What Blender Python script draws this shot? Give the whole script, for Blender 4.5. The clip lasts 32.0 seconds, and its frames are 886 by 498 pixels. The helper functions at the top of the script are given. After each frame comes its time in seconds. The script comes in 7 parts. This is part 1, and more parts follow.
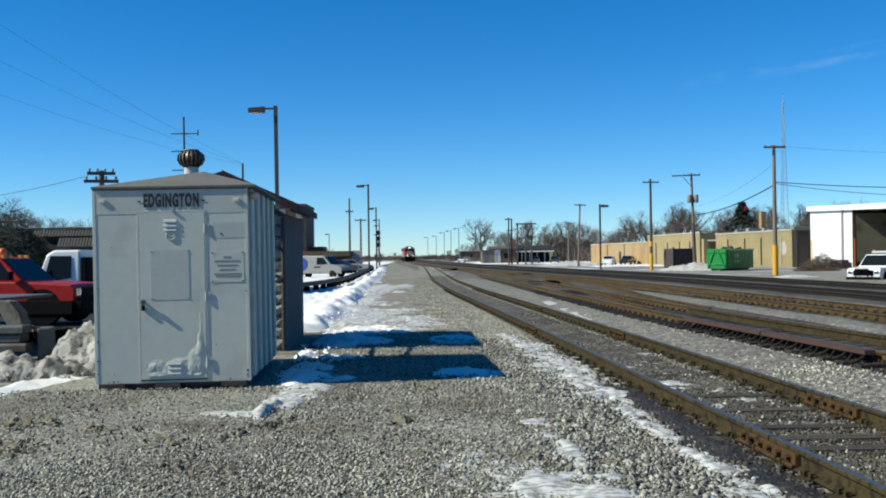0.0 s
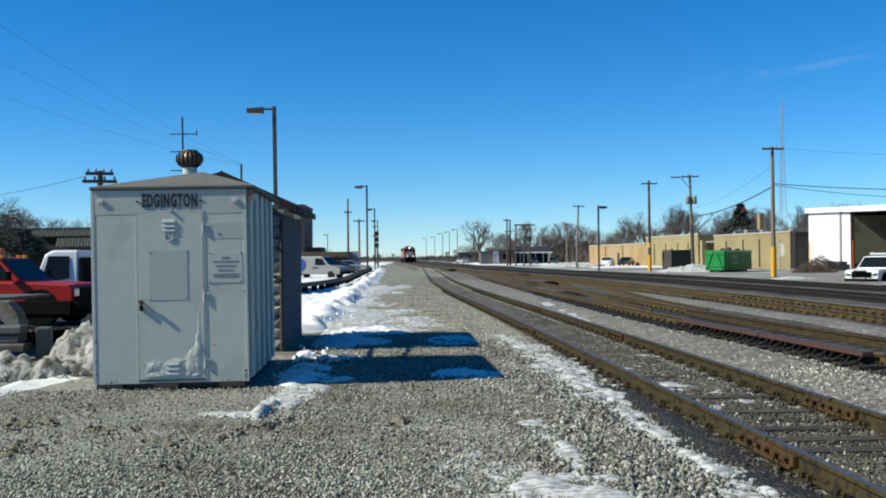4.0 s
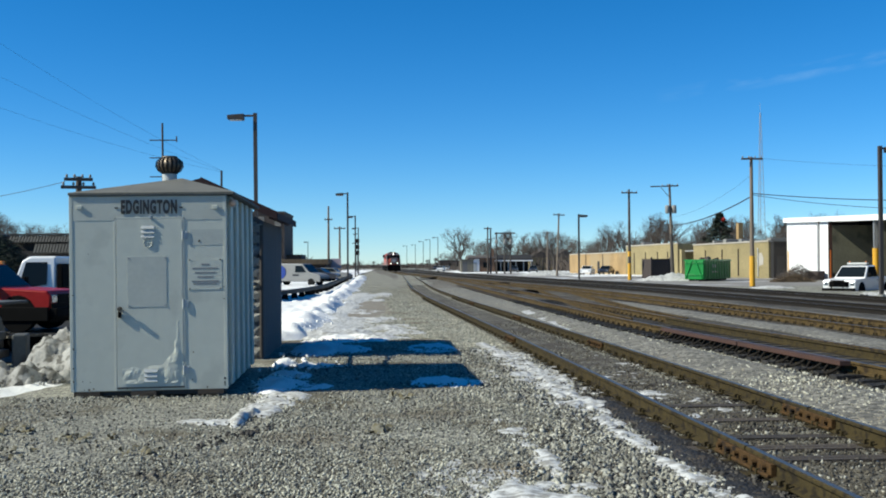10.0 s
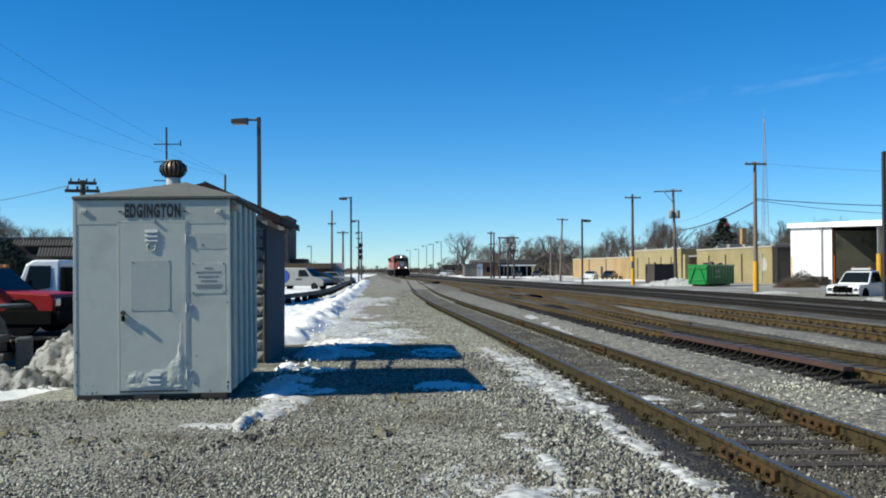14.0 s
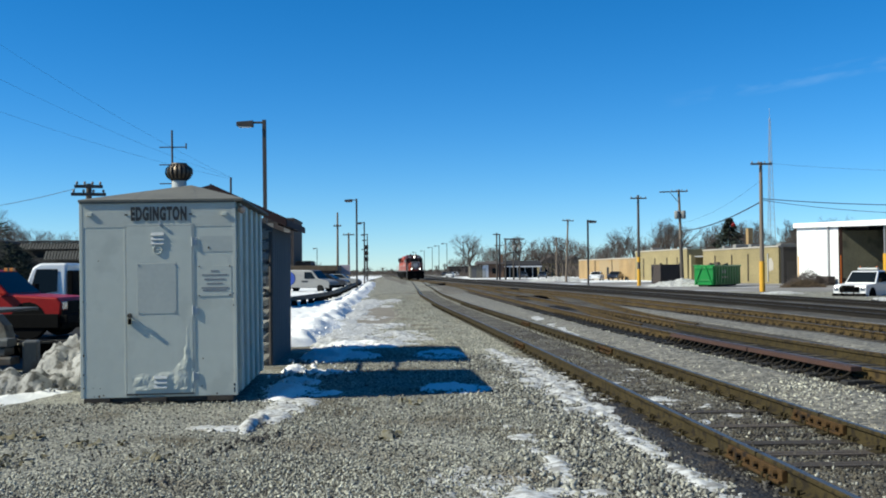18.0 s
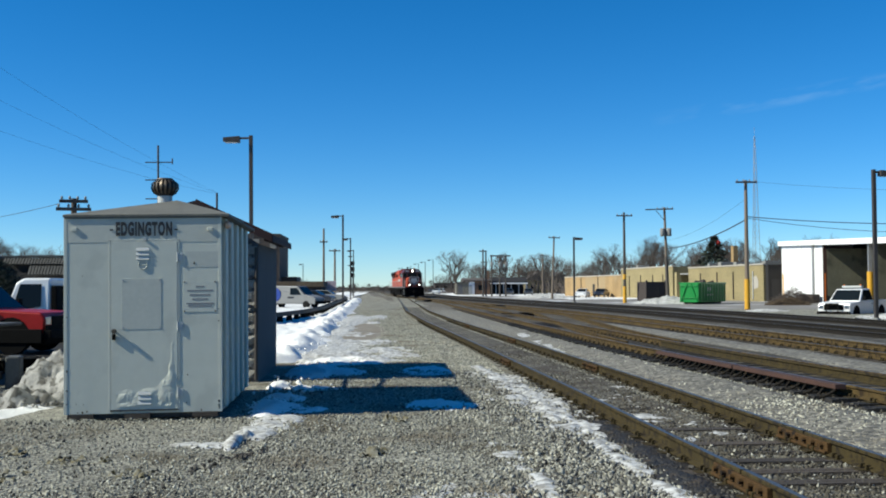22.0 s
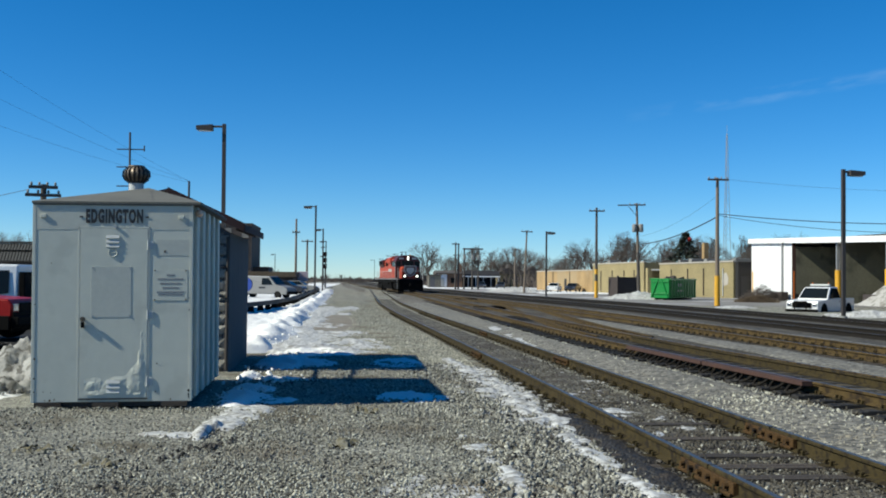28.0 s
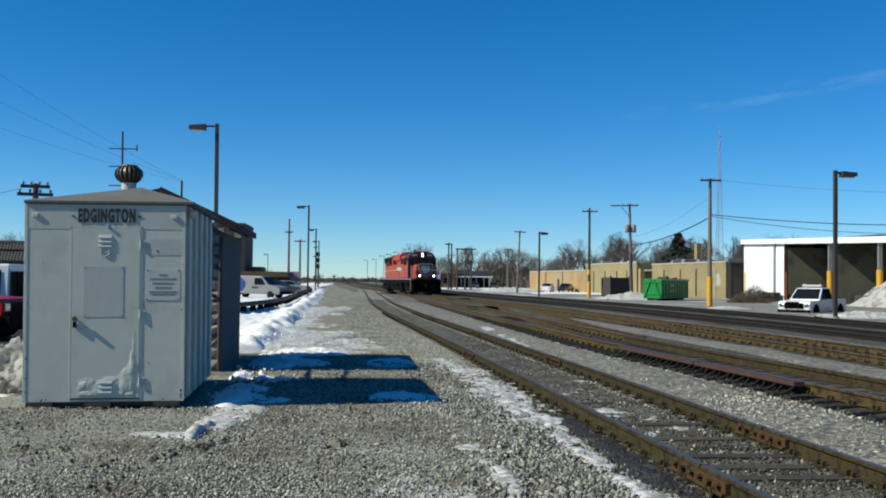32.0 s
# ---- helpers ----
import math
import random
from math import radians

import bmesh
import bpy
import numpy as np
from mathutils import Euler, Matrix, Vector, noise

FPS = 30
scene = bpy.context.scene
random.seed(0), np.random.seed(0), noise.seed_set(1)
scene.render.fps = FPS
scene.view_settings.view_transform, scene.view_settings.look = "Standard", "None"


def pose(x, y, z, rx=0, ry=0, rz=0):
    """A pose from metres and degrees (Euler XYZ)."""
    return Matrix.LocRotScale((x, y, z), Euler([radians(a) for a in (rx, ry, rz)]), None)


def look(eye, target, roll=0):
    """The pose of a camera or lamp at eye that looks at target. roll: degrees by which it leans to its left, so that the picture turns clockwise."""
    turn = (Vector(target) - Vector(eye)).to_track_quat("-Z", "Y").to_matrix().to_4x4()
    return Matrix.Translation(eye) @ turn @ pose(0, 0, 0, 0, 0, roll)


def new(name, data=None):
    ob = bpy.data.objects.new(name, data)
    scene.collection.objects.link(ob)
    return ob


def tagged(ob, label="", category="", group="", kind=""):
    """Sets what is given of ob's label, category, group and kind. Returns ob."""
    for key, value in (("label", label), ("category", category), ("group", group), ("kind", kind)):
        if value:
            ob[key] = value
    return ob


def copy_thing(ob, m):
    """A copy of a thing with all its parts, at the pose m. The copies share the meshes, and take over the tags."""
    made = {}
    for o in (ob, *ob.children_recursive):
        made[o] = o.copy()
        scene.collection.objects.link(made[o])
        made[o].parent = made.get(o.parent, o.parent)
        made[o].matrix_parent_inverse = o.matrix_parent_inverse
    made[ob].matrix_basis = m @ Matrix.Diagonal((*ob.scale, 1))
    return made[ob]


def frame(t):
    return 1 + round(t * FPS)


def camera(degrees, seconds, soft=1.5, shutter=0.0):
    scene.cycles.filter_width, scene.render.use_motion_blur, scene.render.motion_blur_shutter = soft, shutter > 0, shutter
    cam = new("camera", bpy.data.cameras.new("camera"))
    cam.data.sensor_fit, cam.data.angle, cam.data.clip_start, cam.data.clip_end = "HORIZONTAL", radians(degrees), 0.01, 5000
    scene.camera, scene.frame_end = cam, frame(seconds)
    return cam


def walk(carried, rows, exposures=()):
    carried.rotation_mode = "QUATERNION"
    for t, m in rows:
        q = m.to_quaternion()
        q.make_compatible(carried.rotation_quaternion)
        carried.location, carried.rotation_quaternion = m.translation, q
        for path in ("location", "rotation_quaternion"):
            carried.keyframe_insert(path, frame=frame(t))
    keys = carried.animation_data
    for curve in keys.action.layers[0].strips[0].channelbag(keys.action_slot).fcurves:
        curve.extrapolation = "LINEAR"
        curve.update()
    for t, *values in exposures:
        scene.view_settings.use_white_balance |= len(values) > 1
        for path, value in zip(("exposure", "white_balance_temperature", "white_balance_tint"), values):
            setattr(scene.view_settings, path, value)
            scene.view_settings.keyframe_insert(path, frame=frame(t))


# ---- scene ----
# ---- camera and its way: held by hand at one spot, turning slowly ----
cam = camera(47.07, 32.0, soft=1.9)
EYE = (0.0, 0.0, 1.62)
PATH = [
(0.0, 90.423, 0.700, -1.877),
    (0.5, 90.327, 0.687, -1.904),
    (1.0, 90.257, 0.552, -2.016),
    (1.5, 90.400, 0.536, -2.188),
    (2.0, 90.557, 0.538, -2.228),
    (2.5, 90.597, 0.390, -2.174),
    (3.0, 90.536, 0.410, -2.114),
    (3.5, 90.475, 0.522, -1.993),
    (5.5, 90.500, 0.715, -1.998),
    (6.0, 90.540, 0.730, -1.889),
    (6.5, 90.448, 0.525, -1.950),
    (7.0, 90.359, 0.525, -2.021),
    (7.5, 90.539, 0.318, -2.234),
    (7.8, 90.536, 0.342, -2.618),
    (8.0, 90.798, 0.812, -2.636),
    (8.5, 90.986, 0.390, -2.773),
    (9.0, 91.150, 0.302, -2.958),
    (9.5, 91.077, 0.321, -2.975),
    (10.0, 90.909, 0.322, -3.062),
    (10.5, 90.728, 0.285, -2.977),
    (11.0, 90.589, 0.391, -2.933),
    (11.5, 90.596, 0.408, -3.013),
    (12.0, 90.750, 0.408, -3.129),
    (12.5, 90.820, 0.558, -3.089),
    (13.0, 90.960, 0.159, -3.063),
    (13.5, 91.080, 0.267, -3.008),
    (14.0, 91.164, 0.179, -2.880),
    (14.5, 91.300, 0.322, -2.762),
    (16.5, 91.374, 0.332, -3.012),
    (17.0, 91.284, 0.436, -2.924),
    (17.5, 91.161, 0.459, -2.799),
    (18.0, 91.254, 0.446, -2.553),
    (18.5, 91.205, 0.412, -2.598),
    (19.0, 91.369, 0.266, -2.703),
    (19.5, 91.499, 0.487, -2.681),
    (20.0, 91.637, 0.794, -2.638),
    (20.5, 91.799, 0.789, -2.940),
    (21.0, 91.972, 0.792, -3.095),
    (21.5, 92.051, 0.394, -3.146),
    (22.0, 92.178, 0.228, -3.332),
    (22.5, 92.064, 0.136, -3.438),
    (23.0, 91.838, -0.087, -3.451),
    (23.5, 91.997, -0.261, -3.524),
    (24.0, 92.037, -0.200, -3.645),
    (24.5, 91.974, -0.081, -3.798),
    (25.0, 91.916, -0.296, -4.002),
    (25.5, 92.142, -0.253, -4.137),
    (27.5, 91.841, -0.459, -4.819),
    (28.0, 91.759, -0.615, -4.891),
    (28.5, 91.599, -0.583, -5.137),
    (29.0, 91.472, -0.704, -5.067),
    (29.5, 91.341, -0.495, -5.011),
    (30.0, 91.396, -0.146, -5.060),
    (30.5, 91.413, -0.078, -5.083),
    (31.0, 91.479, -0.498, -5.161),
    (31.5, 91.630, -0.466, -5.159),
    (32.0, 91.772, -0.700, -5.287),
]
walk(cam, [(t, pose(*EYE, rx, ry, rz)) for t, rx, ry, rz in PATH],
     exposures=[(0, 0.63, 6220, 0.8), (18, 0.63, 6220, 0.8), (25, 0.56, 6220, 0.8), (28.5, 0.47, 6190, 0.8), (30, 0.39, 6150, 0.8), (32, 0.42, 6220, 0.8)])

# ---- sky, sun, exposure ----
SUN_EL, SUN_AZ = radians(37.8), math.atan2(-0.985, -0.17)
world = bpy.data.worlds.new("sky")
scene.world = world
world.use_nodes = True
wn = world.node_tree.nodes
sky = wn.new("ShaderNodeTexSky")
sky.sky_type = "NISHITA"
sky.sun_disc = False
sky.sun_elevation = SUN_EL
sky.sun_rotation = SUN_AZ
sky.altitude = 200
sky.air_density = 0.77
sky.dust_density = 0.0
sky.ozone_density = 7.5
deep = wn.new("ShaderNodeHueSaturation")
deep.inputs["Saturation"].default_value = 1.22
world.node_tree.links.new(sky.outputs[0], deep.inputs["Color"])
world.node_tree.links.new(deep.outputs[0], wn["Background"].inputs[0])
wn["Background"].inputs[1].default_value = 0.09
sun = new("sun", bpy.data.lights.new("sun", "SUN"))
sun.data.energy = 5.0
sun.data.angle = radians(0.5)
sun.data.color = (1.0, 0.91, 0.77)
SUN_FROM = Vector((math.sin(SUN_AZ) * math.cos(SUN_EL), math.cos(SUN_AZ) * math.cos(SUN_EL), math.sin(SUN_EL)))
sun.matrix_world = look(SUN_FROM * 60, (0, 0, 0))


# ---- builders ----
class Geo:
    """Collects faces of one mesh."""

    def __init__(self):
        self.v, self.f, self.s, self.k = [], [], [], []

    def add(self, verts, faces, smooth=False, slot=0, m=None):
        n = len(self.v)
        self.v += [tuple(m @ Vector(p)) for p in verts] if m is not None else [tuple(p) for p in verts]
        self.f += [tuple(n + i for i in f) for f in faces]
        self.s += [smooth] * len(faces)
        self.k += [slot] * len(faces)
        return self

    def box(self, x0, y0, z0, x1, y1, z1, m=None, slot=0):
        v = [(x, y, z) for z in (z0, z1) for y in (y0, y1) for x in (x0, x1)]
        return self.add(v, [(0, 2, 3, 1), (4, 5, 7, 6), (0, 1, 5, 4), (2, 6, 7, 3), (0, 4, 6, 2), (1, 3, 7, 5)], False, slot, m)

    def tube(self, a, b, r0, r1=None, seg=10, slot=0, caps=True, m=None):
        a, b = Vector(a), Vector(b)
        r1 = r0 if r1 is None else r1
        w = (b - a).normalized()
        u = w.orthogonal().normalized()
        t = w.cross(u)
        v = []
        for p, r in ((a, r0), (b, r1)):
            for i in range(seg):
                c = 2 * math.pi * i / seg
                v.append(p + (u * math.cos(c) + t * math.sin(c)) * r)
        self.add(v, [(i, (i + 1) % seg, seg + (i + 1) % seg, seg + i) for i in range(seg)], True, slot, m)
        if caps:
            self.add(v[:seg], [tuple(reversed(range(seg)))], False, slot, m)
            self.add(v[seg:], [tuple(range(seg))], False, slot, m)
        return self

    def prism(self, outline, depth, m=None, slot=0, axis="y"):
        """An outline in (a, b), pushed along an axis from 0 to depth. axis y: (x, z); axis x: (y, z); axis z: (x, y)."""
        put = {"y": lambda a, b, d: (a, d, b), "x": lambda a, b, d: (d, a, b), "z": lambda a, b, d: (a, b, d)}[axis]
        n = len(outline)
        v = [put(a, b, 0) for a, b in outline] + [put(a, b, depth) for a, b in outline]
        f = [tuple(range(n)), tuple(reversed(range(n, 2 * n)))]
        f += [(i, n + i, n + (i + 1) % n, (i + 1) % n) for i in range(n)]
        return self.add(v, f, False, slot, m)

    def lathe(self, rings, seg=16, m=None, slot=0):
        """Rings of (radius, z) round the z axis."""
        v = [(r * math.cos(2 * math.pi * i / seg), r * math.sin(2 * math.pi * i / seg), z) for r, z in rings for i in range(seg)]
        f = [(j * seg + i, j * seg + (i + 1) % seg, (j + 1) * seg + (i + 1) % seg, (j + 1) * seg + i)
             for j in range(len(rings) - 1) for i in range(seg)]
        f += [tuple(reversed(range(seg))), tuple((len(rings) - 1) * seg + i for i in range(seg))]
        return self.add(v, f, True, slot, m)

    def mesh(self, name, mats):
        me = bpy.data.meshes.new(name)
        me.from_pydata(self.v, [], self.f)
        for mt in mats if isinstance(mats, (list, tuple)) else [mats]:
            me.materials.append(mt)
        me.polygons.foreach_set("use_smooth", self.s)
        me.polygons.foreach_set("material_index", self.k)
        bm = bmesh.new()
        bm.from_mesh(me)
        bmesh.ops.recalc_face_normals(bm, faces=bm.faces)
        bm.to_mesh(me)
        bm.free()
        return me


def part(name, g, mats, parent=None, label="", bevel=0.0, at=None):
    """One mesh object, under a thing or a part."""
    ob = new(name, g.mesh(name, mats) if isinstance(g, Geo) else g)
    ob.parent = parent
    if at is not None:
        ob.matrix_basis = at
    if bevel:
        md = ob.modifiers.new("bevel", "BEVEL")
        md.width, md.segments, md.limit_method = bevel, 2, "ANGLE"
    return tagged(ob, label)


def thing(name, label, category, m=None, group="", kind=""):
    ob = new(name)
    ob.empty_display_size = 0.2
    if m is not None:
        ob.matrix_basis = m
    return tagged(ob, label, category, group, kind)


def curve_of(knots, width=14):
    """A smooth x over y through rounded knots."""
    ys = np.arange(-60.0, 700.0, 1.0)
    xs = np.interp(ys, [k[0] for k in knots], [k[1] for k in knots])
    w = np.hanning(width + 2)[1:-1]
    xs = np.convolve(np.pad(xs, width, mode="edge"), w / w.sum(), mode="same")[width:-width]
    return lambda y: float(np.interp(y, ys, xs))


def mat(name, base, rough=0.75, metal=0.0, var=0.18, scale=3.0, grain=40.0, bump=0.15, stain=None, cover=0.0,
        stain_scale=1.5, spread=0.0, island=0.0, spec=0.5, coat=0.0, stretch=(1, 1, 1), pebble=0.0, pebble_amount=0.5):
    """A surface: base colour varied at two scales, stains of a second colour, fine relief; spread varies it from object to object."""
    mt = bpy.data.materials.new(name)
    mt.use_nodes = True
    nt = mt.node_tree
    n, ln = nt.nodes, nt.links.new
    bsdf = n["Principled BSDF"]
    bsdf.inputs["Metallic"].default_value = metal
    bsdf.inputs["Specular IOR Level"].default_value = spec
    bsdf.inputs["Coat Weight"].default_value = coat
    co = n.new("ShaderNodeTexCoord")
    mp = n.new("ShaderNodeMapping")
    mp.inputs["Scale"].default_value = stretch
    ln(co.outputs["Object"], mp.inputs["Vector"])

    def noise_tex(sc, detail):
        t = n.new("ShaderNodeTexNoise")
        t.inputs["Scale"].default_value, t.inputs["Detail"].default_value = sc, detail
        ln(mp.outputs["Vector"], t.inputs["Vector"])
        return t

    big, small = noise_tex(scale, 5.0), noise_tex(grain, 4.0)
    mix = n.new("ShaderNodeMath")
    mix.operation = "ADD"
    ln(big.outputs["Fac"], mix.inputs[0])
    ln(small.outputs["Fac"], mix.inputs[1])
    rng = n.new("ShaderNodeMapRange")
    rng.inputs["From Min"].default_value, rng.inputs["From Max"].default_value = 0.65, 1.35
    rng.inputs["To Min"].default_value, rng.inputs["To Max"].default_value = 1 - var, 1 + var
    ln(mix.outputs[0], rng.inputs["Value"])
    val = rng.outputs["Result"]
    cells = None
    if pebble:
        cells = n.new("ShaderNodeTexVoronoi")
        cells.inputs["Scale"].default_value = pebble
        ln(mp.outputs["Vector"], cells.inputs["Vector"])
        sep = n.new("ShaderNodeSeparateColor")
        ln(cells.outputs["Color"], sep.inputs["Color"])
        pr = n.new("ShaderNodeMapRange")
        pr.inputs["To Min"].default_value, pr.inputs["To Max"].default_value = 1 - pebble_amount, 1 + pebble_amount
        ln(sep.outputs[0], pr.inputs["Value"])
        pm = n.new("ShaderNodeMath")
        pm.operation = "MULTIPLY"
        ln(val, pm.inputs[0])
        ln(pr.outputs["Result"], pm.inputs[1])
        val = pm.outputs[0]
    if spread or island:
        rnd = n.new("ShaderNodeNewGeometry").outputs["Random Per Island"] if island else n.new("ShaderNodeObjectInfo").outputs["Random"]
        r2 = n.new("ShaderNodeMapRange")
        r2.inputs["To Min"].default_value, r2.inputs["To Max"].default_value = 1 - (spread or island), 1 + (spread or island)
        ln(rnd, r2.inputs["Value"])
        mul = n.new("ShaderNodeMath")
        mul.operation = "MULTIPLY"
        ln(val, mul.inputs[0])
        ln(r2.outputs["Result"], mul.inputs[1])
        val = mul.outputs[0]
    hsv = n.new("ShaderNodeHueSaturation")
    hsv.inputs["Color"].default_value = (*base, 1)
    ln(val, hsv.inputs["Value"])
    col = hsv.outputs["Color"]
    if stain is not None:
        st = noise_tex(stain_scale, 7.0)
        ramp = n.new("ShaderNodeMapRange")
        ramp.inputs["From Min"].default_value, ramp.inputs["From Max"].default_value = 0.62 - cover * 0.3, 0.72 - cover * 0.3
        ln(st.outputs["Fac"], ramp.inputs["Value"])
        mx = n.new("ShaderNodeMix")
        mx.data_type = "RGBA"
        ln(ramp.outputs["Result"], mx.inputs["Factor"])
        ln(col, mx.inputs[6])
        mx.inputs[7].default_value = (*stain, 1)
        col = mx.outputs[2]
    ln(col, bsdf.inputs["Base Color"])
    rr = n.new("ShaderNodeMapRange")
    rr.inputs["To Min"].default_value, rr.inputs["To Max"].default_value = max(rough - 0.12, 0.02), min(rough + 0.12, 1)
    ln(small.outputs["Fac"], rr.inputs["Value"])
    ln(rr.outputs["Result"], bsdf.inputs["Roughness"])
    if bump:
        bp = n.new("ShaderNodeBump")
        bp.inputs["Strength"].default_value, bp.inputs["Distance"].default_value = bump, 0.02
        if cells:
            inv = n.new("ShaderNodeMath")
            inv.operation = "SUBTRACT"
            inv.inputs[0].default_value = 1.0
            ln(cells.outputs["Distance"], inv.inputs[1])
            ln(inv.outputs[0], bp.inputs["Height"])
        else:
            ln(small.outputs["Fac"], bp.inputs["Height"])
        ln(bp.outputs["Normal"], bsdf.inputs["Normal"])
    return mt


def glow(name, color, strength):
    mt = bpy.data.materials.new(name)
    mt.use_nodes = True
    b = mt.node_tree.nodes["Principled BSDF"]
    b.inputs["Base Color"].default_value = (*color, 1)
    b.inputs["Emission Color"].default_value = (*color, 1)
    b.inputs["Emission Strength"].default_value = strength
    return mt


def glass(name, tint=(0.008, 0.011, 0.013)):
    mt = bpy.data.materials.new(name)
    mt.use_nodes = True
    b = mt.node_tree.nodes["Principled BSDF"]
    b.inputs["Base Color"].default_value = (*tint, 1)
    b.inputs["Roughness"].default_value = 0.06
    b.inputs["Specular IOR Level"].default_value = 0.12
    return mt


# ---- materials ----
M_GRAVEL = mat("gravel", (0.189, 0.184, 0.15), 0.95, var=0.25, scale=0.4, grain=14, bump=1.0, stain=(0.106, 0.092, 0.0607), cover=0.3, stain_scale=0.55, pebble=38, pebble_amount=0.85)
M_STONE = mat("ballast_stone", (0.276, 0.271, 0.224), 0.9, var=0.32, scale=0.9, grain=60, bump=0.3, island=0.6, stain=(0.184, 0.161, 0.12), cover=0.25, stain_scale=0.7)
M_STONE_MID = mat("grey_shoulder_stone", (0.215, 0.212, 0.182), 0.9, var=0.3, scale=0.9, grain=60, bump=0.3, island=0.7)
M_OIL = mat("oil_soaked_gravel", (0.017, 0.0145, 0.011), 0.7, var=0.5, scale=3, grain=14, bump=1.0, pebble=30, pebble_amount=0.8, stain=(0.05, 0.036, 0.02), cover=0.2, stain_scale=5, spec=0.4)
# for clods and oily stone; among pale gravel it also paints shaded gaps
M_GRIT = mat("dark_grit_and_gap_shade", (0.0442, 0.0399, 0.034), 0.85, var=0.3, scale=4, grain=60, bump=0.3, island=0.7)
M_MOSS = mat("dry_ochre_moss", (0.12, 0.103, 0.055), 0.95, var=0.35, scale=3, grain=30, bump=0.8, stain=(0.145, 0.14, 0.111), cover=0.5, stain_scale=9)
M_DIRT = mat("trodden_tan_dirt", (0.162, 0.14, 0.106), 0.95, var=0.2, scale=0.8, grain=12, bump=0.5, stain=(0.204, 0.191, 0.17), cover=0.3, stain_scale=1.5)
M_BALLAST = mat("light_ballast", (0.129, 0.122, 0.102), 0.95, var=0.3, scale=0.8, grain=6, bump=1.0, pebble=14, pebble_amount=0.65)
M_BALLAST_DARK = mat("oily_ballast", (0.042, 0.033, 0.019), 0.95, var=0.5, scale=0.5, grain=7, bump=1.0, pebble=13, pebble_amount=0.75, stain=(0.075, 0.068, 0.052), cover=0.25, stain_scale=0.5)
M_CINDER = mat("dark_cinder_ballast", (0.04, 0.035, 0.026), 0.95, var=0.5, scale=0.5, grain=7, bump=0.8, pebble=9, pebble_amount=0.8, stain=(0.07, 0.063, 0.05), cover=0.35, stain_scale=0.6)
M_FARBED = mat("brown_far_ballast", (0.085, 0.074, 0.055), 0.95, var=0.4, scale=0.25, grain=4, bump=0.6, pebble=7, pebble_amount=0.6, stain=(0.14, 0.13, 0.11), cover=0.3, stain_scale=0.2)
M_STONE_DK = mat("brown_ballast_stone", (0.055, 0.049, 0.037), 0.9, var=0.2, scale=4, grain=60, bump=0.3, island=0.65)
M_RUST = mat("rusted_rail_side", (0.0362, 0.0271, 0.01), 0.9, metal=0.0, var=0.4, scale=2.5, grain=45, bump=0.25, stain=(0.0155, 0.0116, 0.00646), cover=0.4, stain_scale=11, spec=0.2)
M_OCHRE = mat("ochre_rusted_rail", (0.0629, 0.0425, 0.0157), 0.9, var=0.45, scale=2.5, grain=45, bump=0.25, stain=(0.0238, 0.0161, 0.0085), cover=0.4, stain_scale=7, spec=0.2)
M_JOINT = mat("orange_rusted_splice", (0.0549, 0.0303, 0.0104), 0.9, var=0.4, scale=6, grain=45, bump=0.3, stain=(0.0129, 0.00901, 0.00646), cover=0.35, stain_scale=9, spec=0.2)
M_RUST_DK = mat("dark_rail_side", (0.011, 0.009, 0.007), 0.9, spec=0.2, var=0.3, scale=2.5, grain=45, bump=0.25)
M_TIE_OIL = mat("oil_black_sleeper", (0.0142, 0.0129, 0.0116), 0.8, var=0.4, scale=3, grain=20, bump=0.5, spread=0.4)
M_SLUSHBED = mat("oil_stained_stone", (0.085, 0.078, 0.06), 0.95, var=0.35, scale=0.8, grain=9, bump=1.0, pebble=24, pebble_amount=0.85, stain=(0.042, 0.034, 0.024), cover=0.4, stain_scale=1.3)
M_RUST_RED = mat("red_rusted_rail", (0.0427, 0.0187, 0.0129), 0.9, var=0.3, scale=2.5, grain=45, bump=0.25)
M_RAILTOP = mat("worn_rail_head", (0.0775, 0.0756, 0.0736), 0.42, metal=0.5, var=0.2, scale=2, grain=30, bump=0.03)
M_TIE = mat("weathered_sleeper_wood", (0.04, 0.0316, 0.0246), 0.95, var=0.4, scale=2, grain=18, bump=0.6, spread=0.35, stretch=(1, 6, 6))
M_SNOW = mat("snow", (0.684, 0.684, 0.671), 0.7, var=0.08, scale=2.5, grain=26, bump=0.8, spec=0.3)
M_SNOW_DIRTY = mat("dirty_snow", (0.239, 0.235, 0.219), 0.85, var=0.4, scale=3, grain=14, bump=0.9, stain=(0.0711, 0.0678, 0.0581), cover=0.42, stain_scale=7)
M_ICE = mat("thin_icy_snow", (0.5, 0.5, 0.485), 0.6, var=0.25, scale=5, grain=30, bump=0.6, stain=(0.24, 0.232, 0.21), cover=0.52, stain_scale=9, stretch=(1, 1.8, 1))
M_SHED = mat("grey_painted_sheet_metal", (0.476, 0.483, 0.416), 0.5, var=0.05, scale=1.2, grain=7, bump=0.04, stain=(0.425, 0.429, 0.37), cover=0.25, stain_scale=2.2)
M_SHED_PATCH = mat("darker_grey_paint", (0.405, 0.415, 0.37), 0.6, var=0.07, scale=3, grain=18, bump=0.04)
M_SHED_BAND = mat("faded_blue_grey_paint", (0.433, 0.442, 0.387), 0.6, var=0.07, scale=2, grain=14, bump=0.03, stain=(0.425, 0.425, 0.365), cover=0.35, stain_scale=3)
M_SHED_ROOF = mat("dusty_grey_roof_sheet", (0.1, 0.0986, 0.084), 0.8, var=0.25, scale=2, grain=20, bump=0.1)
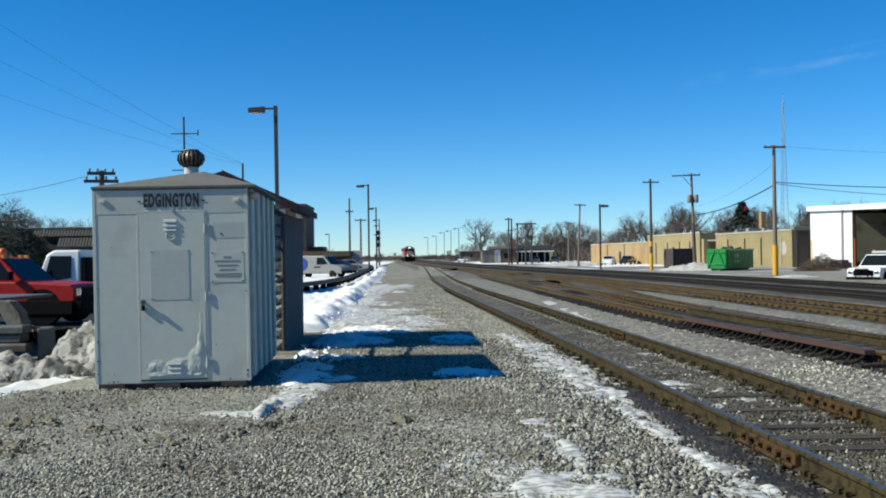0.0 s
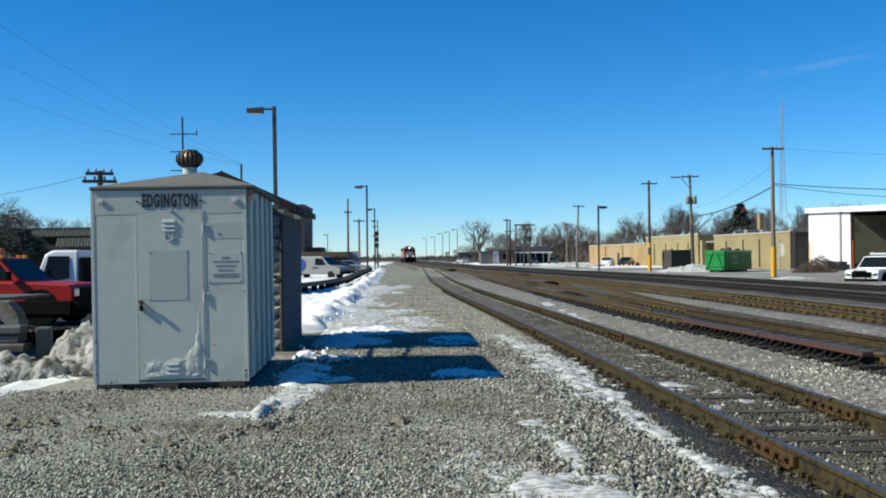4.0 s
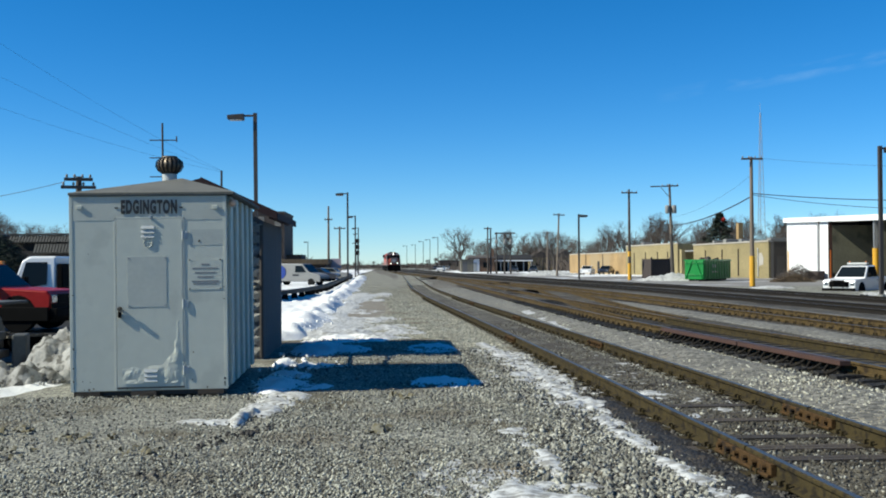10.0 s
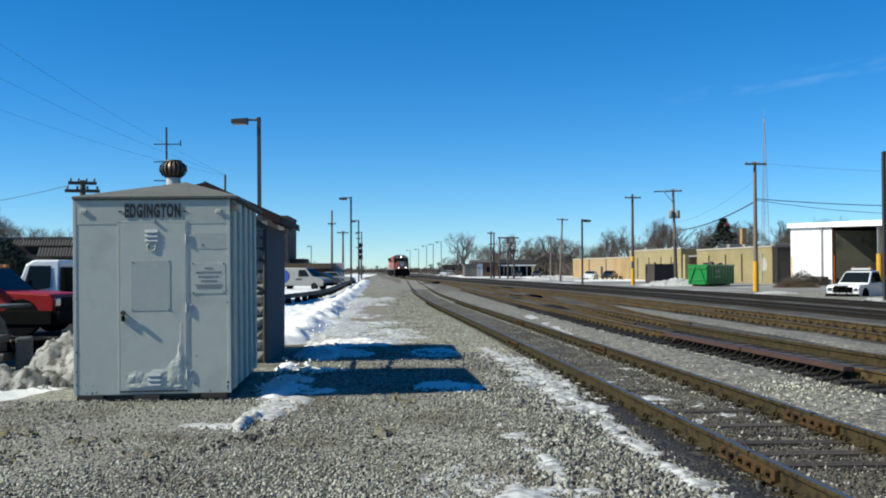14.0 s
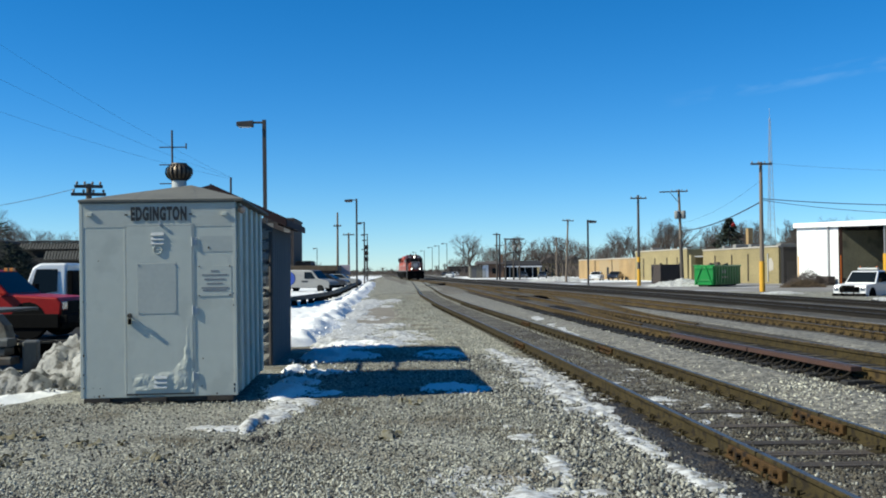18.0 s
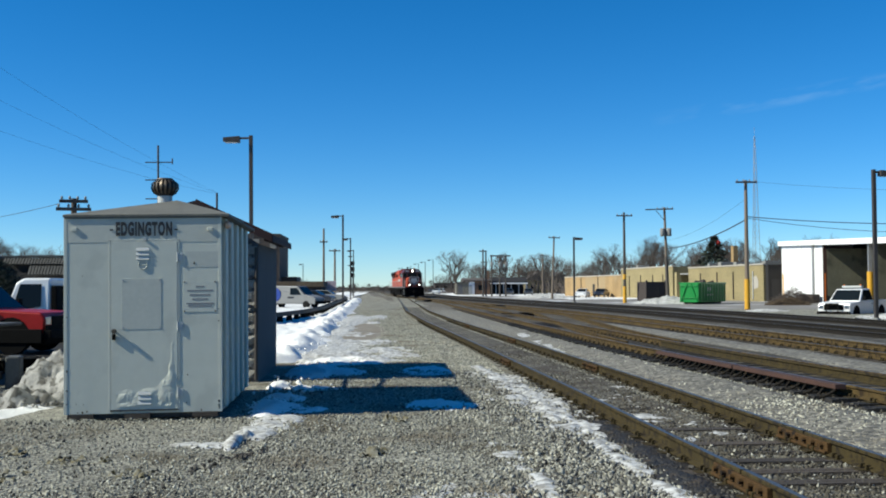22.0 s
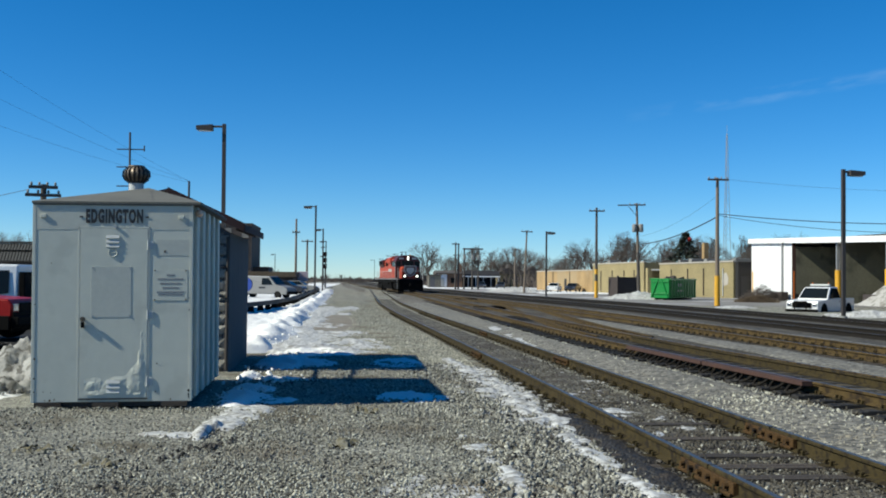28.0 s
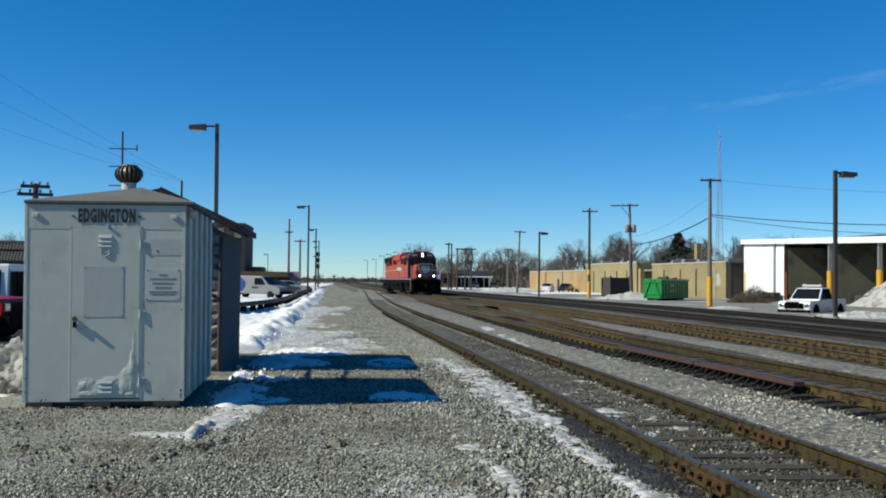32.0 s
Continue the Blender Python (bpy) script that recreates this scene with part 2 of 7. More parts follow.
M_SEAM = mat("dark_rubber_seam", (0.0323, 0.0323, 0.0323), 0.8, var=0.1, bump=0)
M_LETTER = mat("black_sign_paint", (0.00775, 0.00775, 0.00901), 0.6, var=0.05, bump=0)
M_WHITE_PLATE = mat("white_enamel_plate", (0.388, 0.4, 0.394), 0.5, var=0.06, scale=5, grain=25, bump=0.03)
M_GREY_BAR = mat("faded_print", (0.194, 0.201, 0.207), 0.7, var=0.1, bump=0)
M_GALV = mat("galvanised_steel", (0.323, 0.323, 0.323), 0.5, metal=0.6, var=0.2, scale=9, grain=50, bump=0.05)
M_TURBINE = mat("tarnished_ventilator_metal", (0.104, 0.084, 0.0646), 0.5, metal=0.7, var=0.4, scale=12, grain=50, bump=0.1)
M_DARKMETAL = mat("dark_brown_lamp_metal", (0.0355, 0.0291, 0.0258), 0.6, var=0.15, scale=3, grain=30, bump=0.05)
M_ROOFRED = mat("dark_red_shingle", (0.0221, 0.00595, 0.0068), 0.85, var=0.3, scale=3, grain=30, bump=0.3)
M_STONEWALL = mat("split_faced_block", (0.271, 0.265, 0.239), 0.95, var=0.25, scale=3, grain=25, bump=0.7, spread=0.2)
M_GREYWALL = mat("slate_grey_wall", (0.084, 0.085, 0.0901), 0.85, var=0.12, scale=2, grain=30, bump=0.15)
M_AMBER = mat("amber_lens", (0.484, 0.194, 0.0388), 0.3, var=0.05, bump=0)
M_BULB = mat("tan_glass_bulb", (0.62, 0.42, 0.3), 0.25, var=0.2, scale=12, bump=0)
M_ORANGE = mat("orange_lens", (0.549, 0.142, 0.0194), 0.3, var=0.05, bump=0)
M_POLE = mat("weathered_pole_wood", (0.155, 0.122, 0.0935), 0.95, var=0.25, scale=1.5, grain=12, bump=0.4, stretch=(6, 6, 0.6))
M_POLE_DARK = mat("dark_pole_wood", (0.0646, 0.0549, 0.0485), 0.95, var=0.25, scale=1.5, grain=12, bump=0.4, stretch=(6, 6, 0.6))
M_YELLOW = mat("yellow_paint", (0.517, 0.271, 0.0129), 0.5, var=0.08, scale=3, grain=20, bump=0.05)
M_WIRE = mat("black_wire", (0.0194, 0.0194, 0.0226), 0.7, var=0.05, bump=0)
M_BRICK_Y = mat("buff_brick", (0.226, 0.184, 0.0901), 0.9, var=0.26, scale=0.35, grain=4, bump=0.2, spread=0.05)
M_BRICK_O = mat("orange_buff_brick", (0.275, 0.185, 0.085), 0.9, var=0.3, scale=0.35, grain=4, bump=0.2, stain=(0.27, 0.2, 0.11), cover=0.4, stain_scale=0.2)
M_COPING = mat("stone_coping", (0.323, 0.297, 0.258), 0.85, var=0.1, bump=0.1)
M_DARK = mat("dark_opening", (0.0129, 0.0116, 0.011), 0.8, var=0.2, bump=0)
M_BROWN = mat("brown_fence_boards", (0.0388, 0.0291, 0.0258), 0.85, var=0.2, scale=4, bump=0.1)
M_WHITEWALL = mat("white_painted_metal_wall", (0.72, 0.72, 0.72), 0.55, var=0.04, scale=0.5, grain=6, bump=0.03, stain=(0.586, 0.578, 0.552), cover=0.05, stain_scale=1)
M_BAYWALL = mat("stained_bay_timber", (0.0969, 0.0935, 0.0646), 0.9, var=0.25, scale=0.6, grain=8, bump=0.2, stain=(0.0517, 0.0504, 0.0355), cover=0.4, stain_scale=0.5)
# salt greyed down: the shade under the store roof is in its colour
M_SALT = mat("road_salt_pile", (0.33, 0.32, 0.3), 0.95, var=0.2, scale=1, grain=20, bump=0.6, stain=(0.17, 0.16, 0.14), cover=0.35, stain_scale=1.4)
M_GREEN = mat("green_dumpster_paint", (0.00323, 0.174, 0.0226), 0.45, var=0.12, scale=1.5, grain=10, bump=0.08)
M_LOT = mat("winter_asphalt_lot", (0.174, 0.165, 0.152), 0.9, var=0.2, scale=0.25, grain=5, bump=0.3, stain=(0.465, 0.472, 0.491), cover=0.2, stain_scale=0.12)
M_TRUCK_SHADE = mat("black_truck_shade", (0.018, 0.0175, 0.017), 0.7, var=0.3, scale=0.6, grain=20, bump=0.3, spec=0.25)
M_TREE = mat("bare_bark", (0.0549, 0.0452, 0.0388), 0.95, var=0.2, scale=2, grain=15, bump=0.3)
M_TWIG = mat("fine_bare_twigs", (0.0808, 0.0646, 0.0549), 0.95, var=0.15, scale=1, grain=5, bump=0)
M_EVERGREEN = mat("dark_needles", (0.0142, 0.0226, 0.0129), 0.95, var=0.4, scale=1, grain=6, bump=0)
M_BUSH = mat("dry_brush", (0.104, 0.0743, 0.0452), 0.95, var=0.3, scale=2, grain=9, bump=0)
M_RED = mat("red_car_paint", (0.24, 0.0085, 0.007), 0.4, var=0.1, scale=1.5, grain=8, bump=0.0, coat=0.06, spec=0.2)
M_WHITE = mat("white_car_paint", (0.653, 0.653, 0.653), 0.35, var=0.04, scale=1.5, grain=8, bump=0.0, coat=0.4)
M_CURTAIN = mat("curtained_window", (0.142, 0.129, 0.11), 0.4, var=0.2, scale=0.8, bump=0)
M_ANNEX = mat("dark_stained_timber", (0.011, 0.00901, 0.0084), 0.9, var=0.3, scale=2, grain=10, bump=0.2)
M_PINK = mat("faded_pink_board", (0.465, 0.362, 0.362), 0.6, var=0.06, scale=1, bump=0)
M_VAN = mat("dull_white_van_paint", (0.187, 0.187, 0.184), 0.5, var=0.05, scale=1.5, grain=8, bump=0.0)
M_CARDARK = mat("dark_car_paint", (0.0194, 0.0207, 0.0258), 0.3, var=0.06, bump=0, coat=0.5)
M_GLASS = glass("vehicle_glass")
M_TYRE = mat("tyre_rubber", (0.00775, 0.00775, 0.00775), 0.85, spec=0.2, var=0.15, bump=0.1)
M_CHROME = mat("bright_trim", (0.388, 0.388, 0.388), 0.25, metal=1.0, var=0.05, bump=0)
M_BLACK = mat("black_underframe", (0.0052, 0.005, 0.0048), 0.85, var=0.3, scale=3, grain=20, bump=0.1, spec=0.06)
M_BLUE = mat("blue_decal", (0.0129, 0.0388, 0.226), 0.4, var=0.05, bump=0)
# rail steel set near black to hold the shade of its side away from the sun
M_STEELRAIL = mat("shade_dark_guard_rail_steel", (0.0194, 0.0181, 0.0168), 0.75, metal=0.0, var=0.2, scale=2, grain=20, bump=0.08)
M_LOCO = mat("orange_red_locomotive_paint", (0.34, 0.0442, 0.011), 0.45, var=0.3, scale=0.6, grain=5, bump=0.05, stain=(0.136, 0.017, 0.0085), cover=0.3, stain_scale=1.1)
M_LOCO_DK = mat("dark_red_trim_and_cab_shade", (0.0549, 0.00517, 0.00388), 0.5, var=0.15, scale=0.8, grain=7, bump=0.05)
M_SILVER = mat("silver_grey_shield", (0.355, 0.355, 0.348), 0.45, var=0.1, bump=0)
M_LAMP = glow("burning_headlight", (1.0, 0.93, 0.8), 3.2)
M_APT = mat("brown_apartment_brick", (0.0425, 0.0323, 0.0272), 0.9, var=0.15, scale=0.4, grain=6, bump=0.1)
M_APT_LIGHT = mat("brown_house_brick", (0.16, 0.095, 0.06), 0.9, var=0.2, scale=0.8, grain=8, bump=0.1)
M_BLOCKGREY = mat("grey_block", (0.194, 0.194, 0.187), 0.9, var=0.12, scale=0.5, grain=6, bump=0.1)
M_PIPE = mat("dull_blue_grey_steel", (0.0678, 0.0711, 0.0698), 0.7, var=0.25, scale=2, grain=15, bump=0.1, stain=(0.0388, 0.0291, 0.0226), cover=0.3, stain_scale=2)
M_FENDER = mat("weathered_rusty_grey_sheet", (0.129, 0.12, 0.0969), 0.85, var=0.3, scale=4, grain=20, bump=0.2, stain=(0.0711, 0.0581, 0.0452), cover=0.3, stain_scale=5)
M_AWNING = mat("grey_roof_slats", (0.0467, 0.0467, 0.0442), 0.8, var=0.25, scale=2, bump=0.1)

# ---- ground ----
def sheet(name, xs, ys, height, mt, label, category, kind="structure"):
    """A grid of ground; height(x, y) gives z, and None leaves a hole."""
    idx, v, f = {}, [], []
    hs = [[height(x, y) for x in xs] for y in ys]
    for j, y in enumerate(ys):
        for i, x in enumerate(xs):
            if hs[j][i] is not None:
                idx[i, j] = len(v)
                v.append((x, y, hs[j][i]))
    for j in range(len(ys) - 1):
        for i in range(len(xs) - 1):
            q = [(i, j), (i + 1, j), (i + 1, j + 1), (i, j + 1)]
            if all(p in idx for p in q):
                f.append(tuple(idx[p] for p in q))
    me = bpy.data.meshes.new(name)
    me.from_pydata(v, [], f)
    me.materials.append(mt)
    me.polygons.foreach_set("use_smooth", [True] * len(f))
    ob = new(name, me)
    return tagged(ob, label, category, kind=kind)


def steps(a, b, first, grow=1.12):
    out, s = [a], first
    while out[-1] < b:
        out.append(out[-1] + s)
        s *= grow
    return out


def lump(x, y, scale, seed=0.0):
    return noise.noise(Vector((x * scale + seed, y * scale - seed, seed * 0.7)))


def dip(x, y):
    """The siding lies a hand's breadth lower than the yard."""
    return -0.065 * min(1.0, max(0.0, (2.0 - abs(x - SIDING(y))) / 0.7)) if y < 200 else 0.0


# ---- track lines: x over y ----
MAIN = curve_of([(-60, 11.7), (35, 11.5), (58, 10.95), (70, 10.2), (85, 9.05), (102, 7.75), (112, 6.98), (122, 6.3), (136, 5.4), (148, 5.0), (161, 4.2), (175, 3.35), (189, 2.7), (208, 1.9), (220, 1.45), (238, 0.95), (257, 0.6), (296, 0.0), (700, -9)], 16)
SIDING = curve_of([(-60, 5.5), (9, 3.73), (14, 3.64), (22, 3.45), (33, 3.12), (47, 2.66), (68, 2.3), (110, 2.6), (150, 2.9), (170, 3.1), (190, MAIN(190)), (700, MAIN(700))], 16)
SECOND = curve_of([(-60, 8.6), (5, 7.95), (15, 7.5), (20, 7.15), (27, 6.85), (40, 6.7), (60, 6.6), (80, 6.5), (105, MAIN(105) - 0.9), (130, MAIN(130)), (700, MAIN(700))], 12)
FOURTH = lambda y: MAIN(y) + 4.3
FIFTH = lambda y: MAIN(y) + 8.7
CROSS = curve_of([(-60, 7.2), (24, 7.2), (32, 7.4), (45, 8.4), (62, 9.9), (74, 10.05), (700, 10.05)], 14)


gx = sorted(set([-x for x in steps(0, 4000, 0.5, 1.1)] + steps(0, 4000, 0.5, 1.1)))
gy = sorted(set([-y for y in steps(0, 4000, 1.0, 1.3)] + steps(0, 4800, 0.35, 1.035)))
sheet("ground", gx, gy, lambda x, y: -0.035 + (0.03 * lump(x, y, 0.55) + 0.012 * lump(x, y, 2.1, 3)) * min(1.0, max(0.0, (26 - y) / 10)) + dip(x, y) if abs(x) < 60 and -8 < y < 90 else -0.035, M_GRAVEL,
      "grey gravel yard with worn brownish wheel tracks", "ground")

def bed(name, left, right, y0, y1, z, mt, label, n=9, step=2.0):
    ys = np.arange(y0, y1, step)
    v, f = [], []
    for y in ys:
        a, b = left(y), right(y)
        for i in range(n):
            u = i / (n - 1)
            edge = 0 if 0 < i < n - 1 else -0.09
            x = a + (b - a) * u
            v.append((x + (0.15 * lump(x, y, 0.8, 5) if edge else 0), y, (z(x, y) if callable(z) else z) + edge + dip(x, y) + 0.025 * lump(x, y, 0.9, 9)))
    for j in range(len(ys) - 1):
        for i in range(n - 1):
            k = j * n + i
            f.append((k, k + 1, k + n + 1, k + n))
    me = bpy.data.meshes.new(name)
    me.from_pydata(v, [], f)
    me.materials.append(mt)
    me.polygons.foreach_set("use_smooth", [True] * len(f))
    return tagged(new(name, me), label, "ballast", kind="structure")


bed("ballast_1", lambda y: SIDING(y) + 1.0, lambda y: SECOND(y) - 1.3, -30, 76, 0.0, M_BALLAST, "pale grey crushed stone between two tracks")
bed("ballast_7", lambda y: min(SIDING(y) + 0.9, MAIN(y)) - 0.2 - 4.0 * min(1.0, max(0.0, (y - 78) / 70)) - 0.7 * lump(0, y, 0.12, 3), lambda y: MAIN(y) - 1.2, 74, 420, 0.006, M_FARBED, "brown cinder ballast where the tracks draw together", n=7, step=3.0)
bed("ballast_6", lambda y: SIDING(y) - 0.7, lambda y: SIDING(y) + 0.7, -30, 200, -0.018, M_SLUSHBED, "grey stone and slush between the siding rails", n=7, step=1.0)
bed("ballast_2", lambda y: SECOND(y) - 1.4, lambda y: MAIN(y) + 1.3, -30, 330, 0.012, M_BALLAST_DARK, "dark brown oily ballast under the main tracks")
bed("ballast_3", lambda y: MAIN(y) + 1.25, lambda y: FIFTH(y) + 2.6, -30, 600, 0.03, M_CINDER, "dark cinder ballast under the far tracks")
bed("ballast_4", lambda y: MAIN(y) - 2.6, lambda y: MAIN(y) - 1.0, -30, 46, 0.035, M_BALLAST, "strip of pale stone between the tracks", n=6)
bed("ballast_5", lambda y: MAIN(y) + 1.4, lambda y: MAIN(y) + 2.5, -30, 80, 0.045, M_BALLAST, "thin strip of pale stone beside the track", n=5)
bed("pavement", lambda y: FIFTH(y) + 2.4, lambda y: FIFTH(y) + 70, -20, 420, lambda x, y: -0.78 * min(1.0, max(0.0, (x - FIFTH(y) - 3.4) / 2.5)) * min(1.0, max(0.0, (71 - y) / 8)), M_LOT, "grey winter parking lot streaked with snow", n=24, step=3.0)

# ---- rails and sleepers ----
PROFILE = [(-0.07, 0.0), (0.07, 0.0), (0.07, 0.012), (0.012, 0.032), (0.010, 0.115), (0.036, 0.128), (0.036, 0.152), (0.026, 0.162),
           (-0.026, 0.162), (-0.036, 0.152), (-0.036, 0.128), (-0.010, 0.115), (-0.012, 0.032), (-0.07, 0.012)]


def rail(line, off, y0, y1, z=-0.012, step=1.5, dip=()):
    g = Geo()
    ys = steps(y0, y1, step if y0 < 90 else 6, 1.0)
    n = len(PROFILE)
    v = []
    for y in ys:
        slope = (line(y + 1) - line(y - 1)) / 2
        sag = 0.006 * lump(0.3, y, 0.12, off)
        for a, b in PROFILE:
            d = off + a
            v.append((line(y) + d / math.sqrt(1 + slope * slope), y - d * slope, z + b + sag))
    faces = [(j * n + i, j * n + (i + 1) % n, (j + 1) * n + (i + 1) % n, (j + 1) * n + i) for j in range(len(ys) - 1) for i in range(n)]
    g.add(v, faces)
    g.k = [1 if f % n in (7,) else 0 for f in range(len(faces))]
    g.add(v[:n], [tuple(range(n))])
    g.add(v[-n:], [tuple(range(n))])
    return g




def tie_mesh(seed, mt=None):
    rnd = random.Random(seed)
    g = Geo()
    g.box(-1.25, -0.11, -0.17, 1.25, 0.11, 0.0)
    g.box(-1.25 + 0.1, -0.105, 0.0, 1.25 - 0.05, -0.02, 0.006 + rnd.random() * 0.008)
    g.box(-1.25 + 0.02, 0.0, 0.0, 1.25 - 0.1, 0.10, 0.004 + rnd.random() * 0.008)
    return g.mesh("sleeper", mt or M_TIE)


def plate_mesh():
    g = Geo()
    g.box(-0.17, -0.09, 0.0, 0.17, 0.09, 0.014)
    for sx in (-1, 1):
        for sy in (-0.055, 0.055):
            g.box(sx * 0.085 - 0.013, sy - 0.013, 0.014, sx * 0.085 + 0.013, sy + 0.013, 0.05)
            g.box(sx * 0.075 - 0.02, sy - 0.017, 0.045, sx * 0.075 + 0.02, sy + 0.017, 0.058)
    return g.mesh("tie_plate", M_RUST)


TIES = [tie_mesh(i) for i in range(4)]
PLATE = plate_mesh()


def joint_bar(track, line, off, y, side):
    """A bolted splice bar on the side of a rail."""
    g = Geo()
    g.box(0.014 * side, -0.6, 0.016, 0.06 * side, 0.6, 0.126)
    g.box(0.06 * side, -0.6, 0.016, 0.088 * side, 0.6, 0.045)
    for i in range(6):
        a = -0.5 + i * 0.2
        g.tube((0.055 * side, a, 0.085), (0.1 * side, a, 0.085), 0.026, seg=6)
    ob = part("joint_bar", g, M_JOINT, track, "rusty bolted splice bar", 0.006, at=pose(line(y) + off, y, -0.072, 0, 0, -math.degrees(math.atan((line(y + 1) - line(y - 1)) / 2))))
    part("rail_gap", Geo().box(-0.04, -0.008, 0.12, 0.04, 0.008, 0.1655), M_BLACK, ob, "dark gap between two rail ends")
    return ob


def track(name, line, y0, y1, label, ties_to, sink=0.0, mts=None, stuff_to=0.0, z=-0.012, ties=None):
    t = thing(name, label, "railway track", kind="structure")
    for off in (-0.754, 0.754):
        part("rail", rail(line, off, y0, y1, z), mts or [M_RUST, M_RAILTOP], t)
    rnd = random.Random(name)
    y, k = 3.0, 0
    while y < ties_to:
        slope = -math.degrees(math.atan((line(y + 1) - line(y - 1)) / 2)) + rnd.uniform(-2.5, 2.5)
        ob = new("sleeper", (ties or TIES)[k % 4])
        ob.parent = t
        ob.matrix_basis = pose(line(y) + rnd.uniform(-0.05, 0.05), y, z - 0.006 - sink - (0.035 * min(1.0, max(0.0, (y - 12) / 8)) if sink else 0.0) + rnd.uniform(-0.034, 0.006) * (1 if sink else 0.25), 0, rnd.uniform(-0.3, 0.3), slope)
        for off in (-0.754, 0.754):
            if y < ties_to - 8:
                pl = new("tie_plate", PLATE)
                pl.parent = t
                pl.matrix_basis = pose(line(y) + off, y, z - 0.004, 0, 0, slope)
        y += 0.56 + rnd.uniform(-0.03, 0.03)
        k += 1
    if stuff_to:
        g = Geo()
        while y < stuff_to:
            c = line(y)
            g.box(c - 1.25, y - 0.11, z - 0.15, c + 1.25, y + 0.11, z - 0.004 + rnd.uniform(-0.01, 0.004))
            y += 0.56
        tagged(part("sleepers", g, M_TIE, t, "rows of weathered sleepers"), kind="stuff")
    return t


track_1 = track("track_1", SIDING, -25, 189, "rust-sided siding track with worn bright rail heads", 60, 0.004, stuff_to=0, z=-0.072)
for side, off, ys in ((-1, -0.754, (8.4, 22.2)), (1, -0.754, (8.4, 22.2)), (-1, 0.754, (10.6, 20.6, 31.0, 43.0))):
    for y in ys:
        joint_bar(track_1, SIDING, off, y, side)
track_2 = track("track_2", SECOND, -25, 129, "rusty running track on dark oily ballast", 46, 0.0, stuff_to=80, z=0.02, ties=[tie_mesh(9 + i, M_TIE_OIL) for i in range(4)], mts=[M_OCHRE, M_RAILTOP])
track_3 = track("track_3", MAIN, -25, 640, "rusty main track on dark ballast", 46, 0.0, stuff_to=100, z=0.02, mts=[M_OCHRE, M_RAILTOP])
track_4 = track("track_4", FOURTH, -25, 640, "dark main track beyond the others", 4, z=0.03, stuff_to=60, mts=[M_RUST_DK, M_RAILTOP])
track_5 = track("track_5", FIFTH, -25, 640, "dark far track beside the street lot", 4, z=0.03, stuff_to=60, mts=[M_RUST_DK, M_RAILTOP])
crossover = thing("track_6", "rusted crossover rails between two tracks", "railway track", kind="structure")
for off in (-0.754, 0.754):
    part("rail", rail(CROSS, off, 27, 74, 0.012), [M_OCHRE, M_OCHRE], crossover)
def switch_machine(x, y, s):
    t = thing("switch_machine", "low black point machine on the sleepers beside a rail", "switch machine", pose(x, y, 0.03, 0, 0, 4), "point machines")
    t.scale = (s, s, s)
    part("case", Geo().prism([(-0.4, 0.0), (0.4, 0.0), (0.4, 0.1), (0.3, 0.15), (-0.3, 0.15), (-0.4, 0.1)], 1.5, Matrix.Translation((0, -0.75, 0))), M_BLACK, t, "black cast case", 0.02)
    part("lid", Geo().box(-0.22, -0.5, 0.145, 0.22, 0.3, 0.18), M_BLACK, t, "", 0.01)
    part("throw_rod", Geo().tube((-1.3, 0.1, 0.12), (0.0, 0.1, 0.12), 0.03, seg=6), M_RUST_DK, t, "throw rod to the points")
    for dy in (-0.6, 0.6):
        part("long_sleeper", Geo().box(-1.6, dy - 0.11, -0.14, 0.8, dy + 0.11, 0.0), M_TIE_OIL, t, "long dark sleeper")


for x, y, s in ((7.9, 57.0, 1.0), (9.3, 82.0, 1.0), (5.2, 118.0, 1.2)):
    switch_machine(x, y, s)
guard = thing("guard_rail", "flat red-rusted guard plate on curled braces beside the running rail", "guard rail", kind="structure")
for a, b in ((14.4, 18.1), (18.16, 22.4)):
    v = []
    ys = np.linspace(a, b, 8)
    for y in ys:
        for dx, z in ((-1.03, 0.135), (-1.03, 0.2), (-0.87, 0.2), (-0.87, 0.135)):
            v.append((SECOND(y) + dx, y, z))
    part("guard_plate", Geo().add(v, [(4 * j + i, 4 * j + (i + 1) % 4, 4 * j + 4 + (i + 1) % 4, 4 * j + 4 + i) for j in range(7) for i in range(4)] + [(3, 2, 1, 0), (28, 29, 30, 31)]), M_RUST_RED, guard, "flat rust-red plate")
for k in range(15):
    y = 14.5 + k * 0.55
    c = SECOND(y)
    g = Geo()
    pts = [Vector((c - 0.97 - 0.16 * math.sin(u), y + 0.16 - 0.16 * math.cos(u) * 1.2, 0.13 - 0.13 * math.sin(u))) for u in np.linspace(0, math.pi, 7)]
    for p, q in zip(pts, pts[1:]):
        g.tube(p, q, 0.022, seg=5)
    part("curled_brace", g, M_RUST_DK, guard, "dark curled rail brace")
part("rail", rail(SECOND, 0.56, 9.0, 26.5, 0.02), [M_RUST, M_BLACK], guard, "dark greased rail")

# ---- the sheet-metal signal hut ----
def louvre(g, x0, x1, z0, z1, y, n=3):
    h = (z1 - z0) / n
    for i in range(n):
        a = z0 + i * h
        g.add([(x0, y, a + 0.15 * h), (x1, y, a + 0.15 * h), (x1, y - 0.016, a + 0.2 * h), (x0, y - 0.016, a + 0.2 * h), (x0, y, a + h * 0.9), (x1, y, a + h * 0.9)],
              [(0, 1, 2, 3), (3, 2, 5, 4), (0, 3, 4), (1, 5, 2), (0, 4, 5, 1)])


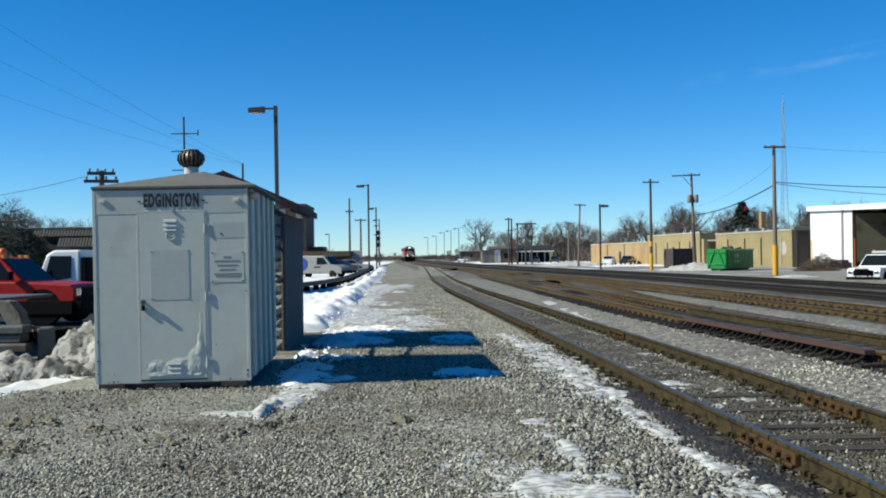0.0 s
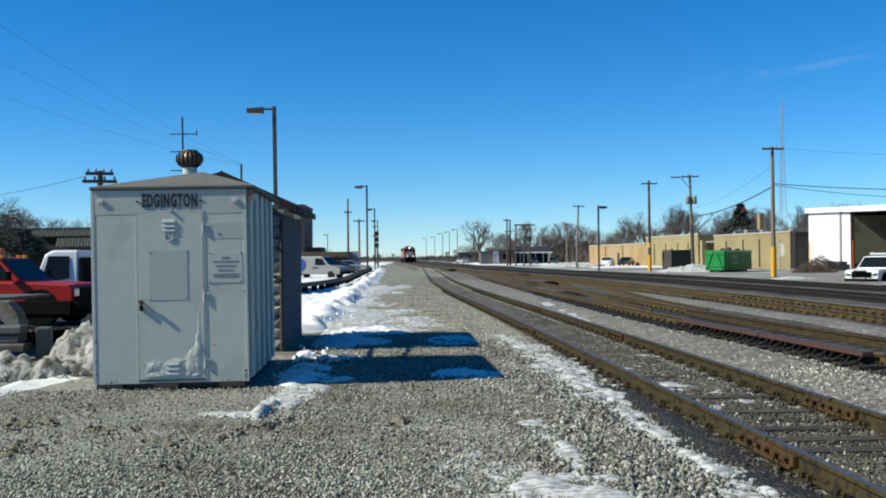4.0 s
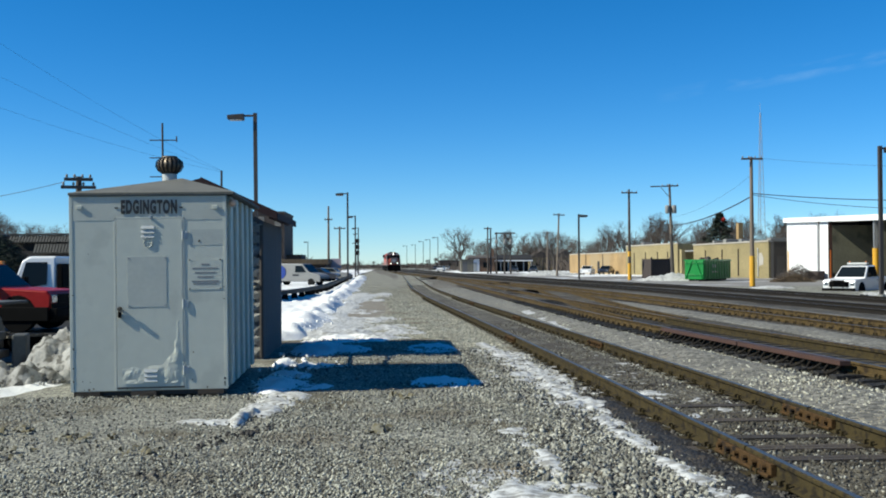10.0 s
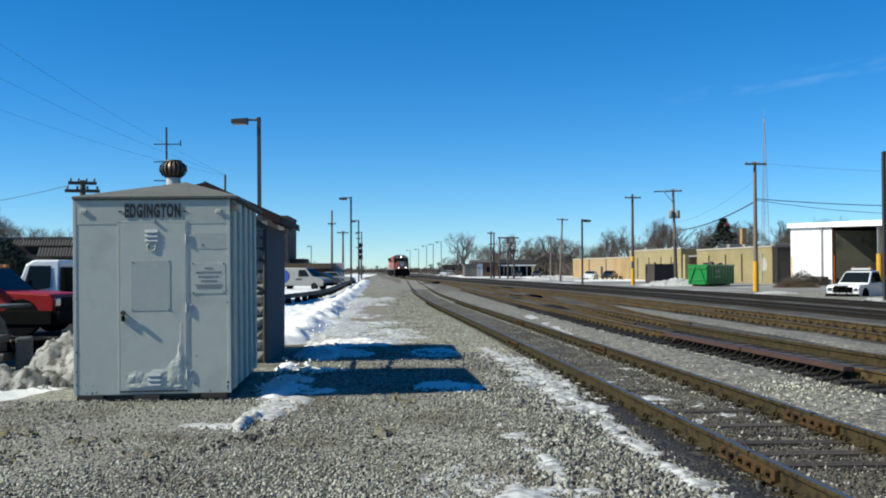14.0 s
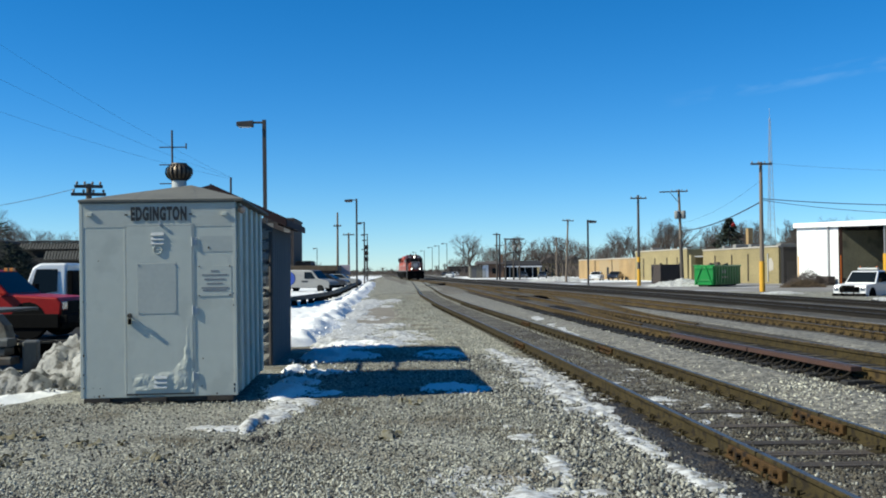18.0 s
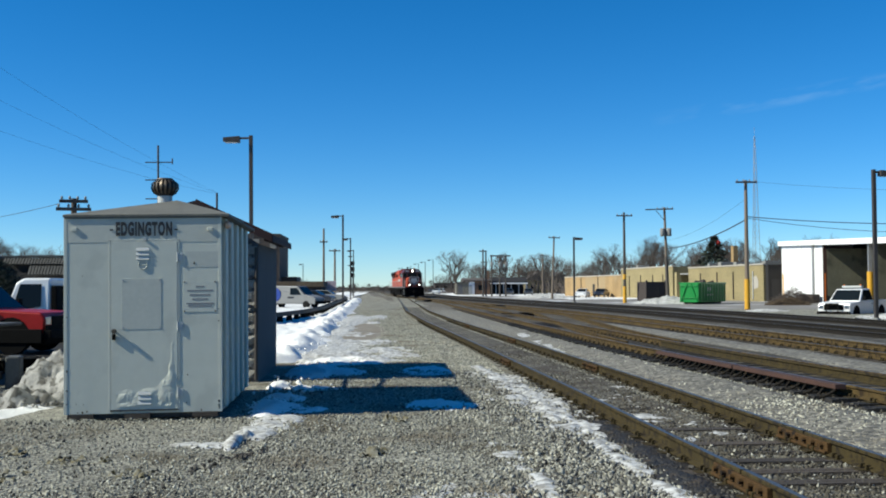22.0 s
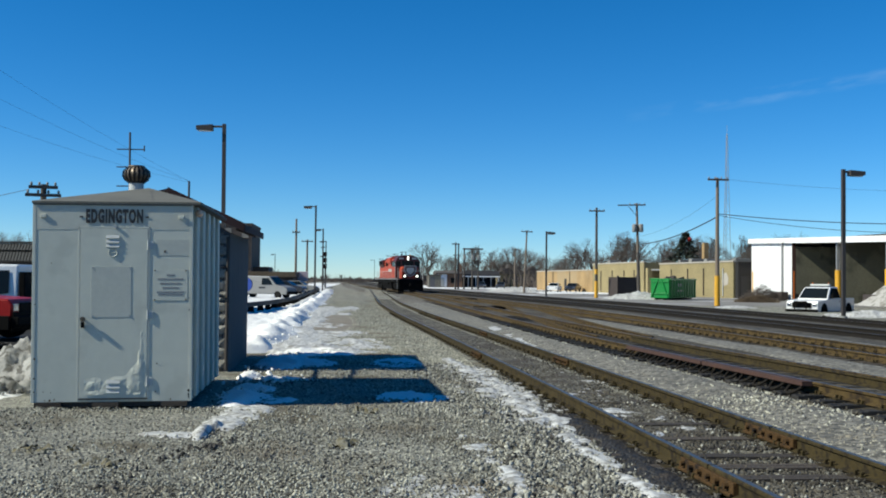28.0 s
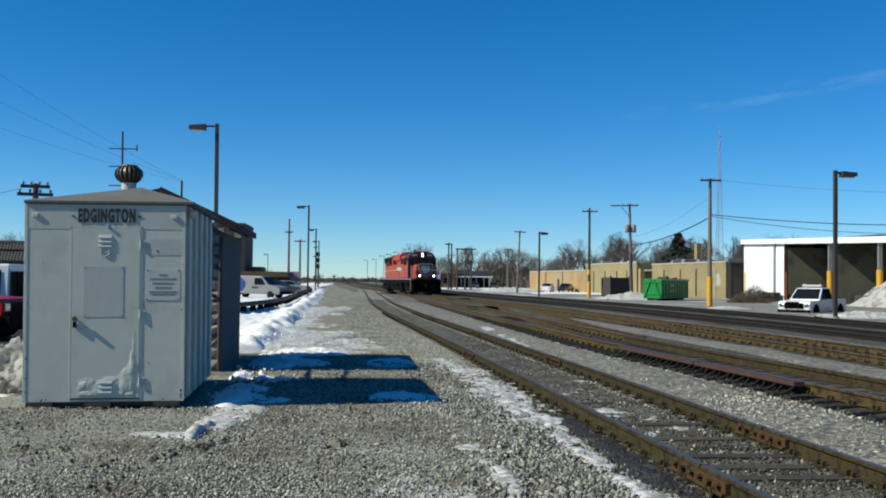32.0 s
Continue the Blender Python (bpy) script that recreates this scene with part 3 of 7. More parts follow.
def text(name, words, size, m, mt, parent, squeeze=0.6, label=""):
    cu = bpy.data.curves.new(name, "FONT")
    cu.body, cu.size, cu.extrude, cu.align_x, cu.align_y = words, size, 0.002, "CENTER", "CENTER"
    cu.offset = 0.012
    cu.space_character = 1.2
    cu.materials.append(mt)
    ob = new(name, cu)
    ob.parent = parent
    ob.matrix_basis = m @ Matrix.Diagonal((squeeze, 1, 1, 1))
    return tagged(ob, label)


W, WR, D, HT = 0.985, 0.937, 3.38, 2.50
hut = thing("signal_hut", "grey painted sheet-metal railway hut with a hipped roof", "hut", pose(-3.01, 13.13, 0.05, 0, -0.55, 1.9))
g = Geo()
g.box(-W, 0.0, 0, WR, 0.03, HT)
part("front_wall", g, M_SHED, hut, "smooth grey front wall", 0.006)
g = Geo()
g.box(-W, 0.03, 0, -W + 0.03, D, HT)
part("side_wall", g, M_SHED, hut)
g = Geo()
g.box(-W, D, 0, WR, D + 0.03, HT)
part("back_wall", g, M_SHED, hut)
g = Geo()
g.box(WR - 0.03, 0.03, 0, WR, D, HT)
part("side_wall", g, M_SHED, hut, "ribbed grey side wall")
for i in range(5):
    y = 0.40 + i * 0.66
    g = Geo()
    g.prism([(y - 0.11, 0.02), (y + 0.11, 0.02), (y + 0.11, HT - 0.02), (y - 0.11, HT - 0.02)], 0.045, Matrix.Translation((WR, 0, 0)), axis="x")
    part("rib", g, M_SHED, hut, "upright folded rib", 0.012)
for x in (-W, WR):
    g = Geo()
    g.box(x - 0.02, -0.005, 0, x + 0.02, 0.0, HT)
    part("corner_strip", g, M_SHED, hut, "", 0.004)
g = Geo()
e = 0.075
zt = HT + 0.02
ridge0, ridge1 = (0.15, 1.55, HT + 0.33), (0.15, D - 1.4, HT + 0.33)
ro = [(-W - e * 0.4, -0.022, zt), (W + e, -0.022, zt), (W + e, D + e, zt), (-W - e * 0.4, D + e, zt)]
lo = [(x, y, zt - 0.035) for x, y, z in ro]
g.add(ro + [ridge0, ridge1] + lo, [(0, 1, 4), (1, 2, 5, 4), (2, 3, 5), (3, 0, 4, 5), (0, 6, 7, 1), (1, 7, 8, 2), (2, 8, 9, 3), (3, 9, 6, 0), (9, 8, 7, 6)])
part("roof", g, M_SHED_ROOF, hut, "low hipped roof of dusty grey sheet", 0.006)
g = Geo()
g.box(-W - 0.01, -0.018, HT - 0.03, WR + 0.01, -0.003, HT - 0.015)
part("drip_edge", g, M_SHED_ROOF, hut)
# name and a patch of other paint over the notice
text("hut_name", "EDGINGTON", 0.225, pose(-0.01, -0.009, HT - 0.175, 90), M_LETTER, hut, 0.462, "black condensed capital letters")
for x in (-0.418, 0.388):
    part("name_dash", Geo().box(x - 0.02, -0.0095, HT - 0.185, x + 0.024, -0.006, HT - 0.168), M_LETTER, hut)
g = Geo()
g.box(-W + 0.03, -0.003, HT - 0.335, WR - 0.03, 0.0, HT - 0.035)
part("name_field", g, M_SHED_BAND, hut, "slightly darker repainted band behind the name")
g = Geo()
g.box(0.5, -0.003, 1.84, WR - 0.025, 0.0, 2.04)
part("paint_patch", g, M_SHED_PATCH, hut)
# door
g = Geo()
g.box(-0.42, -0.008, 0.05, 0.4, -0.002, 2.17)
door = part("door", g, M_SHED, hut, "flat grey metal door with a dented bottom", 0.002)
for a, b, c, d in ((-0.45, 0.03, -0.425, 2.2), (0.405, 0.03, 0.425, 2.2), (-0.45, 2.175, 0.425, 2.2)):
    g = Geo()
    g.box(a, -0.006, b, c, 0.0, d)
    part("door_frame", g, M_SHED_PATCH, hut, "", 0.002)
g = Geo()
g.box(-0.43, -0.02, 0.03, 0.41, 0.0, 0.045)
part("door_sill", g, M_SEAM, hut)
g = Geo()
g.box(-0.29, -0.0115, 1.06, 0.2, -0.008, 1.70)
part("window_cover", g, M_SHED_PATCH, door, "riveted plate over the former window", 0.001)
for x in (-0.27, 0.18):
    for z in (1.08, 1.68):
        g = Geo()
        g.tube((x, -0.0115, z), (x, -0.016, z), 0.01, seg=8)
        part("rivet", g, M_GALV, door)
g = Geo()
louvre(g, -0.11, 0.05, 1.93, 2.1, -0.008)
part("upper_louvre", g, M_WHITE_PLATE, door, "small white louvred vent")
g = Geo()
for k in range(10):
    a, b = 2 * math.pi * k / 10, 2 * math.pi * (k + 1) / 10
    g.tube((-0.025 + 0.055 * math.cos(a), -0.014, 1.875 + 0.055 * math.sin(a)), (-0.025 + 0.055 * math.cos(b), -0.014, 1.875 + 0.055 * math.sin(b)), 0.007, seg=5, caps=False)
g.tube((-0.07, -0.012, 1.875), (0.02, -0.012, 1.875), 0.006, seg=5)
part("vent_ring", g, M_SHED_PATCH, door, "round grey grille ring under the vent")
g = Geo()
louvre(g, -0.09, 0.075, 0.1, 0.28, -0.014)
part("lower_louvre", g, M_WHITE_PLATE, door, "small white louvred vent")
# hammered dent sheet at the door's lower right
g = Geo()
nx, nz = 30, 40
v = []
for j in range(nz + 1):
    for i in range(nx + 1):
        x, z = -0.36 + 0.74 * i / nx, 0.09 + 0.95 * j / nz
        top = 0.22 + 0.33 * max(0, (x - 0.05) / 0.33) ** 1.5 + 0.04 * lump(x, 0, 9, 2) + 0.42 * max(0.0, min(1.0, (x - 0.29) / 0.05))
        d = max(0.0, min(1.0, (top + 0.09 - z) / 0.07, (0.375 - x) / 0.05))
        v.append((x, -0.0065 - d * (0.004 + 0.018 * abs(lump(x, z, 7, 4)) + 0.007 * abs(lump(x, z, 15, 1))) * (1.0 if z < 0.5 else max(0.35, 1 - (z - 0.5) * 4)), z))
g.add(v, [(j * (nx + 1) + i, j * (nx + 1) + i + 1, (j + 1) * (nx + 1) + i + 1, (j + 1) * (nx + 1) + i) for j in range(nz) for i in range(nx)])
part("dented_panel", g, M_SHED, door, "crumpled lower door sheet")
for z in (0.25, 1.09, 1.97):
    g = Geo()
    g.tube((0.405, -0.012, z - 0.06), (0.405, -0.012, z + 0.06), 0.01, seg=8)
    g.box(0.405, -0.011, z - 0.05, 0.47, -0.002, z + 0.05)
    part("hinge", g, M_WHITE_PLATE, hut, "painted strap hinge", 0.002)
g = Geo()
g.tube((-0.38, -0.008, 1.04), (-0.38, -0.05, 1.04), 0.014, seg=8)
g.tube((-0.38, -0.04, 1.04), (-0.38, -0.072, 1.04), 0.032, 0.026, seg=12)
part("door_knob", g, M_TURBINE, door, "dark weathered knob")
g = Geo()
g.box(-0.405, -0.04, 0.93, -0.365, -0.012, 1.0)
g.tube((-0.395, -0.026, 1.0), (-0.395, -0.026, 1.035), 0.006, seg=6)
g.tube((-0.375, -0.026, 1.0), (-0.375, -0.026, 1.035), 0.006, seg=6)
part("padlock", g, M_BLACK, door, "black hanging padlock", 0.004)
g = Geo()
g.tube((0.0, 0.0, 2.2), (0.0, -0.03, 2.2), 0.02, seg=8)
part("door_catch", g, M_WHITE_PLATE, hut)
# notice plate with unreadable print
g = Geo()
g.box(0.47, -0.005, 1.27, 0.895, -0.001, 1.66)
plate = part("notice_plate", g, M_SHED, hut, "pale notice plate with faded print", 0.001)
for k, (w, z) in enumerate(((0.1, 1.59), (0.32, 1.54), (0.26, 1.485), (0.2, 1.43), (0.34, 1.375), (0.3, 1.345))):
    g = Geo()
    g.box(0.685 - w / 2, -0.0075, z - 0.011, 0.685 + w / 2, -0.005, z + 0.011)
    part("print_line", g, M_GREY_BAR, plate)
for x in (0.49, 0.875):
    for z in (1.28, 1.65):
        g = Geo()
        g.tube((x, -0.005, z), (x, -0.009, z), 0.01, seg=8)
        part("screw", g, M_TURBINE, plate)
for x, z in ((-0.86, 2.33), (0.83, 2.32)):
    g = Geo()
    g.box(x - 0.05, -0.022, z - 0.02, x + 0.02, 0.0, z + 0.025)
    part("bracket", g, M_SHED, hut, "small welded tab", 0.005)
rnd = random.Random(19)
for k in range(26):
    x = rnd.choice((-W + 0.02, WR - 0.02, rnd.uniform(-W, WR), rnd.uniform(-W, WR)))
    z = rnd.uniform(0.02, 0.16) if k % 3 else rnd.uniform(0.2, 2.2)
    r = rnd.uniform(0.004, 0.012)
    ring = [(x + r * rnd.uniform(0.6, 1.3) * math.cos(a), z + 1.6 * r * rnd.uniform(0.6, 1.3) * math.sin(a)) for a in np.linspace(0, 5.6, 7)]
    part("rust_spot", Geo().prism(ring, 0.0015, Matrix.Translation((0, -0.0065, 0))), M_JOINT, hut, "brown rust freckle")
# lamp on the corner
g = Geo()
g.box(WR + 0.045, 0.3, HT - 0.16, WR + 0.09, 0.38, HT - 0.06)
fix = part("wall_lamp", g, M_WHITE_PLATE, hut, "small corner lamp", 0.006)
g = Geo()
g.lathe([(0.03, 0), (0.05, 0.03), (0.05, 0.07), (0.02, 0.1)], 10, pose(WR + 0.075, 0.24, HT - 0.11, 90))
part("lens", g, M_BULB, fix, "pale tan bulb cover")
# ventilator on the ridge
vent = part("vent_pipe", Geo().tube((0.0, 0, -0.02), (0.0, 0, 0.12), 0.105, seg=16), M_WHITE_PLATE, hut, "white vent pipe", at=pose(-0.05, 1.7, HT + 0.3))
g = Geo()
g.lathe([(0.1, 0.1), (0.14, 0.13), (0.175, 0.2), (0.165, 0.28), (0.1, 0.34), (0.02, 0.355)], 18)
part("turbine_core", g, M_DARK, vent)
for i in range(18):
    a = 2 * math.pi * i / 18
    g = Geo()
    pts = [(0.112, 0.115), (0.155, 0.145), (0.188, 0.21), (0.178, 0.285), (0.11, 0.345)]
    v = []
    for r, z in pts:
        for da in (-0.07, 0.1):
            rr = r * (1.0 if da < 0 else 1.06)
            v.append((rr * math.cos(a + da), rr * math.sin(a + da), z))
    g.add(v, [(2 * j, 2 * j + 1, 2 * j + 3, 2 * j + 2) for j in range(4)], True)
    part("vane", g, M_TURBINE, vent)
part("turbine_cap", Geo().lathe([(0.125, 0.335), (0.11, 0.36), (0.02, 0.368)], 18), M_TURBINE, vent)
# antenna behind the ventilator
g = Geo()
g.tube((-0.42, 3.2, HT + 0.05), (-0.42, 3.2, HT + 1.35), 0.016, seg=8)
mast = part("antenna_mast", g, M_DARKMETAL, hut, "thin antenna mast")
for z, a, b in ((1.08, -0.2, 0.22), (0.8, -0.2, 0.06), (0.5, -0.2, 0.06)):
    g = Geo()
    g.tube((-0.42 + a, 3.2, HT + z), (-0.42 + b, 3.2, HT + z), 0.009, seg=6)
    if b > 0.1:
        g.tube((-0.42 + b, 3.2, HT + z - 0.03), (-0.42 + b, 3.2, HT + z + 0.06), 0.012, seg=6)
    part("antenna_arm", g, M_DARKMETAL, mast)
# timber blocks under the hut
for x in (-0.8, -0.1, 0.74):
    g = Geo()
    g.box(x - 0.16, -0.02, -0.06, x + 0.16, 0.3, 0.0)
    part("footing", g, M_TIE, hut, "timber block")
g = Geo()
g.box(-W + 0.04, 0.06, -0.06, WR - 0.04, D, -0.005)
part("floor_frame", g, M_SEAM, hut)

# ---- the block-built second hut with a dark red roof ----
hut2 = thing("block_hut", "small grey block hut with a dark red gabled roof", "hut", pose(-2.23, 18.3, 0.0))
X0, DY, EZ = -3.0, 2.95, 2.42
rnd = random.Random(5)
g = Geo()
g.box(X0, 0.06, -0.05, -0.06, 0.12, EZ)
part("front_wall", g, M_STONEWALL, hut2, "rough grey stone-faced front wall")
for r in range(12):
    x = X0 + (0.2 if r % 2 else 0.0)
    while x < -0.05:
        w = min(0.4, -x)
        g = Geo()
        z = 0.2 * r
        dd = rnd.uniform(0, 0.03)
        g.add([(x + 0.008, 0.06, z + 0.008), (x + w - 0.008, 0.06, z + 0.008), (x + w - 0.008, 0.06, z + 0.19), (x + 0.008, 0.06, z + 0.19),
               (x + 0.03, 0.0 - dd, z + 0.03), (x + w - 0.03, 0.01 - dd * rnd.random(), z + 0.03), (x + w - 0.03, -dd, z + 0.17), (x + 0.03, 0.01, z + 0.17)],
              [(0, 1, 5, 4), (1, 2, 6, 5), (2, 3, 7, 6), (3, 0, 4, 7), (4, 5, 6, 7)])
        if x > -0.9:
            part("block", g, M_STONEWALL, hut2)
        x += 0.4
g = Geo()
g.box(-0.12, 0.0, -0.05, 0.0, DY, EZ)
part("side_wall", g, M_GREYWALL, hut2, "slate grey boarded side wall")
for i in range(10):
    y = 0.1 + i * 0.3
    g = Geo()
    g.box(0.0, y, 0.0, 0.006, y + 0.03, EZ)
    part("batten", g, M_GREYWALL, hut2)
g = Geo()
g.box(X0, DY, -0.05, 0.0, DY + 0.1, EZ)
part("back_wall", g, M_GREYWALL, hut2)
g = Geo()
g.box(X0, 0.12, -0.05, X0 + 0.1, DY, EZ)
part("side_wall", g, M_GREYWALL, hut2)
px, pz, ov = -1.05, 3.17, 0.26
for name, a, b in (("roof_slope", (px, pz), (ov, EZ + 0.13)), ("roof_slope", (px, pz), (X0 - ov, EZ + 0.13))):
    g = Geo()
    g.prism([(a[0], a[1]), (b[0], b[1]), (b[0], b[1] - 0.06), (a[0], a[1] - 0.06)], DY + 0.6, Matrix.Translation((0, -0.3, 0)))
    part(name, g, M_ROOFRED, hut2, "dark red shingled slope")
g = Geo()
g.prism([(X0, EZ), (0, EZ), (px, pz - 0.12)], 0.1, Matrix.Translation((0, 0.02, 0)))
part("gable", g, M_GREYWALL, hut2)
g = Geo()
g.prism([(px, pz + 0.02), (ov + 0.02, EZ + 0.16), (ov + 0.02, EZ + 0.01), (px, pz - 0.15)], 0.03, Matrix.Translation((0, -0.34, 0)))
part("barge_board", g, M_ROOFRED, hut2, "dark red barge board", 0.004)
g = Geo()
g.box(ov, -0.3, EZ + 0.02, ov + 0.03, DY + 0.3, EZ + 0.14)
part("eaves_board", g, M_ROOFRED, hut2, "dark red eaves board", 0.004)
for i in range(8):
    g = Geo()
    g.tube((0.12, -0.1 + i * 0.45, EZ + 0.06), (0.12, 0.1 + i * 0.45, EZ + 0.06), 0.02, seg=6)
    part("rafter_end", g, M_ROOFRED, hut2)
g = Geo()
g.tube((-0.9, 1.0, 2.9), (-0.9, 1.0, 3.42), 0.02, seg=8)
part("roof_pipe", g, M_DARKMETAL, hut2)
g = Geo()
g.tube((-0.03, -0.03, 0.0), (-0.03, -0.03, 2.35), 0.035, seg=10)
part("downpipe", g, M_DARKMETAL, hut2, "dark conduit up the wall corner")


# conduits that cross from hut to hut
for z0, z1, x in ((1.34, 1.3, -2.42), (1.78, 1.83, -2.4)):
    ob = part("conduit", Geo().tube((0, 0, z0), (0.06, 2.1, z1), 0.032, seg=10), M_DARKMETAL, None, at=pose(x, 16.35, 0))
    tagged(ob, "dark conduit crossing between the two huts", "conduit", "conduits")
# ---- lamps, poles, tower, wires ----
def street_lamp(x, y, h, arm, label="tall dark brown street lamp with a box head", lean=0.0, head=0.75):
    """arm: signed reach of the head along x."""
    t = thing("street_lamp", label, "street lamp", pose(x, y, 0, 0, lean), "street lamps by the tracks")
    part("base", Geo().tube((0, 0, -0.8), (0, 0, 0.12), 0.2, 0.18, 12), M_BLOCKGREY, t, "concrete footing", 0.01)
    part("pole", Geo().box(-0.085, -0.085, 0.1, 0.085, 0.085, h), M_DARKMETAL, t, "", 0.01)
    s = 1 if arm > 0 else -1
    part("arm", Geo().tube((0, 0, h - 0.12), (arm - s * head * 0.7, 0, h - 0.12), 0.05, seg=8), M_DARKMETAL, t)
    g = Geo()
    g.prism([(arm - s * head, -0.24), (arm, -0.2), (arm, -0.02), (arm - s * head, 0.04)], 0.4, Matrix.Translation((0, -0.2, h - 0.08)))
    hd = part("lamp_head", g, M_DARKMETAL, t, "box-shaped lamp head", 0.012)
    part("lens", Geo().box(min(arm - s * head * 0.85, arm - s * 0.1), -0.15, h - 0.335, max(arm - s * head * 0.85, arm - s * 0.1), 0.15, h - 0.29), M_WHITE_PLATE, hd)
    return t


street_lamp(-6.03, 47, 8.65, -1.25, lean=-0.4)
street_lamp(-3.93, 98.6, 8.7, -1.15)
street_lamp(-4.35, 134, 8.2, -1.1)
street_lamp(-5.2, 176, 8.2, -1.1)
street_lamp(-6.3, 214, 8.4, -1.1)
street_lamp(-9.5, 300, 8.4, -1.1)
street_lamp(-21.0, 267, 8.0, -1.1)
street_lamp(23.25, 46.9, 7.15, 1.02)
street_lamp(19.8, 105, 6.85, 0.9)
for x, y in ((13.8, 284), (12.6, 309), (11.3, 331), (10.1, 384), (7.3, 406)):
    street_lamp(x, y, 9.5, -1.6, "slender street lamp beside the far road")


def wood_pole(x, y, h, arms, mt=M_POLE, lean=0.0, label="weathered wooden utility pole with a crossarm", rx=0.0, rz=0.0):
    t = thing("utility_pole", label, "utility pole", pose(x, y, 0, rx, lean, rz), "utility poles")
    part("pole", Geo().tube((0, 0, -0.1), (0, 0, h), 0.17, 0.11, 10), mt, t)
    for z, w in arms:
        g = Geo().box(-w / 2, -0.2, z - 0.07, w / 2, -0.11, z + 0.06)
        a = part("crossarm", g, M_POLE_DARK, t, "", 0.008)
        for k in range(4):
            u = -w / 2 + 0.1 + k * (w - 0.2) / 3
            part("insulator", Geo().lathe([(0.02, 0), (0.05, 0.03), (0.05, 0.09), (0.03, 0.14)], 8, pose(u, -0.155, z + 0.06)), M_BLOCKGREY, a)
    return t


p_r = wood_pole(25.8, 71.0, 9.2, [(9.05, 1.55)], label="utility pole with a yellow painted foot and crossarm")
part("yellow_sleeve", Geo().tube((0, 0, 0), (0, 0, 2.15), 0.2, 0.19, 12), M_YELLOW, p_r, "bright yellow protective sleeve")
p_2 = wood_pole(28.0, 99.0, 9.5, [(9.3, 1.7)], M_POLE, -1.6, "leaning utility pole with a transformer")
part("brace", Geo().tube((-0.9, -0.15, 9.2), (-0.1, -0.15, 8.2), 0.03, seg=6), M_POLE_DARK, p_2)
for dx in (-0.33, 0.33):
    part("transformer", Geo().lathe([(0.2, 0), (0.24, 0.05), (0.24, 0.7), (0.18, 0.8)], 12, pose(dx, -0.15, 6.6)), M_BLOCKGREY, p_2, "grey can transformer")
part("foot_wrap", Geo().tube((0, 0, 0), (0, 0, 4.6), 0.185, 0.16, 12), M_POLE_DARK, p_2, "dark creosoted lower length")
part("side_arm", Geo().box(-1.95, -0.16, 9.24, -0.9, -0.08, 9.36), M_POLE_DARK, p_2, "", 0.008)
p_m = wood_pole(24.4, 102.0, 9.2, [(8.85, 1.65)], M_POLE_DARK, 0.0)
for z0, z1 in ((0.0, 1.7), (2.4, 2.9)):
    part("yellow_band", Geo().tube((0, 0, z0), (0, 0, z1), 0.19, 0.185, 12), M_YELLOW, p_m, "worn yellow paint band")
wood_pole(23.3, 140, 8.7, [(8.5, 1.6)], M_POLE, 2.2, "leaning wooden utility pole")
wood_pole(25.6, 163, 7.0, [(6.7, 1.2)], M_POLE)
wood_pole(-7.5, 128, 9.1, [(7.4, 1.0)], M_POLE, 0, "tall bare wooden pole behind the parked cars")
wood_pole(-6.4, 134, 6.75, [(6.5, 1.5)], M_POLE)
wood_pole(-12.55, 42.0, 5.3, [(5.18, 1.1), (4.86, 1.35)], M_POLE_DARK, 0, "dark pole top with two crossarms behind the hut", rz=12)
# frame of four poles with beams
hf = thing("pole_frame", "weathered frame of four poles joined by beams", "utility frame", pose(20.1, 186, 0))
for dx, h in ((-1.9, 8.6), (-0.3, 7.6), (1.2, 7.6), (2.3, 7.6)):
    part("post", Geo().tube((dx, 0, -0.1), (dx, 0, h), 0.17, 0.13, 8), M_POLE_DARK, hf)
part("post", Geo().tube((-1.35, 0.1, -0.1), (-1.35, 0.1, 8.4), 0.16, 0.12, 8), M_POLE_DARK, hf)
part("platform", Geo().box(-2.3, -0.4, 6.2, -1.0, 0.4, 6.35), M_POLE_DARK, hf)
part("beam", Geo().box(-0.6, -0.15, 7.3, 3.2, 0.15, 7.55), M_POLE_DARK, hf)
part("beam", Geo().box(-2.6, -0.15, 8.2, -1.2, 0.15, 8.4), M_POLE_DARK, hf)
for dx in (-0.3, 1.2, 2.3):
    part("transformer", Geo().lathe([(0.22, 0), (0.26, 0.05), (0.26, 0.8), (0.2, 0.9)], 10, pose(dx, -0.4, 5.4)), M_BLOCKGREY, hf)

# lattice radio mast
tower = thing("radio_mast", "slender grey lattice radio mast far off", "radio mast", pose(119.4, 320, 0))
TH = 50.0
for i in range(3):
    a = 2 * math.pi * i / 3
    part("leg", Geo().tube((1.7 * math.cos(a), 1.7 * math.sin(a), 0), (0.22 * math.cos(a), 0.22 * math.sin(a), TH), 0.09, 0.06, 6), M_GALV, tower)
g = Geo()
for k in range(26):
    z0, z1 = TH * k / 26, TH * (k + 1) / 26
    r0, r1 = 1.7 + (0.22 - 1.7) * k / 26, 1.7 + (0.22 - 1.7) * (k + 1) / 26
    for i in range(3):
        a, b = 2 * math.pi * i / 3, 2 * math.pi * (i + 1) / 3
        g.tube((r0 * math.cos(a), r0 * math.sin(a), z0), (r1 * math.cos(b), r1 * math.sin(b), z1), 0.035, seg=4, caps=False)
        g.tube((r0 * math.cos(a), r0 * math.sin(a), z0), (r0 * math.cos(b), r0 * math.sin(b), z0), 0.035, seg=4, caps=False)
tagged(part("lattice", g, M_GALV, tower), kind="stuff")
part("antenna", Geo().tube((0, 0, TH), (0, 0, TH + 3), 0.05, seg=6), M_GALV, tower)


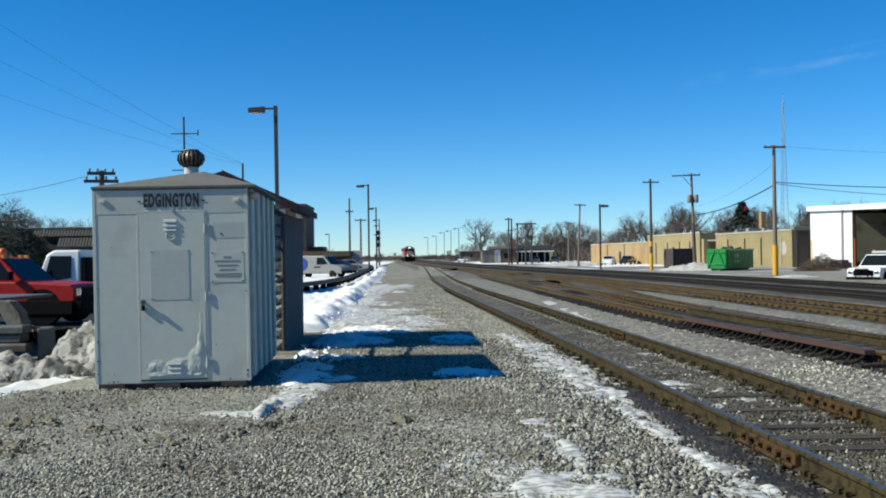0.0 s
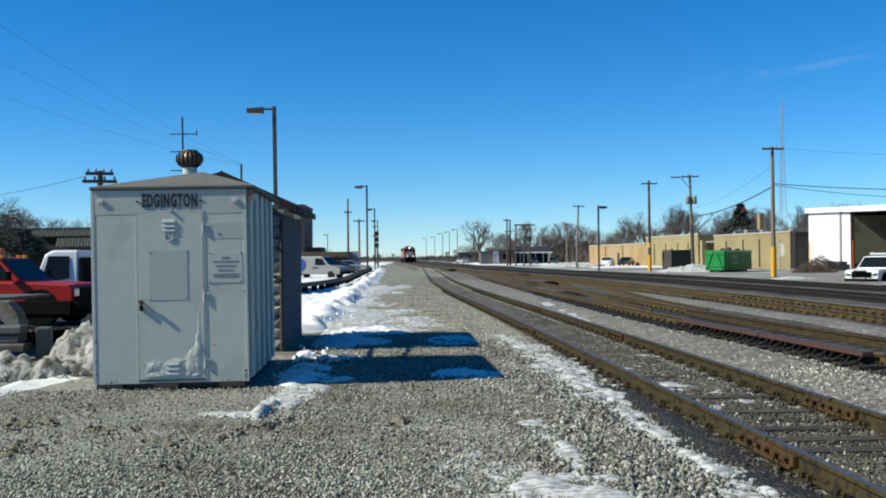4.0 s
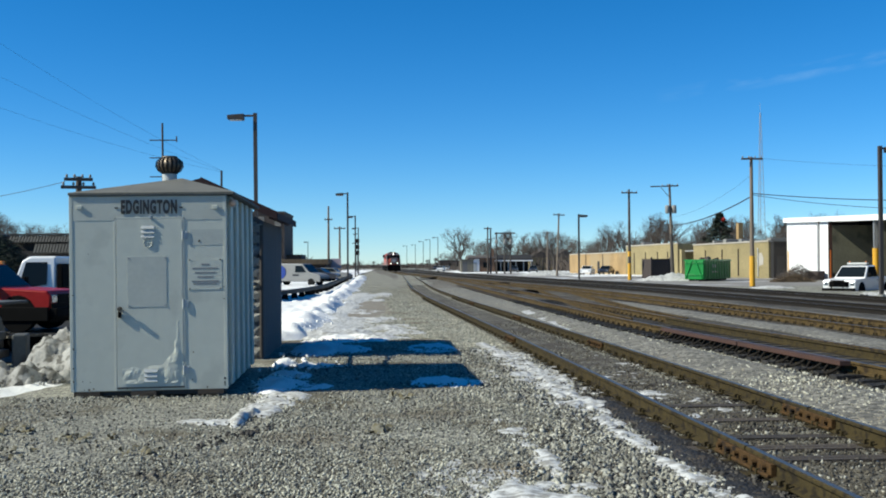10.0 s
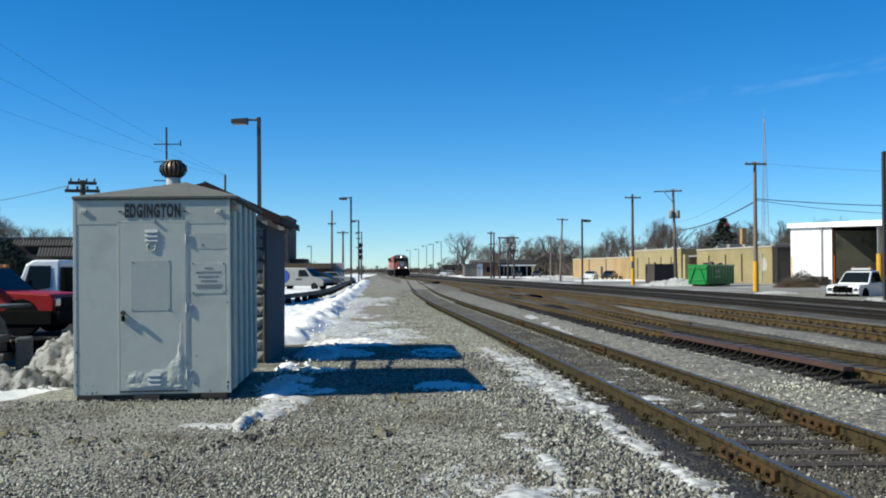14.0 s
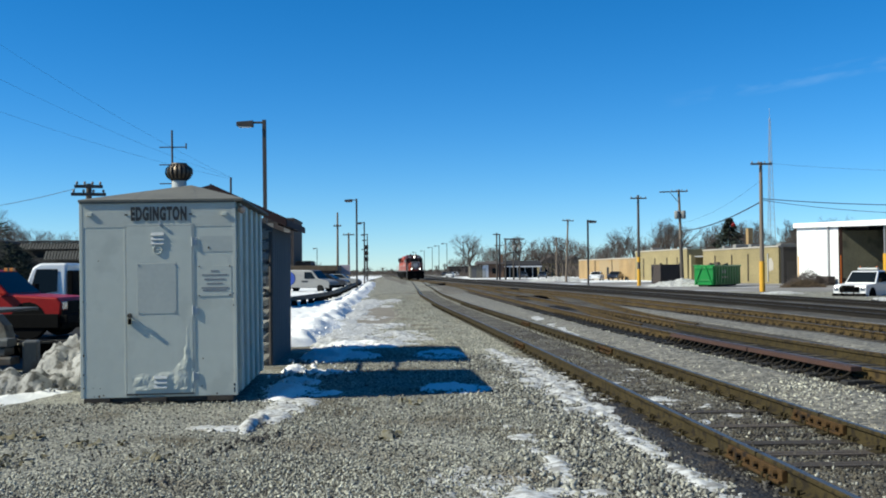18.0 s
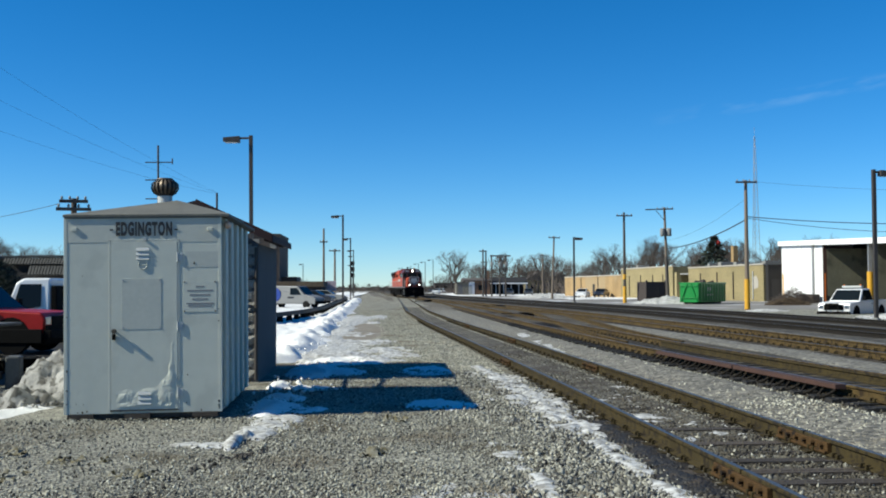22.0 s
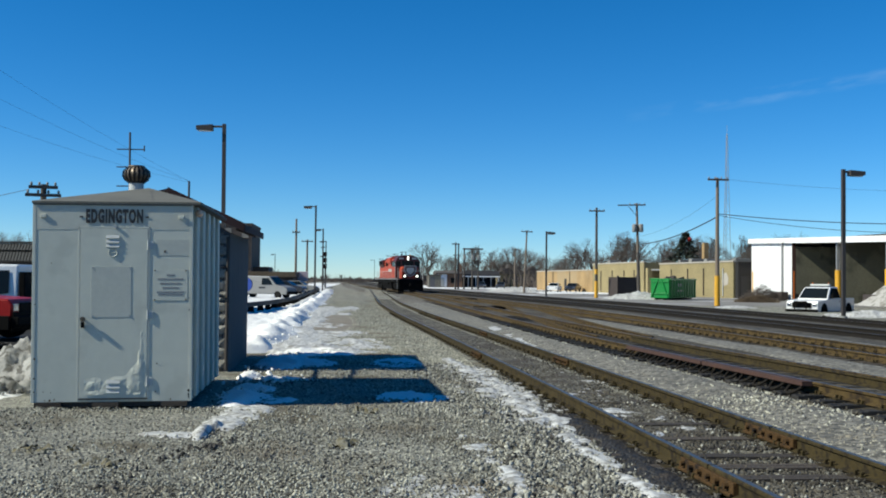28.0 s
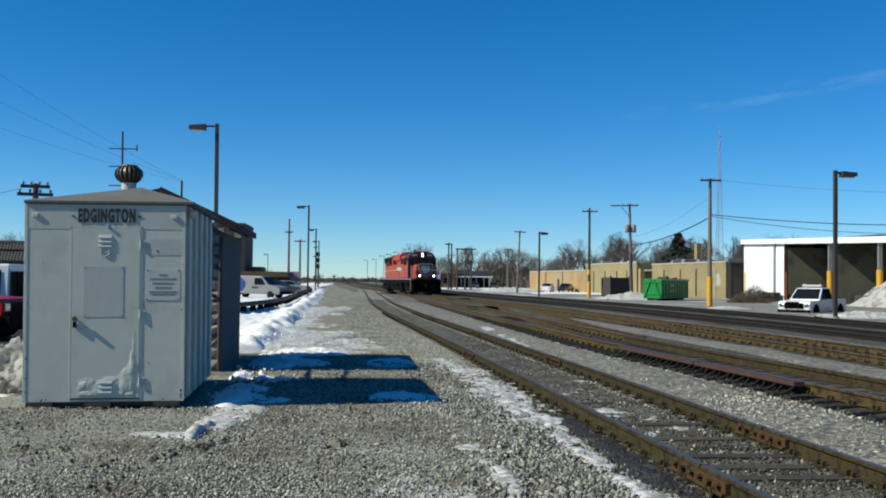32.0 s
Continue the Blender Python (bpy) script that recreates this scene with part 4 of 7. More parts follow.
def wire(a, b, sag, r=0.02, label="thin black overhead wire"):
    g = Geo()
    a, b = Vector(a), Vector(b)
    n = 14
    pts = [a.lerp(b, i / n) - Vector((0, 0, 4 * sag * (i / n) * (1 - i / n))) for i in range(n + 1)]
    side = (b - a).cross(Vector((0, 0, 1))).normalized()
    ring = [(math.cos(2 * math.pi * k / 5) * r, math.sin(2 * math.pi * k / 5) * r) for k in range(5)]
    v = [p + side * c + Vector((0, 0, s)) for p in pts for c, s in ring]
    g.add(v, [(j * 5 + k, j * 5 + (k + 1) % 5, (j + 1) * 5 + (k + 1) % 5, (j + 1) * 5 + k) for j in range(n) for k in range(5)], True)
    return tagged(part("overhead_wire", g, M_WIRE), label, "wire", "overhead wires")


wire((25.8, 71, 6.6), (50, 62, 6.4), 0.7, 0.03)
wire((25.8, 71, 6.5), (50, 66, 6.1), 1.0, 0.02)
wire((25.8, 71, 6.4), (28.0, 99, 5.4), 0.4, 0.045)
wire((25.8, 71, 7.9), (28.0, 99, 6.2), 0.5, 0.008)
wire((26.4, 71, 9.1), (52, 58, 8.2), 0.8, 0.008)
wire((-3.13, 19.3, 3.4), (-6.6, 12, 4.3), 0.15, 0.0015, "thin grey service wire")
wire((-3.13, 19.3, 3.42), (-6.3, 11.4, 4.8), 0.15, 0.0015, "thin grey service wire")
wire((-3.13, 19.3, 3.42), (-6.0, 10.8, 5.3), 0.15, 0.0015, "thin grey service wire")
wire((-13.1, 42, 5.1), (-30, 60, 5.2), 0.4, 0.012)

# railway signal mast
sig = thing("railway_signal", "black three-lamp railway signal on a mast", "railway signal", pose(-6.2, 205, 0))
part("mast", Geo().tube((0, 0, 0), (0, 0, 6.6), 0.09, 0.08, 8), M_DARKMETAL, sig)
for z in (4.2, 5.4, 6.6):
    hd = part("signal_head", Geo().box(-0.35, -0.2, z - 0.45, 0.35, 0.1, z + 0.4), M_BLACK, sig, "", 0.05)
    part("hood", Geo().tube((0, -0.2, z), (0, -0.45, z), 0.14, seg=10), M_BLACK, hd)
part("ladder", Geo().box(-0.3, 0.12, 0.3, -0.24, 0.16, 6.2), M_DARKMETAL, sig)


# ---- buff brick works building ----
ANG = math.degrees(math.atan2(188 - 107.3, 33.7 - 40.8))
works = thing("works_building", "long flat-roofed buff brick works building", "building", pose(40.8, 107.3, 0, 0, 0, ANG))


def works_block(s0, s1, h, mt, depth=22.0, lab=""):
    g = Geo().box(s0, -depth, -0.1, s1, 0, h)
    w = part("wall", g, mt, works, lab)
    c = Geo().box(s0 - 0.05, -0.25, h, s1 + 0.05, 0.08, h + 0.16)
    part("coping", c, M_COPING, works)
    return w


works_block(0, 21.0, 3.95, M_BRICK_Y, lab="sunlit buff brick wall")
works_block(26.5, 48.0, 4.3, M_BRICK_Y, lab="sunlit buff brick wall")
works_block(48.1, 81.0, 3.4, M_BRICK_O, lab="orange-buff brick wall of the lower wing")
part("recess_wall", Geo().box(21.0, -22, -0.1, 26.5, -2.5, 3.9), M_BROWN, works, "dark recessed entry")
part("entry_post", Geo().box(24.6, -0.4, 0, 25.3, 0.2, 3.5), M_BRICK_Y, works)
part("roof", Geo().box(0.3, -21.8, 3.2, 80.7, -0.3, 3.38), M_BLOCKGREY, works)
part("entry_door", Geo().box(22.4, -2.5, 0, 24.0, -2.42, 2.4), M_DARK, works)
rnd = random.Random(11)
for s in (2.4, 7.5, 12.0, 17.0, 30, 34, 39, 44, 60, 70):
    part("drain_pipe", Geo().tube((s, 0.09, 0.2), (s, 0.09, 3.3), 0.06, seg=6), M_BROWN if s != 2.4 else M_WHITE_PLATE, works)
for s, w, z0, z1 in ((62, 1.2, 0.1, 2.1),):
    f = part("window", Geo().box(s, -0.05, z0, s + w, 0.03, z1), M_DARK, works, "dark steel window", 0.01)
    part("sill", Geo().box(s - 0.08, 0.0, z0 - 0.12, s + w + 0.08, 0.12, z0), M_COPING, f)
part("wall_patch", Geo().prism([(1.3, 1.5), (2.4, 1.3), (2.8, 1.9), (2.5, 2.7), (1.7, 2.8), (1.2, 2.2)], 0.02, Matrix.Translation((0, -0.002, 0))), M_COPING, works, "pale repaired patch of brick")
for s, w, h in ((4, 1.0, 0.5), (10, 1.2, 0.35), (11.6, 0.8, 0.6), (16, 0.9, 0.7), (19.6, 0.6, 0.6), (29, 0.9, 0.4), (33, 0.6, 0.5), (40, 1.0, 0.35), (46.5, 0.9, 1.0)):
    part("roof_unit", Geo().box(s, -4, 3.3, s + w, -2.2, 3.95 + h), M_BLOCKGREY, works, "grey rooftop vent unit", 0.03)
part("chimney", Geo().box(17.0, -4.9, 3.3, 17.7, -4.3, 6.7), M_BRICK_O, works, "square brown brick chimney", 0.02)
part("upper_storey", Geo().box(-14, -18, 3.2, 4, -9, 6.6), M_APT, works, "dull red brick upper storey")
side = thing("shed_annex", "low dark timber annex in the shade", "building", pose(41.0, 106.3, 0))
part("wall", Geo().box(-0.05, 0, -0.1, 1.45, 0.8, 3.8), M_ANNEX, side)
part("door", Geo().box(0.3, -0.06, 0, 1.2, 0.0, 2.4), M_DARK, side)
part("roof", Geo().box(-0.1, -0.1, 3.8, 1.5, 0.9, 3.95), M_ANNEX, side)

# brown board screen beside the works
screen = thing("board_screen", "dark brown board screen round a bin store", "fence", pose(29.25, 104.5, 0, 0, 0, 12))
for i in range(8):
    part("board", Geo().box(-2.0 + i * 0.25, 0, 0, -2.0 + i * 0.25 + 0.235, 0.05, 2.15), M_BROWN, screen)
for i in range(9):
    part("board", Geo().box(-2.04, 0.1 + i * 0.25, 0, -1.99, 0.335 + i * 0.25, 2.15), M_BROWN, screen)
for x in (-2.1, 0.06):
    part("post", Geo().box(x - 0.08, -0.05, 0, x + 0.08, 0.11, 2.3), M_BROWN, screen)


# ---- white salt store with open bays ----
store = thing("salt_store", "white metal salt store with open bays and a flat white fascia", "storage building", pose(42.4, 106, 0, 0, 0, math.degrees(math.atan2(75.8 - 106, 41 - 42.4))))
# local x runs along the front towards the camera, local y into the building
HS = 6.0


def eaves(x):
    """The roof falls gently along the front."""
    return 6.36 - 0.031 * x


part("wall", Geo().box(0, 0, -0.1, 11.3, 0.25, HS), M_WHITEWALL, store, "white sheet-metal front wall")
part("end_wall", Geo().box(-0.25, 0, -0.1, 0, 16, HS), M_WHITEWALL, store)
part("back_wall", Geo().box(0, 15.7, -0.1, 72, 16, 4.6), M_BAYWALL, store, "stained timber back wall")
part("fascia", Geo().prism([(-0.4, eaves(0) - 0.45), (72, eaves(72) - 0.45), (72, eaves(72) + 0.05), (-0.4, eaves(0) + 0.05)], 0.65, Matrix.Translation((0, -0.35, 0))), M_WHITEWALL, store, "white roof fascia", 0.02)
part("roof", Geo().prism([(-0.3, eaves(0) - 0.15), (72, eaves(72) - 0.15), (72, eaves(72)), (-0.3, eaves(0))], 16.0, Matrix.Translation((0, 0.3, 0))), M_WHITEWALL, store)
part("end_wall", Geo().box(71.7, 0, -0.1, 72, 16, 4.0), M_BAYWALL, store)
for x in (1.2, 3.4, 5.6, 7.8, 10.0):
    part("sheet_joint", Geo().box(x, -0.012, 0, x + 0.03, 0.0, HS), M_WHITEWALL, store)
part("downpipe", Geo().tube((8.9, -0.12, 0.1), (8.9, -0.12, HS - 0.3), 0.12, seg=8), M_GALV, store, "grey downpipe")
part("corner_stripe", Geo().box(-0.02, -0.03, 0, 0.25, 0.0, 2.9), M_YELLOW, store, "yellow corner guard")
for k, x in enumerate((11.3, 21.3, 30.4, 39.8, 49.2, 58.6)):
    post = part("bay_post", Geo().box(x - 0.1, -0.05, -0.1, x + 0.1, 0.28, eaves(x) - 0.3), M_GALV if k else M_RUST_RED, store, "" if k else "dark red bay edge", 0.01)
    part("post_guard", Geo().tube((x, 0.1, 0), (x, 0.1, 2.85), 0.25 if k else 0.12, seg=12), M_YELLOW if k else M_ORANGE, post, "yellow pipe guard")
    if k != 2:
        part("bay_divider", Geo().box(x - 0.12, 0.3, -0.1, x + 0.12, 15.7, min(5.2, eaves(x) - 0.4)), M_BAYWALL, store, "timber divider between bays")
for x, w in ((9.4, 3.2), (20.4, 1.8), (29.5, 2.2)):
    part("barrier_block", Geo().box(x - w / 2, -1.0, 0, x + w / 2, -0.3, 0.85), M_BROWN, store, "dark barrier block", 0.04)


def salt_pile(cx, cy, rx, ry, h, seed, lab):
    n = 26
    v, f = [], []
    for j in range(n + 1):
        for i in range(n + 1):
            u, w = -1 + 2 * i / n, -1 + 2 * j / n
            r = math.hypot(u, w)
            z = h * max(0.0, 1 - r) ** 0.85 + 0.25 * lump(u * rx, w * ry, 0.7, seed) * (1 if r < 0.95 else 0)
            v.append((cx + u * rx, cy + w * ry, max(z, -0.02)))
    f = [(j * (n + 1) + i, j * (n + 1) + i + 1, (j + 1) * (n + 1) + i + 1, (j + 1) * (n + 1) + i) for j in range(n) for i in range(n)]
    g = Geo().add(v, f, True)
    ob = part("salt_pile", g, M_SALT)
    ob.matrix_basis = store.matrix_basis.copy()
    return tagged(ob, lab, "salt pile")


salt_pile(31.0, 2.7, 5.6, 4.6, 3.3, 1.0, "tall heap of road salt, greyed for the bay's shade")
salt_pile(37.0, 8.0, 8.0, 8.0, 4.4, 2.0, "tall heap of road salt, greyed for the bay's shade")
salt_pile(17.5, 11.0, 5.0, 4.5, 2.6, 3.0, "low heap of road salt at the back of a bay")

# ---- green roll-off dumpster ----
DX = (34.6 - 28.5, 98.3 - 91.0)
dump = thing("dumpster", "bright green steel roll-off dumpster full of scrap", "dumpster", pose(28.6, 91.0, 0.05, 0, 0, math.degrees(math.atan2(DX[1], DX[0]))))
L, B, HD = 6.4, 1.85, 1.95
part("tub", Geo().box(0, 0, 0.15, L, B, HD), M_GREEN, dump, "", 0.02)
for i in range(10):
    x = 0.35 + i * 0.65
    part("side_rib", Geo().prism([(x - 0.06, 0.2), (x + 0.06, 0.2), (x + 0.06, HD - 0.08), (x - 0.06, HD - 0.08)], 0.09, Matrix.Translation((0, -0.09, 0))), M_GREEN, dump, "", 0.012)
for y in (-0.1, B):
    part("top_rail", Geo().box(-0.05, y, HD - 0.14, L + 0.05, y + 0.1, HD + 0.02), M_GREEN, dump, "", 0.015)
    part("skid", Geo().box(0, 0.4 + (B - 1.0) * (y > 0), 0, L, 0.6 + (B - 1.0) * (y > 0), 0.15), M_BLACK, dump)
gate = part("tailgate", Geo().box(-0.06, 0.03, 0.15, 0.0, B - 0.03, HD), M_GREEN, dump, "", 0.01)
for y0, y1 in ((0.15, 0.75), (B - 0.15, B - 0.75)):
    part("gate_rib", Geo().tube((-0.1, y0, 0.25), (-0.1, y1, HD - 0.1), 0.06, seg=6), M_GREEN, gate, "slanting gate brace")
for z in (0.5, 1.6):
    part("gate_bar", Geo().box(-0.14, 0.05, z, -0.06, B - 0.05, z + 0.1), M_GREEN, gate, "", 0.01)
part("load", Geo().box(0.1, 0.1, HD - 0.3, L - 0.1, B - 0.1, HD - 0.05), M_BROWN, dump)
for x, y, z, s in ((1.3, 0.8, HD - 0.1, 0.4), (2.8, 1.0, HD - 0.05, 0.45), (3.6, 1.2, HD - 0.1, 0.4), (5.0, 1.0, HD - 0.1, 0.4)):
    part("scrap_piece", Geo().box(-s, -s * 0.5, -0.2, s, s * 0.5, s * 0.5), M_BROWN, dump, "brown scrap", 0.03, at=pose(x, y, z, 10, 14, 30 * x))
for k in range(3):
    part("faded_mark", Geo().box(1.6 + k * 0.45, -0.006, 1.2, 1.9 + k * 0.45, 0.0, 1.5), M_WHITE_PLATE, dump, "faded white lettering block")
part("faded_mark", Geo().box(1.6, -0.006, 0.75, 3.3, 0.0, 0.9), M_SHED_PATCH, dump)

# ---- distant buildings ----
apt = thing("apartment_block", "dark brown brick apartment block in the distance", "building", pose(-20.3, 200, 0))
part("wall", Geo().box(-30, 0, 0, 0, 18, 11.9), M_APT, apt)
part("parapet", Geo().box(-30.1, -0.1, 11.9, 0.1, 18.1, 12.3), M_APT, apt)
for r in range(4):
    for c in range(8):
        w = part("window", Geo().box(-1.9 - c * 3.2, -0.06, 1.2 + r * 2.8, -0.7 - c * 3.2, 0.0, 2.9 + r * 2.8), M_CURTAIN, apt, "", 0)
        part("sill", Geo().box(-2.0 - c * 3.2, -0.15, 1.1 + r * 2.8, -0.6 - c * 3.2, 0.0, 1.2 + r * 2.8), M_COPING, w)
part("low_wing", Geo().box(0, 4, 0, 3.0, 14, 3.9), M_DARK, apt, "low dark wing")
lowroof = thing("low_shop_row", "low dark shop row with a tan roof edge", "building", pose(-24, 118, 0))
part("wall", Geo().box(-18, 0, 0, 16.8, 10, 1.8), M_BROWN, lowroof)
part("roof", Geo().box(-18.3, -0.5, 1.8, 17.1, 10.5, 2.4), M_BUSH, lowroof, "tan roof edge")
cottage = thing("trackside_building", "small brown brick trackside house with a white door", "building", pose(20.2, 236, 0))
part("wall", Geo().box(-1.6, 0, 0, 4.5, 8, 3.1), M_APT_LIGHT, cottage, "brown brick wall")
part("white_front", Geo().box(-1.5, -0.06, 0.1, 0.9, 0.0, 3.0), M_WHITEWALL, cottage, "white boarded porch front")
part("door", Geo().box(-0.6, -0.1, 0.1, 0.3, -0.06, 2.2), M_WHITE_PLATE, cottage, "pale door")
part("roof", Geo().prism([(-0.4, 3.1), (8.4, 3.1), (8.4, 3.3), (4.0, 3.9), (-0.4, 3.3)], 6.6, Matrix.Translation((-1.8, 0, 0)), axis="x"), M_POLE_DARK, cottage, "low brown roof")
part("chimney", Geo().box(3.6, 1.0, 3.0, 4.4, 1.8, 5.4), M_APT_LIGHT, cottage, "tall brown chimney")
part("window", Geo().box(1.8, -0.05, 1.0, 3.0, 0.0, 2.2), M_GLASS, cottage)
relay = thing("relay_cabinet", "grey block relay cabinet beside the tracks", "cabinet", pose(17.0, 226, 0))
part("body", Geo().box(-0.9, 0, 0, 1.9, 3, 2.7), M_FENDER, relay, "", 0.03)
part("roof", Geo().box(-1.1, -0.2, 2.7, 2.1, 3.2, 2.9), M_POLE_DARK, relay)
part("door", Geo().box(-0.5, -0.04, 0.1, 0.5, 0.0, 2.2), M_GREYWALL, relay)
port = thing("carport", "long dark-roofed open carport with white posts", "carport", pose(29.0, 238, 0))
part("roof", Geo().prism([(-0.6, 2.7), (7.0, 2.7), (7.0, 2.9), (3.2, 4.0), (-0.6, 2.9)], 9.6, Matrix.Translation((-4.8, 0, 0)), axis="x"), M_DARK, port, "dark shingled roof")
part("fascia", Geo().box(-4.8, -0.66, 2.45, 4.8, -0.6, 2.72), M_WHITEWALL, port, "white eaves board")
part("back_wall", Geo().box(-4.6, 5.8, 0, 4.6, 6.0, 2.7), M_DARK, port)
for k in range(6):
    part("post", Geo().box(-4.6 + k * 1.8, -0.2, 0, -4.4 + k * 1.8, 0.0, 2.7), M_WHITE_PLATE, port, "white post")
for x, y, w in ((44.0, 285, 8.0), (52.5, 300, 7.0)):
    house = thing("distant_house", "pale buff gabled house among the bare trees", "house", pose(x, y, 0), "distant houses")
    part("wall", Geo().box(-w / 2, 0, 0, w / 2, 8, 3.6), M_BRICK_Y, house)
    part("roof", Geo().prism([(-w / 2 - 0.4, 3.6), (w / 2 + 0.4, 3.6), (0, 6.2)], 8.6, Matrix.Translation((0, -0.3, 0))), M_POLE_DARK, house, "brown gabled roof")
    for dx in (-w / 4, w / 4):
        win = part("window", Geo().box(dx - 0.6, -0.05, 1.2, dx + 0.6, 0.0, 2.5), M_GLASS, house)
        part("window_frame", Geo().box(dx - 0.7, -0.03, 1.08, dx + 0.7, 0.01, 1.2), M_WHITE_PLATE, win)
far_row = [(28, 420, 14, 3.5, M_APT), (66, 275, 20, 4.5, M_APT)]
for x, y, w, h, mt in far_row:
    t = thing("far_building", "low flat-roofed building far along the line", "building", pose(x, y, 0), "far buildings")
    part("wall", Geo().box(-w / 2, 0, 0, w / 2, 10, h), mt, t)
    part("roof", Geo().box(-w / 2 - 0.2, -0.2, h, w / 2 + 0.2, 10.2, h + 0.25), M_BLOCKGREY, t)
    for c in range(int(w // 3)):
        part("window", Geo().box(-w / 2 + 0.8 + c * 3, -0.05, 1.0, -w / 2 + 2.2 + c * 3, 0.0, 2.4), M_GLASS, t)
billboard = thing("white_sign", "pale pinkish sign board on a post", "sign", pose(-6.45, 125, -0.9))
part("board", Geo().box(-0.65, -0.06, 2.2, 0.65, 0.06, 3.4), M_PINK, billboard, "", 0.02)
part("post", Geo().box(-0.1, 0.06, 0.6, 0.1, 0.2, 3.2), M_POLE_DARK, billboard)


# ---- thin cloud streak, far off ----
def wisp_material():
    mt = bpy.data.materials.new("thin_cloud")
    mt.use_nodes = True
    nt = mt.node_tree
    n, ln = nt.nodes, nt.links.new
    n.clear()
    out, mix, tr, em = n.new("ShaderNodeOutputMaterial"), n.new("ShaderNodeMixShader"), n.new("ShaderNodeBsdfTransparent"), n.new("ShaderNodeEmission")
    em.inputs[0].default_value, em.inputs[1].default_value = (0.62, 0.8, 1.0, 1), 0.62
    co, mp, ns = n.new("ShaderNodeTexCoord"), n.new("ShaderNodeMapping"), n.new("ShaderNodeTexNoise")
    mp.inputs["Scale"].default_value = (0.006, 1, 0.03)
    ns.inputs["Scale"].default_value, ns.inputs["Detail"].default_value = 1.0, 6.0
    ln(co.outputs["Object"], mp.inputs["Vector"])
    ln(mp.outputs["Vector"], ns.inputs["Vector"])
    sep = n.new("ShaderNodeSeparateXYZ")
    ln(co.outputs["Generated"], sep.inputs[0])
    fade = None
    for axis in (0, 2):
        a, b = n.new("ShaderNodeMath"), n.new("ShaderNodeMath")
        a.operation, b.operation = "SUBTRACT", "MULTIPLY"
        a.inputs[0].default_value = 1.0
        ln(sep.outputs[axis], a.inputs[1])
        ln(a.outputs[0], b.inputs[0])
        ln(sep.outputs[axis], b.inputs[1])
        if fade is None:
            fade = b.outputs[0]
        else:
            m = n.new("ShaderNodeMath")
            m.operation = "MULTIPLY"
            ln(fade, m.inputs[0])
            ln(b.outputs[0], m.inputs[1])
            fade = m.outputs[0]
    rg = n.new("ShaderNodeMapRange")
    rg.inputs["From Min"].default_value, rg.inputs["From Max"].default_value, rg.inputs["To Max"].default_value = 0.46, 0.85, 4.0
    ln(ns.outputs["Fac"], rg.inputs["Value"])
    m = n.new("ShaderNodeMath")
    m.operation, m.use_clamp = "MULTIPLY", True
    ln(fade, m.inputs[0])
    ln(rg.outputs["Result"], m.inputs[1])
    ln(m.outputs[0], mix.inputs[0])
    ln(tr.outputs[0], mix.inputs[1])
    ln(em.outputs[0], mix.inputs[2])
    ln(mix.outputs[0], out.inputs[0])
    return mt


wisp = part("cloud_wisp", Geo().add([(-430, 0, -24), (430, 0, -24), (430, 0, 24), (-430, 0, 24)], [(0, 1, 2, 3)]), wisp_material(), at=pose(1085, 2500, 492, 0, -10.5, 0))
wisp.visible_shadow = False
tagged(wisp, "faint white cloud streak in the blue sky", "cloud", kind="structure")
# ---- vehicles ----
def wheel(parent, x, y, r=0.38, w=0.26, side=1):
    t = part("wheel", Geo().lathe([(r * 0.62, -w / 2), (r * 0.93, -w / 2), (r, -w / 2 + 0.04), (r, w / 2 - 0.04), (r * 0.93, w / 2), (r * 0.62, w / 2)], 20), M_TYRE, parent, "", at=pose(x, y, r, 90))
    part("rim", Geo().lathe([(0.05, -w * 0.3), (r * 0.6, -w * 0.36), (r * 0.62, w * 0.42), (r * 0.5, w * 0.3), (0.08, w * 0.34)], 16), M_CHROME, t)
    return t


def slab(parent, name, outline, half, mt, label="", bevel=0.03, taper=0.0, z_taper=1.0):
    """A body panel: a side outline in (x, z), drawn across y from -half to half, narrowed above z_taper."""
    n = len(outline)
    v = []
    for s in (-1, 1):
        for x, z in outline:
            v.append((x, s * (half - taper * max(0.0, z - z_taper)), z))
    f = [tuple(range(n)), tuple(reversed(range(n, 2 * n)))] + [(i, (i + 1) % n, n + (i + 1) % n, n + i) for i in range(n)]
    return part(name, Geo().add(v, f), mt, parent, label, bevel)


def pane(parent, name, pts, label=""):
    g = Geo().add(pts, [(0, 1, 2, 3)])
    return part(name, g, M_GLASS, parent, label)


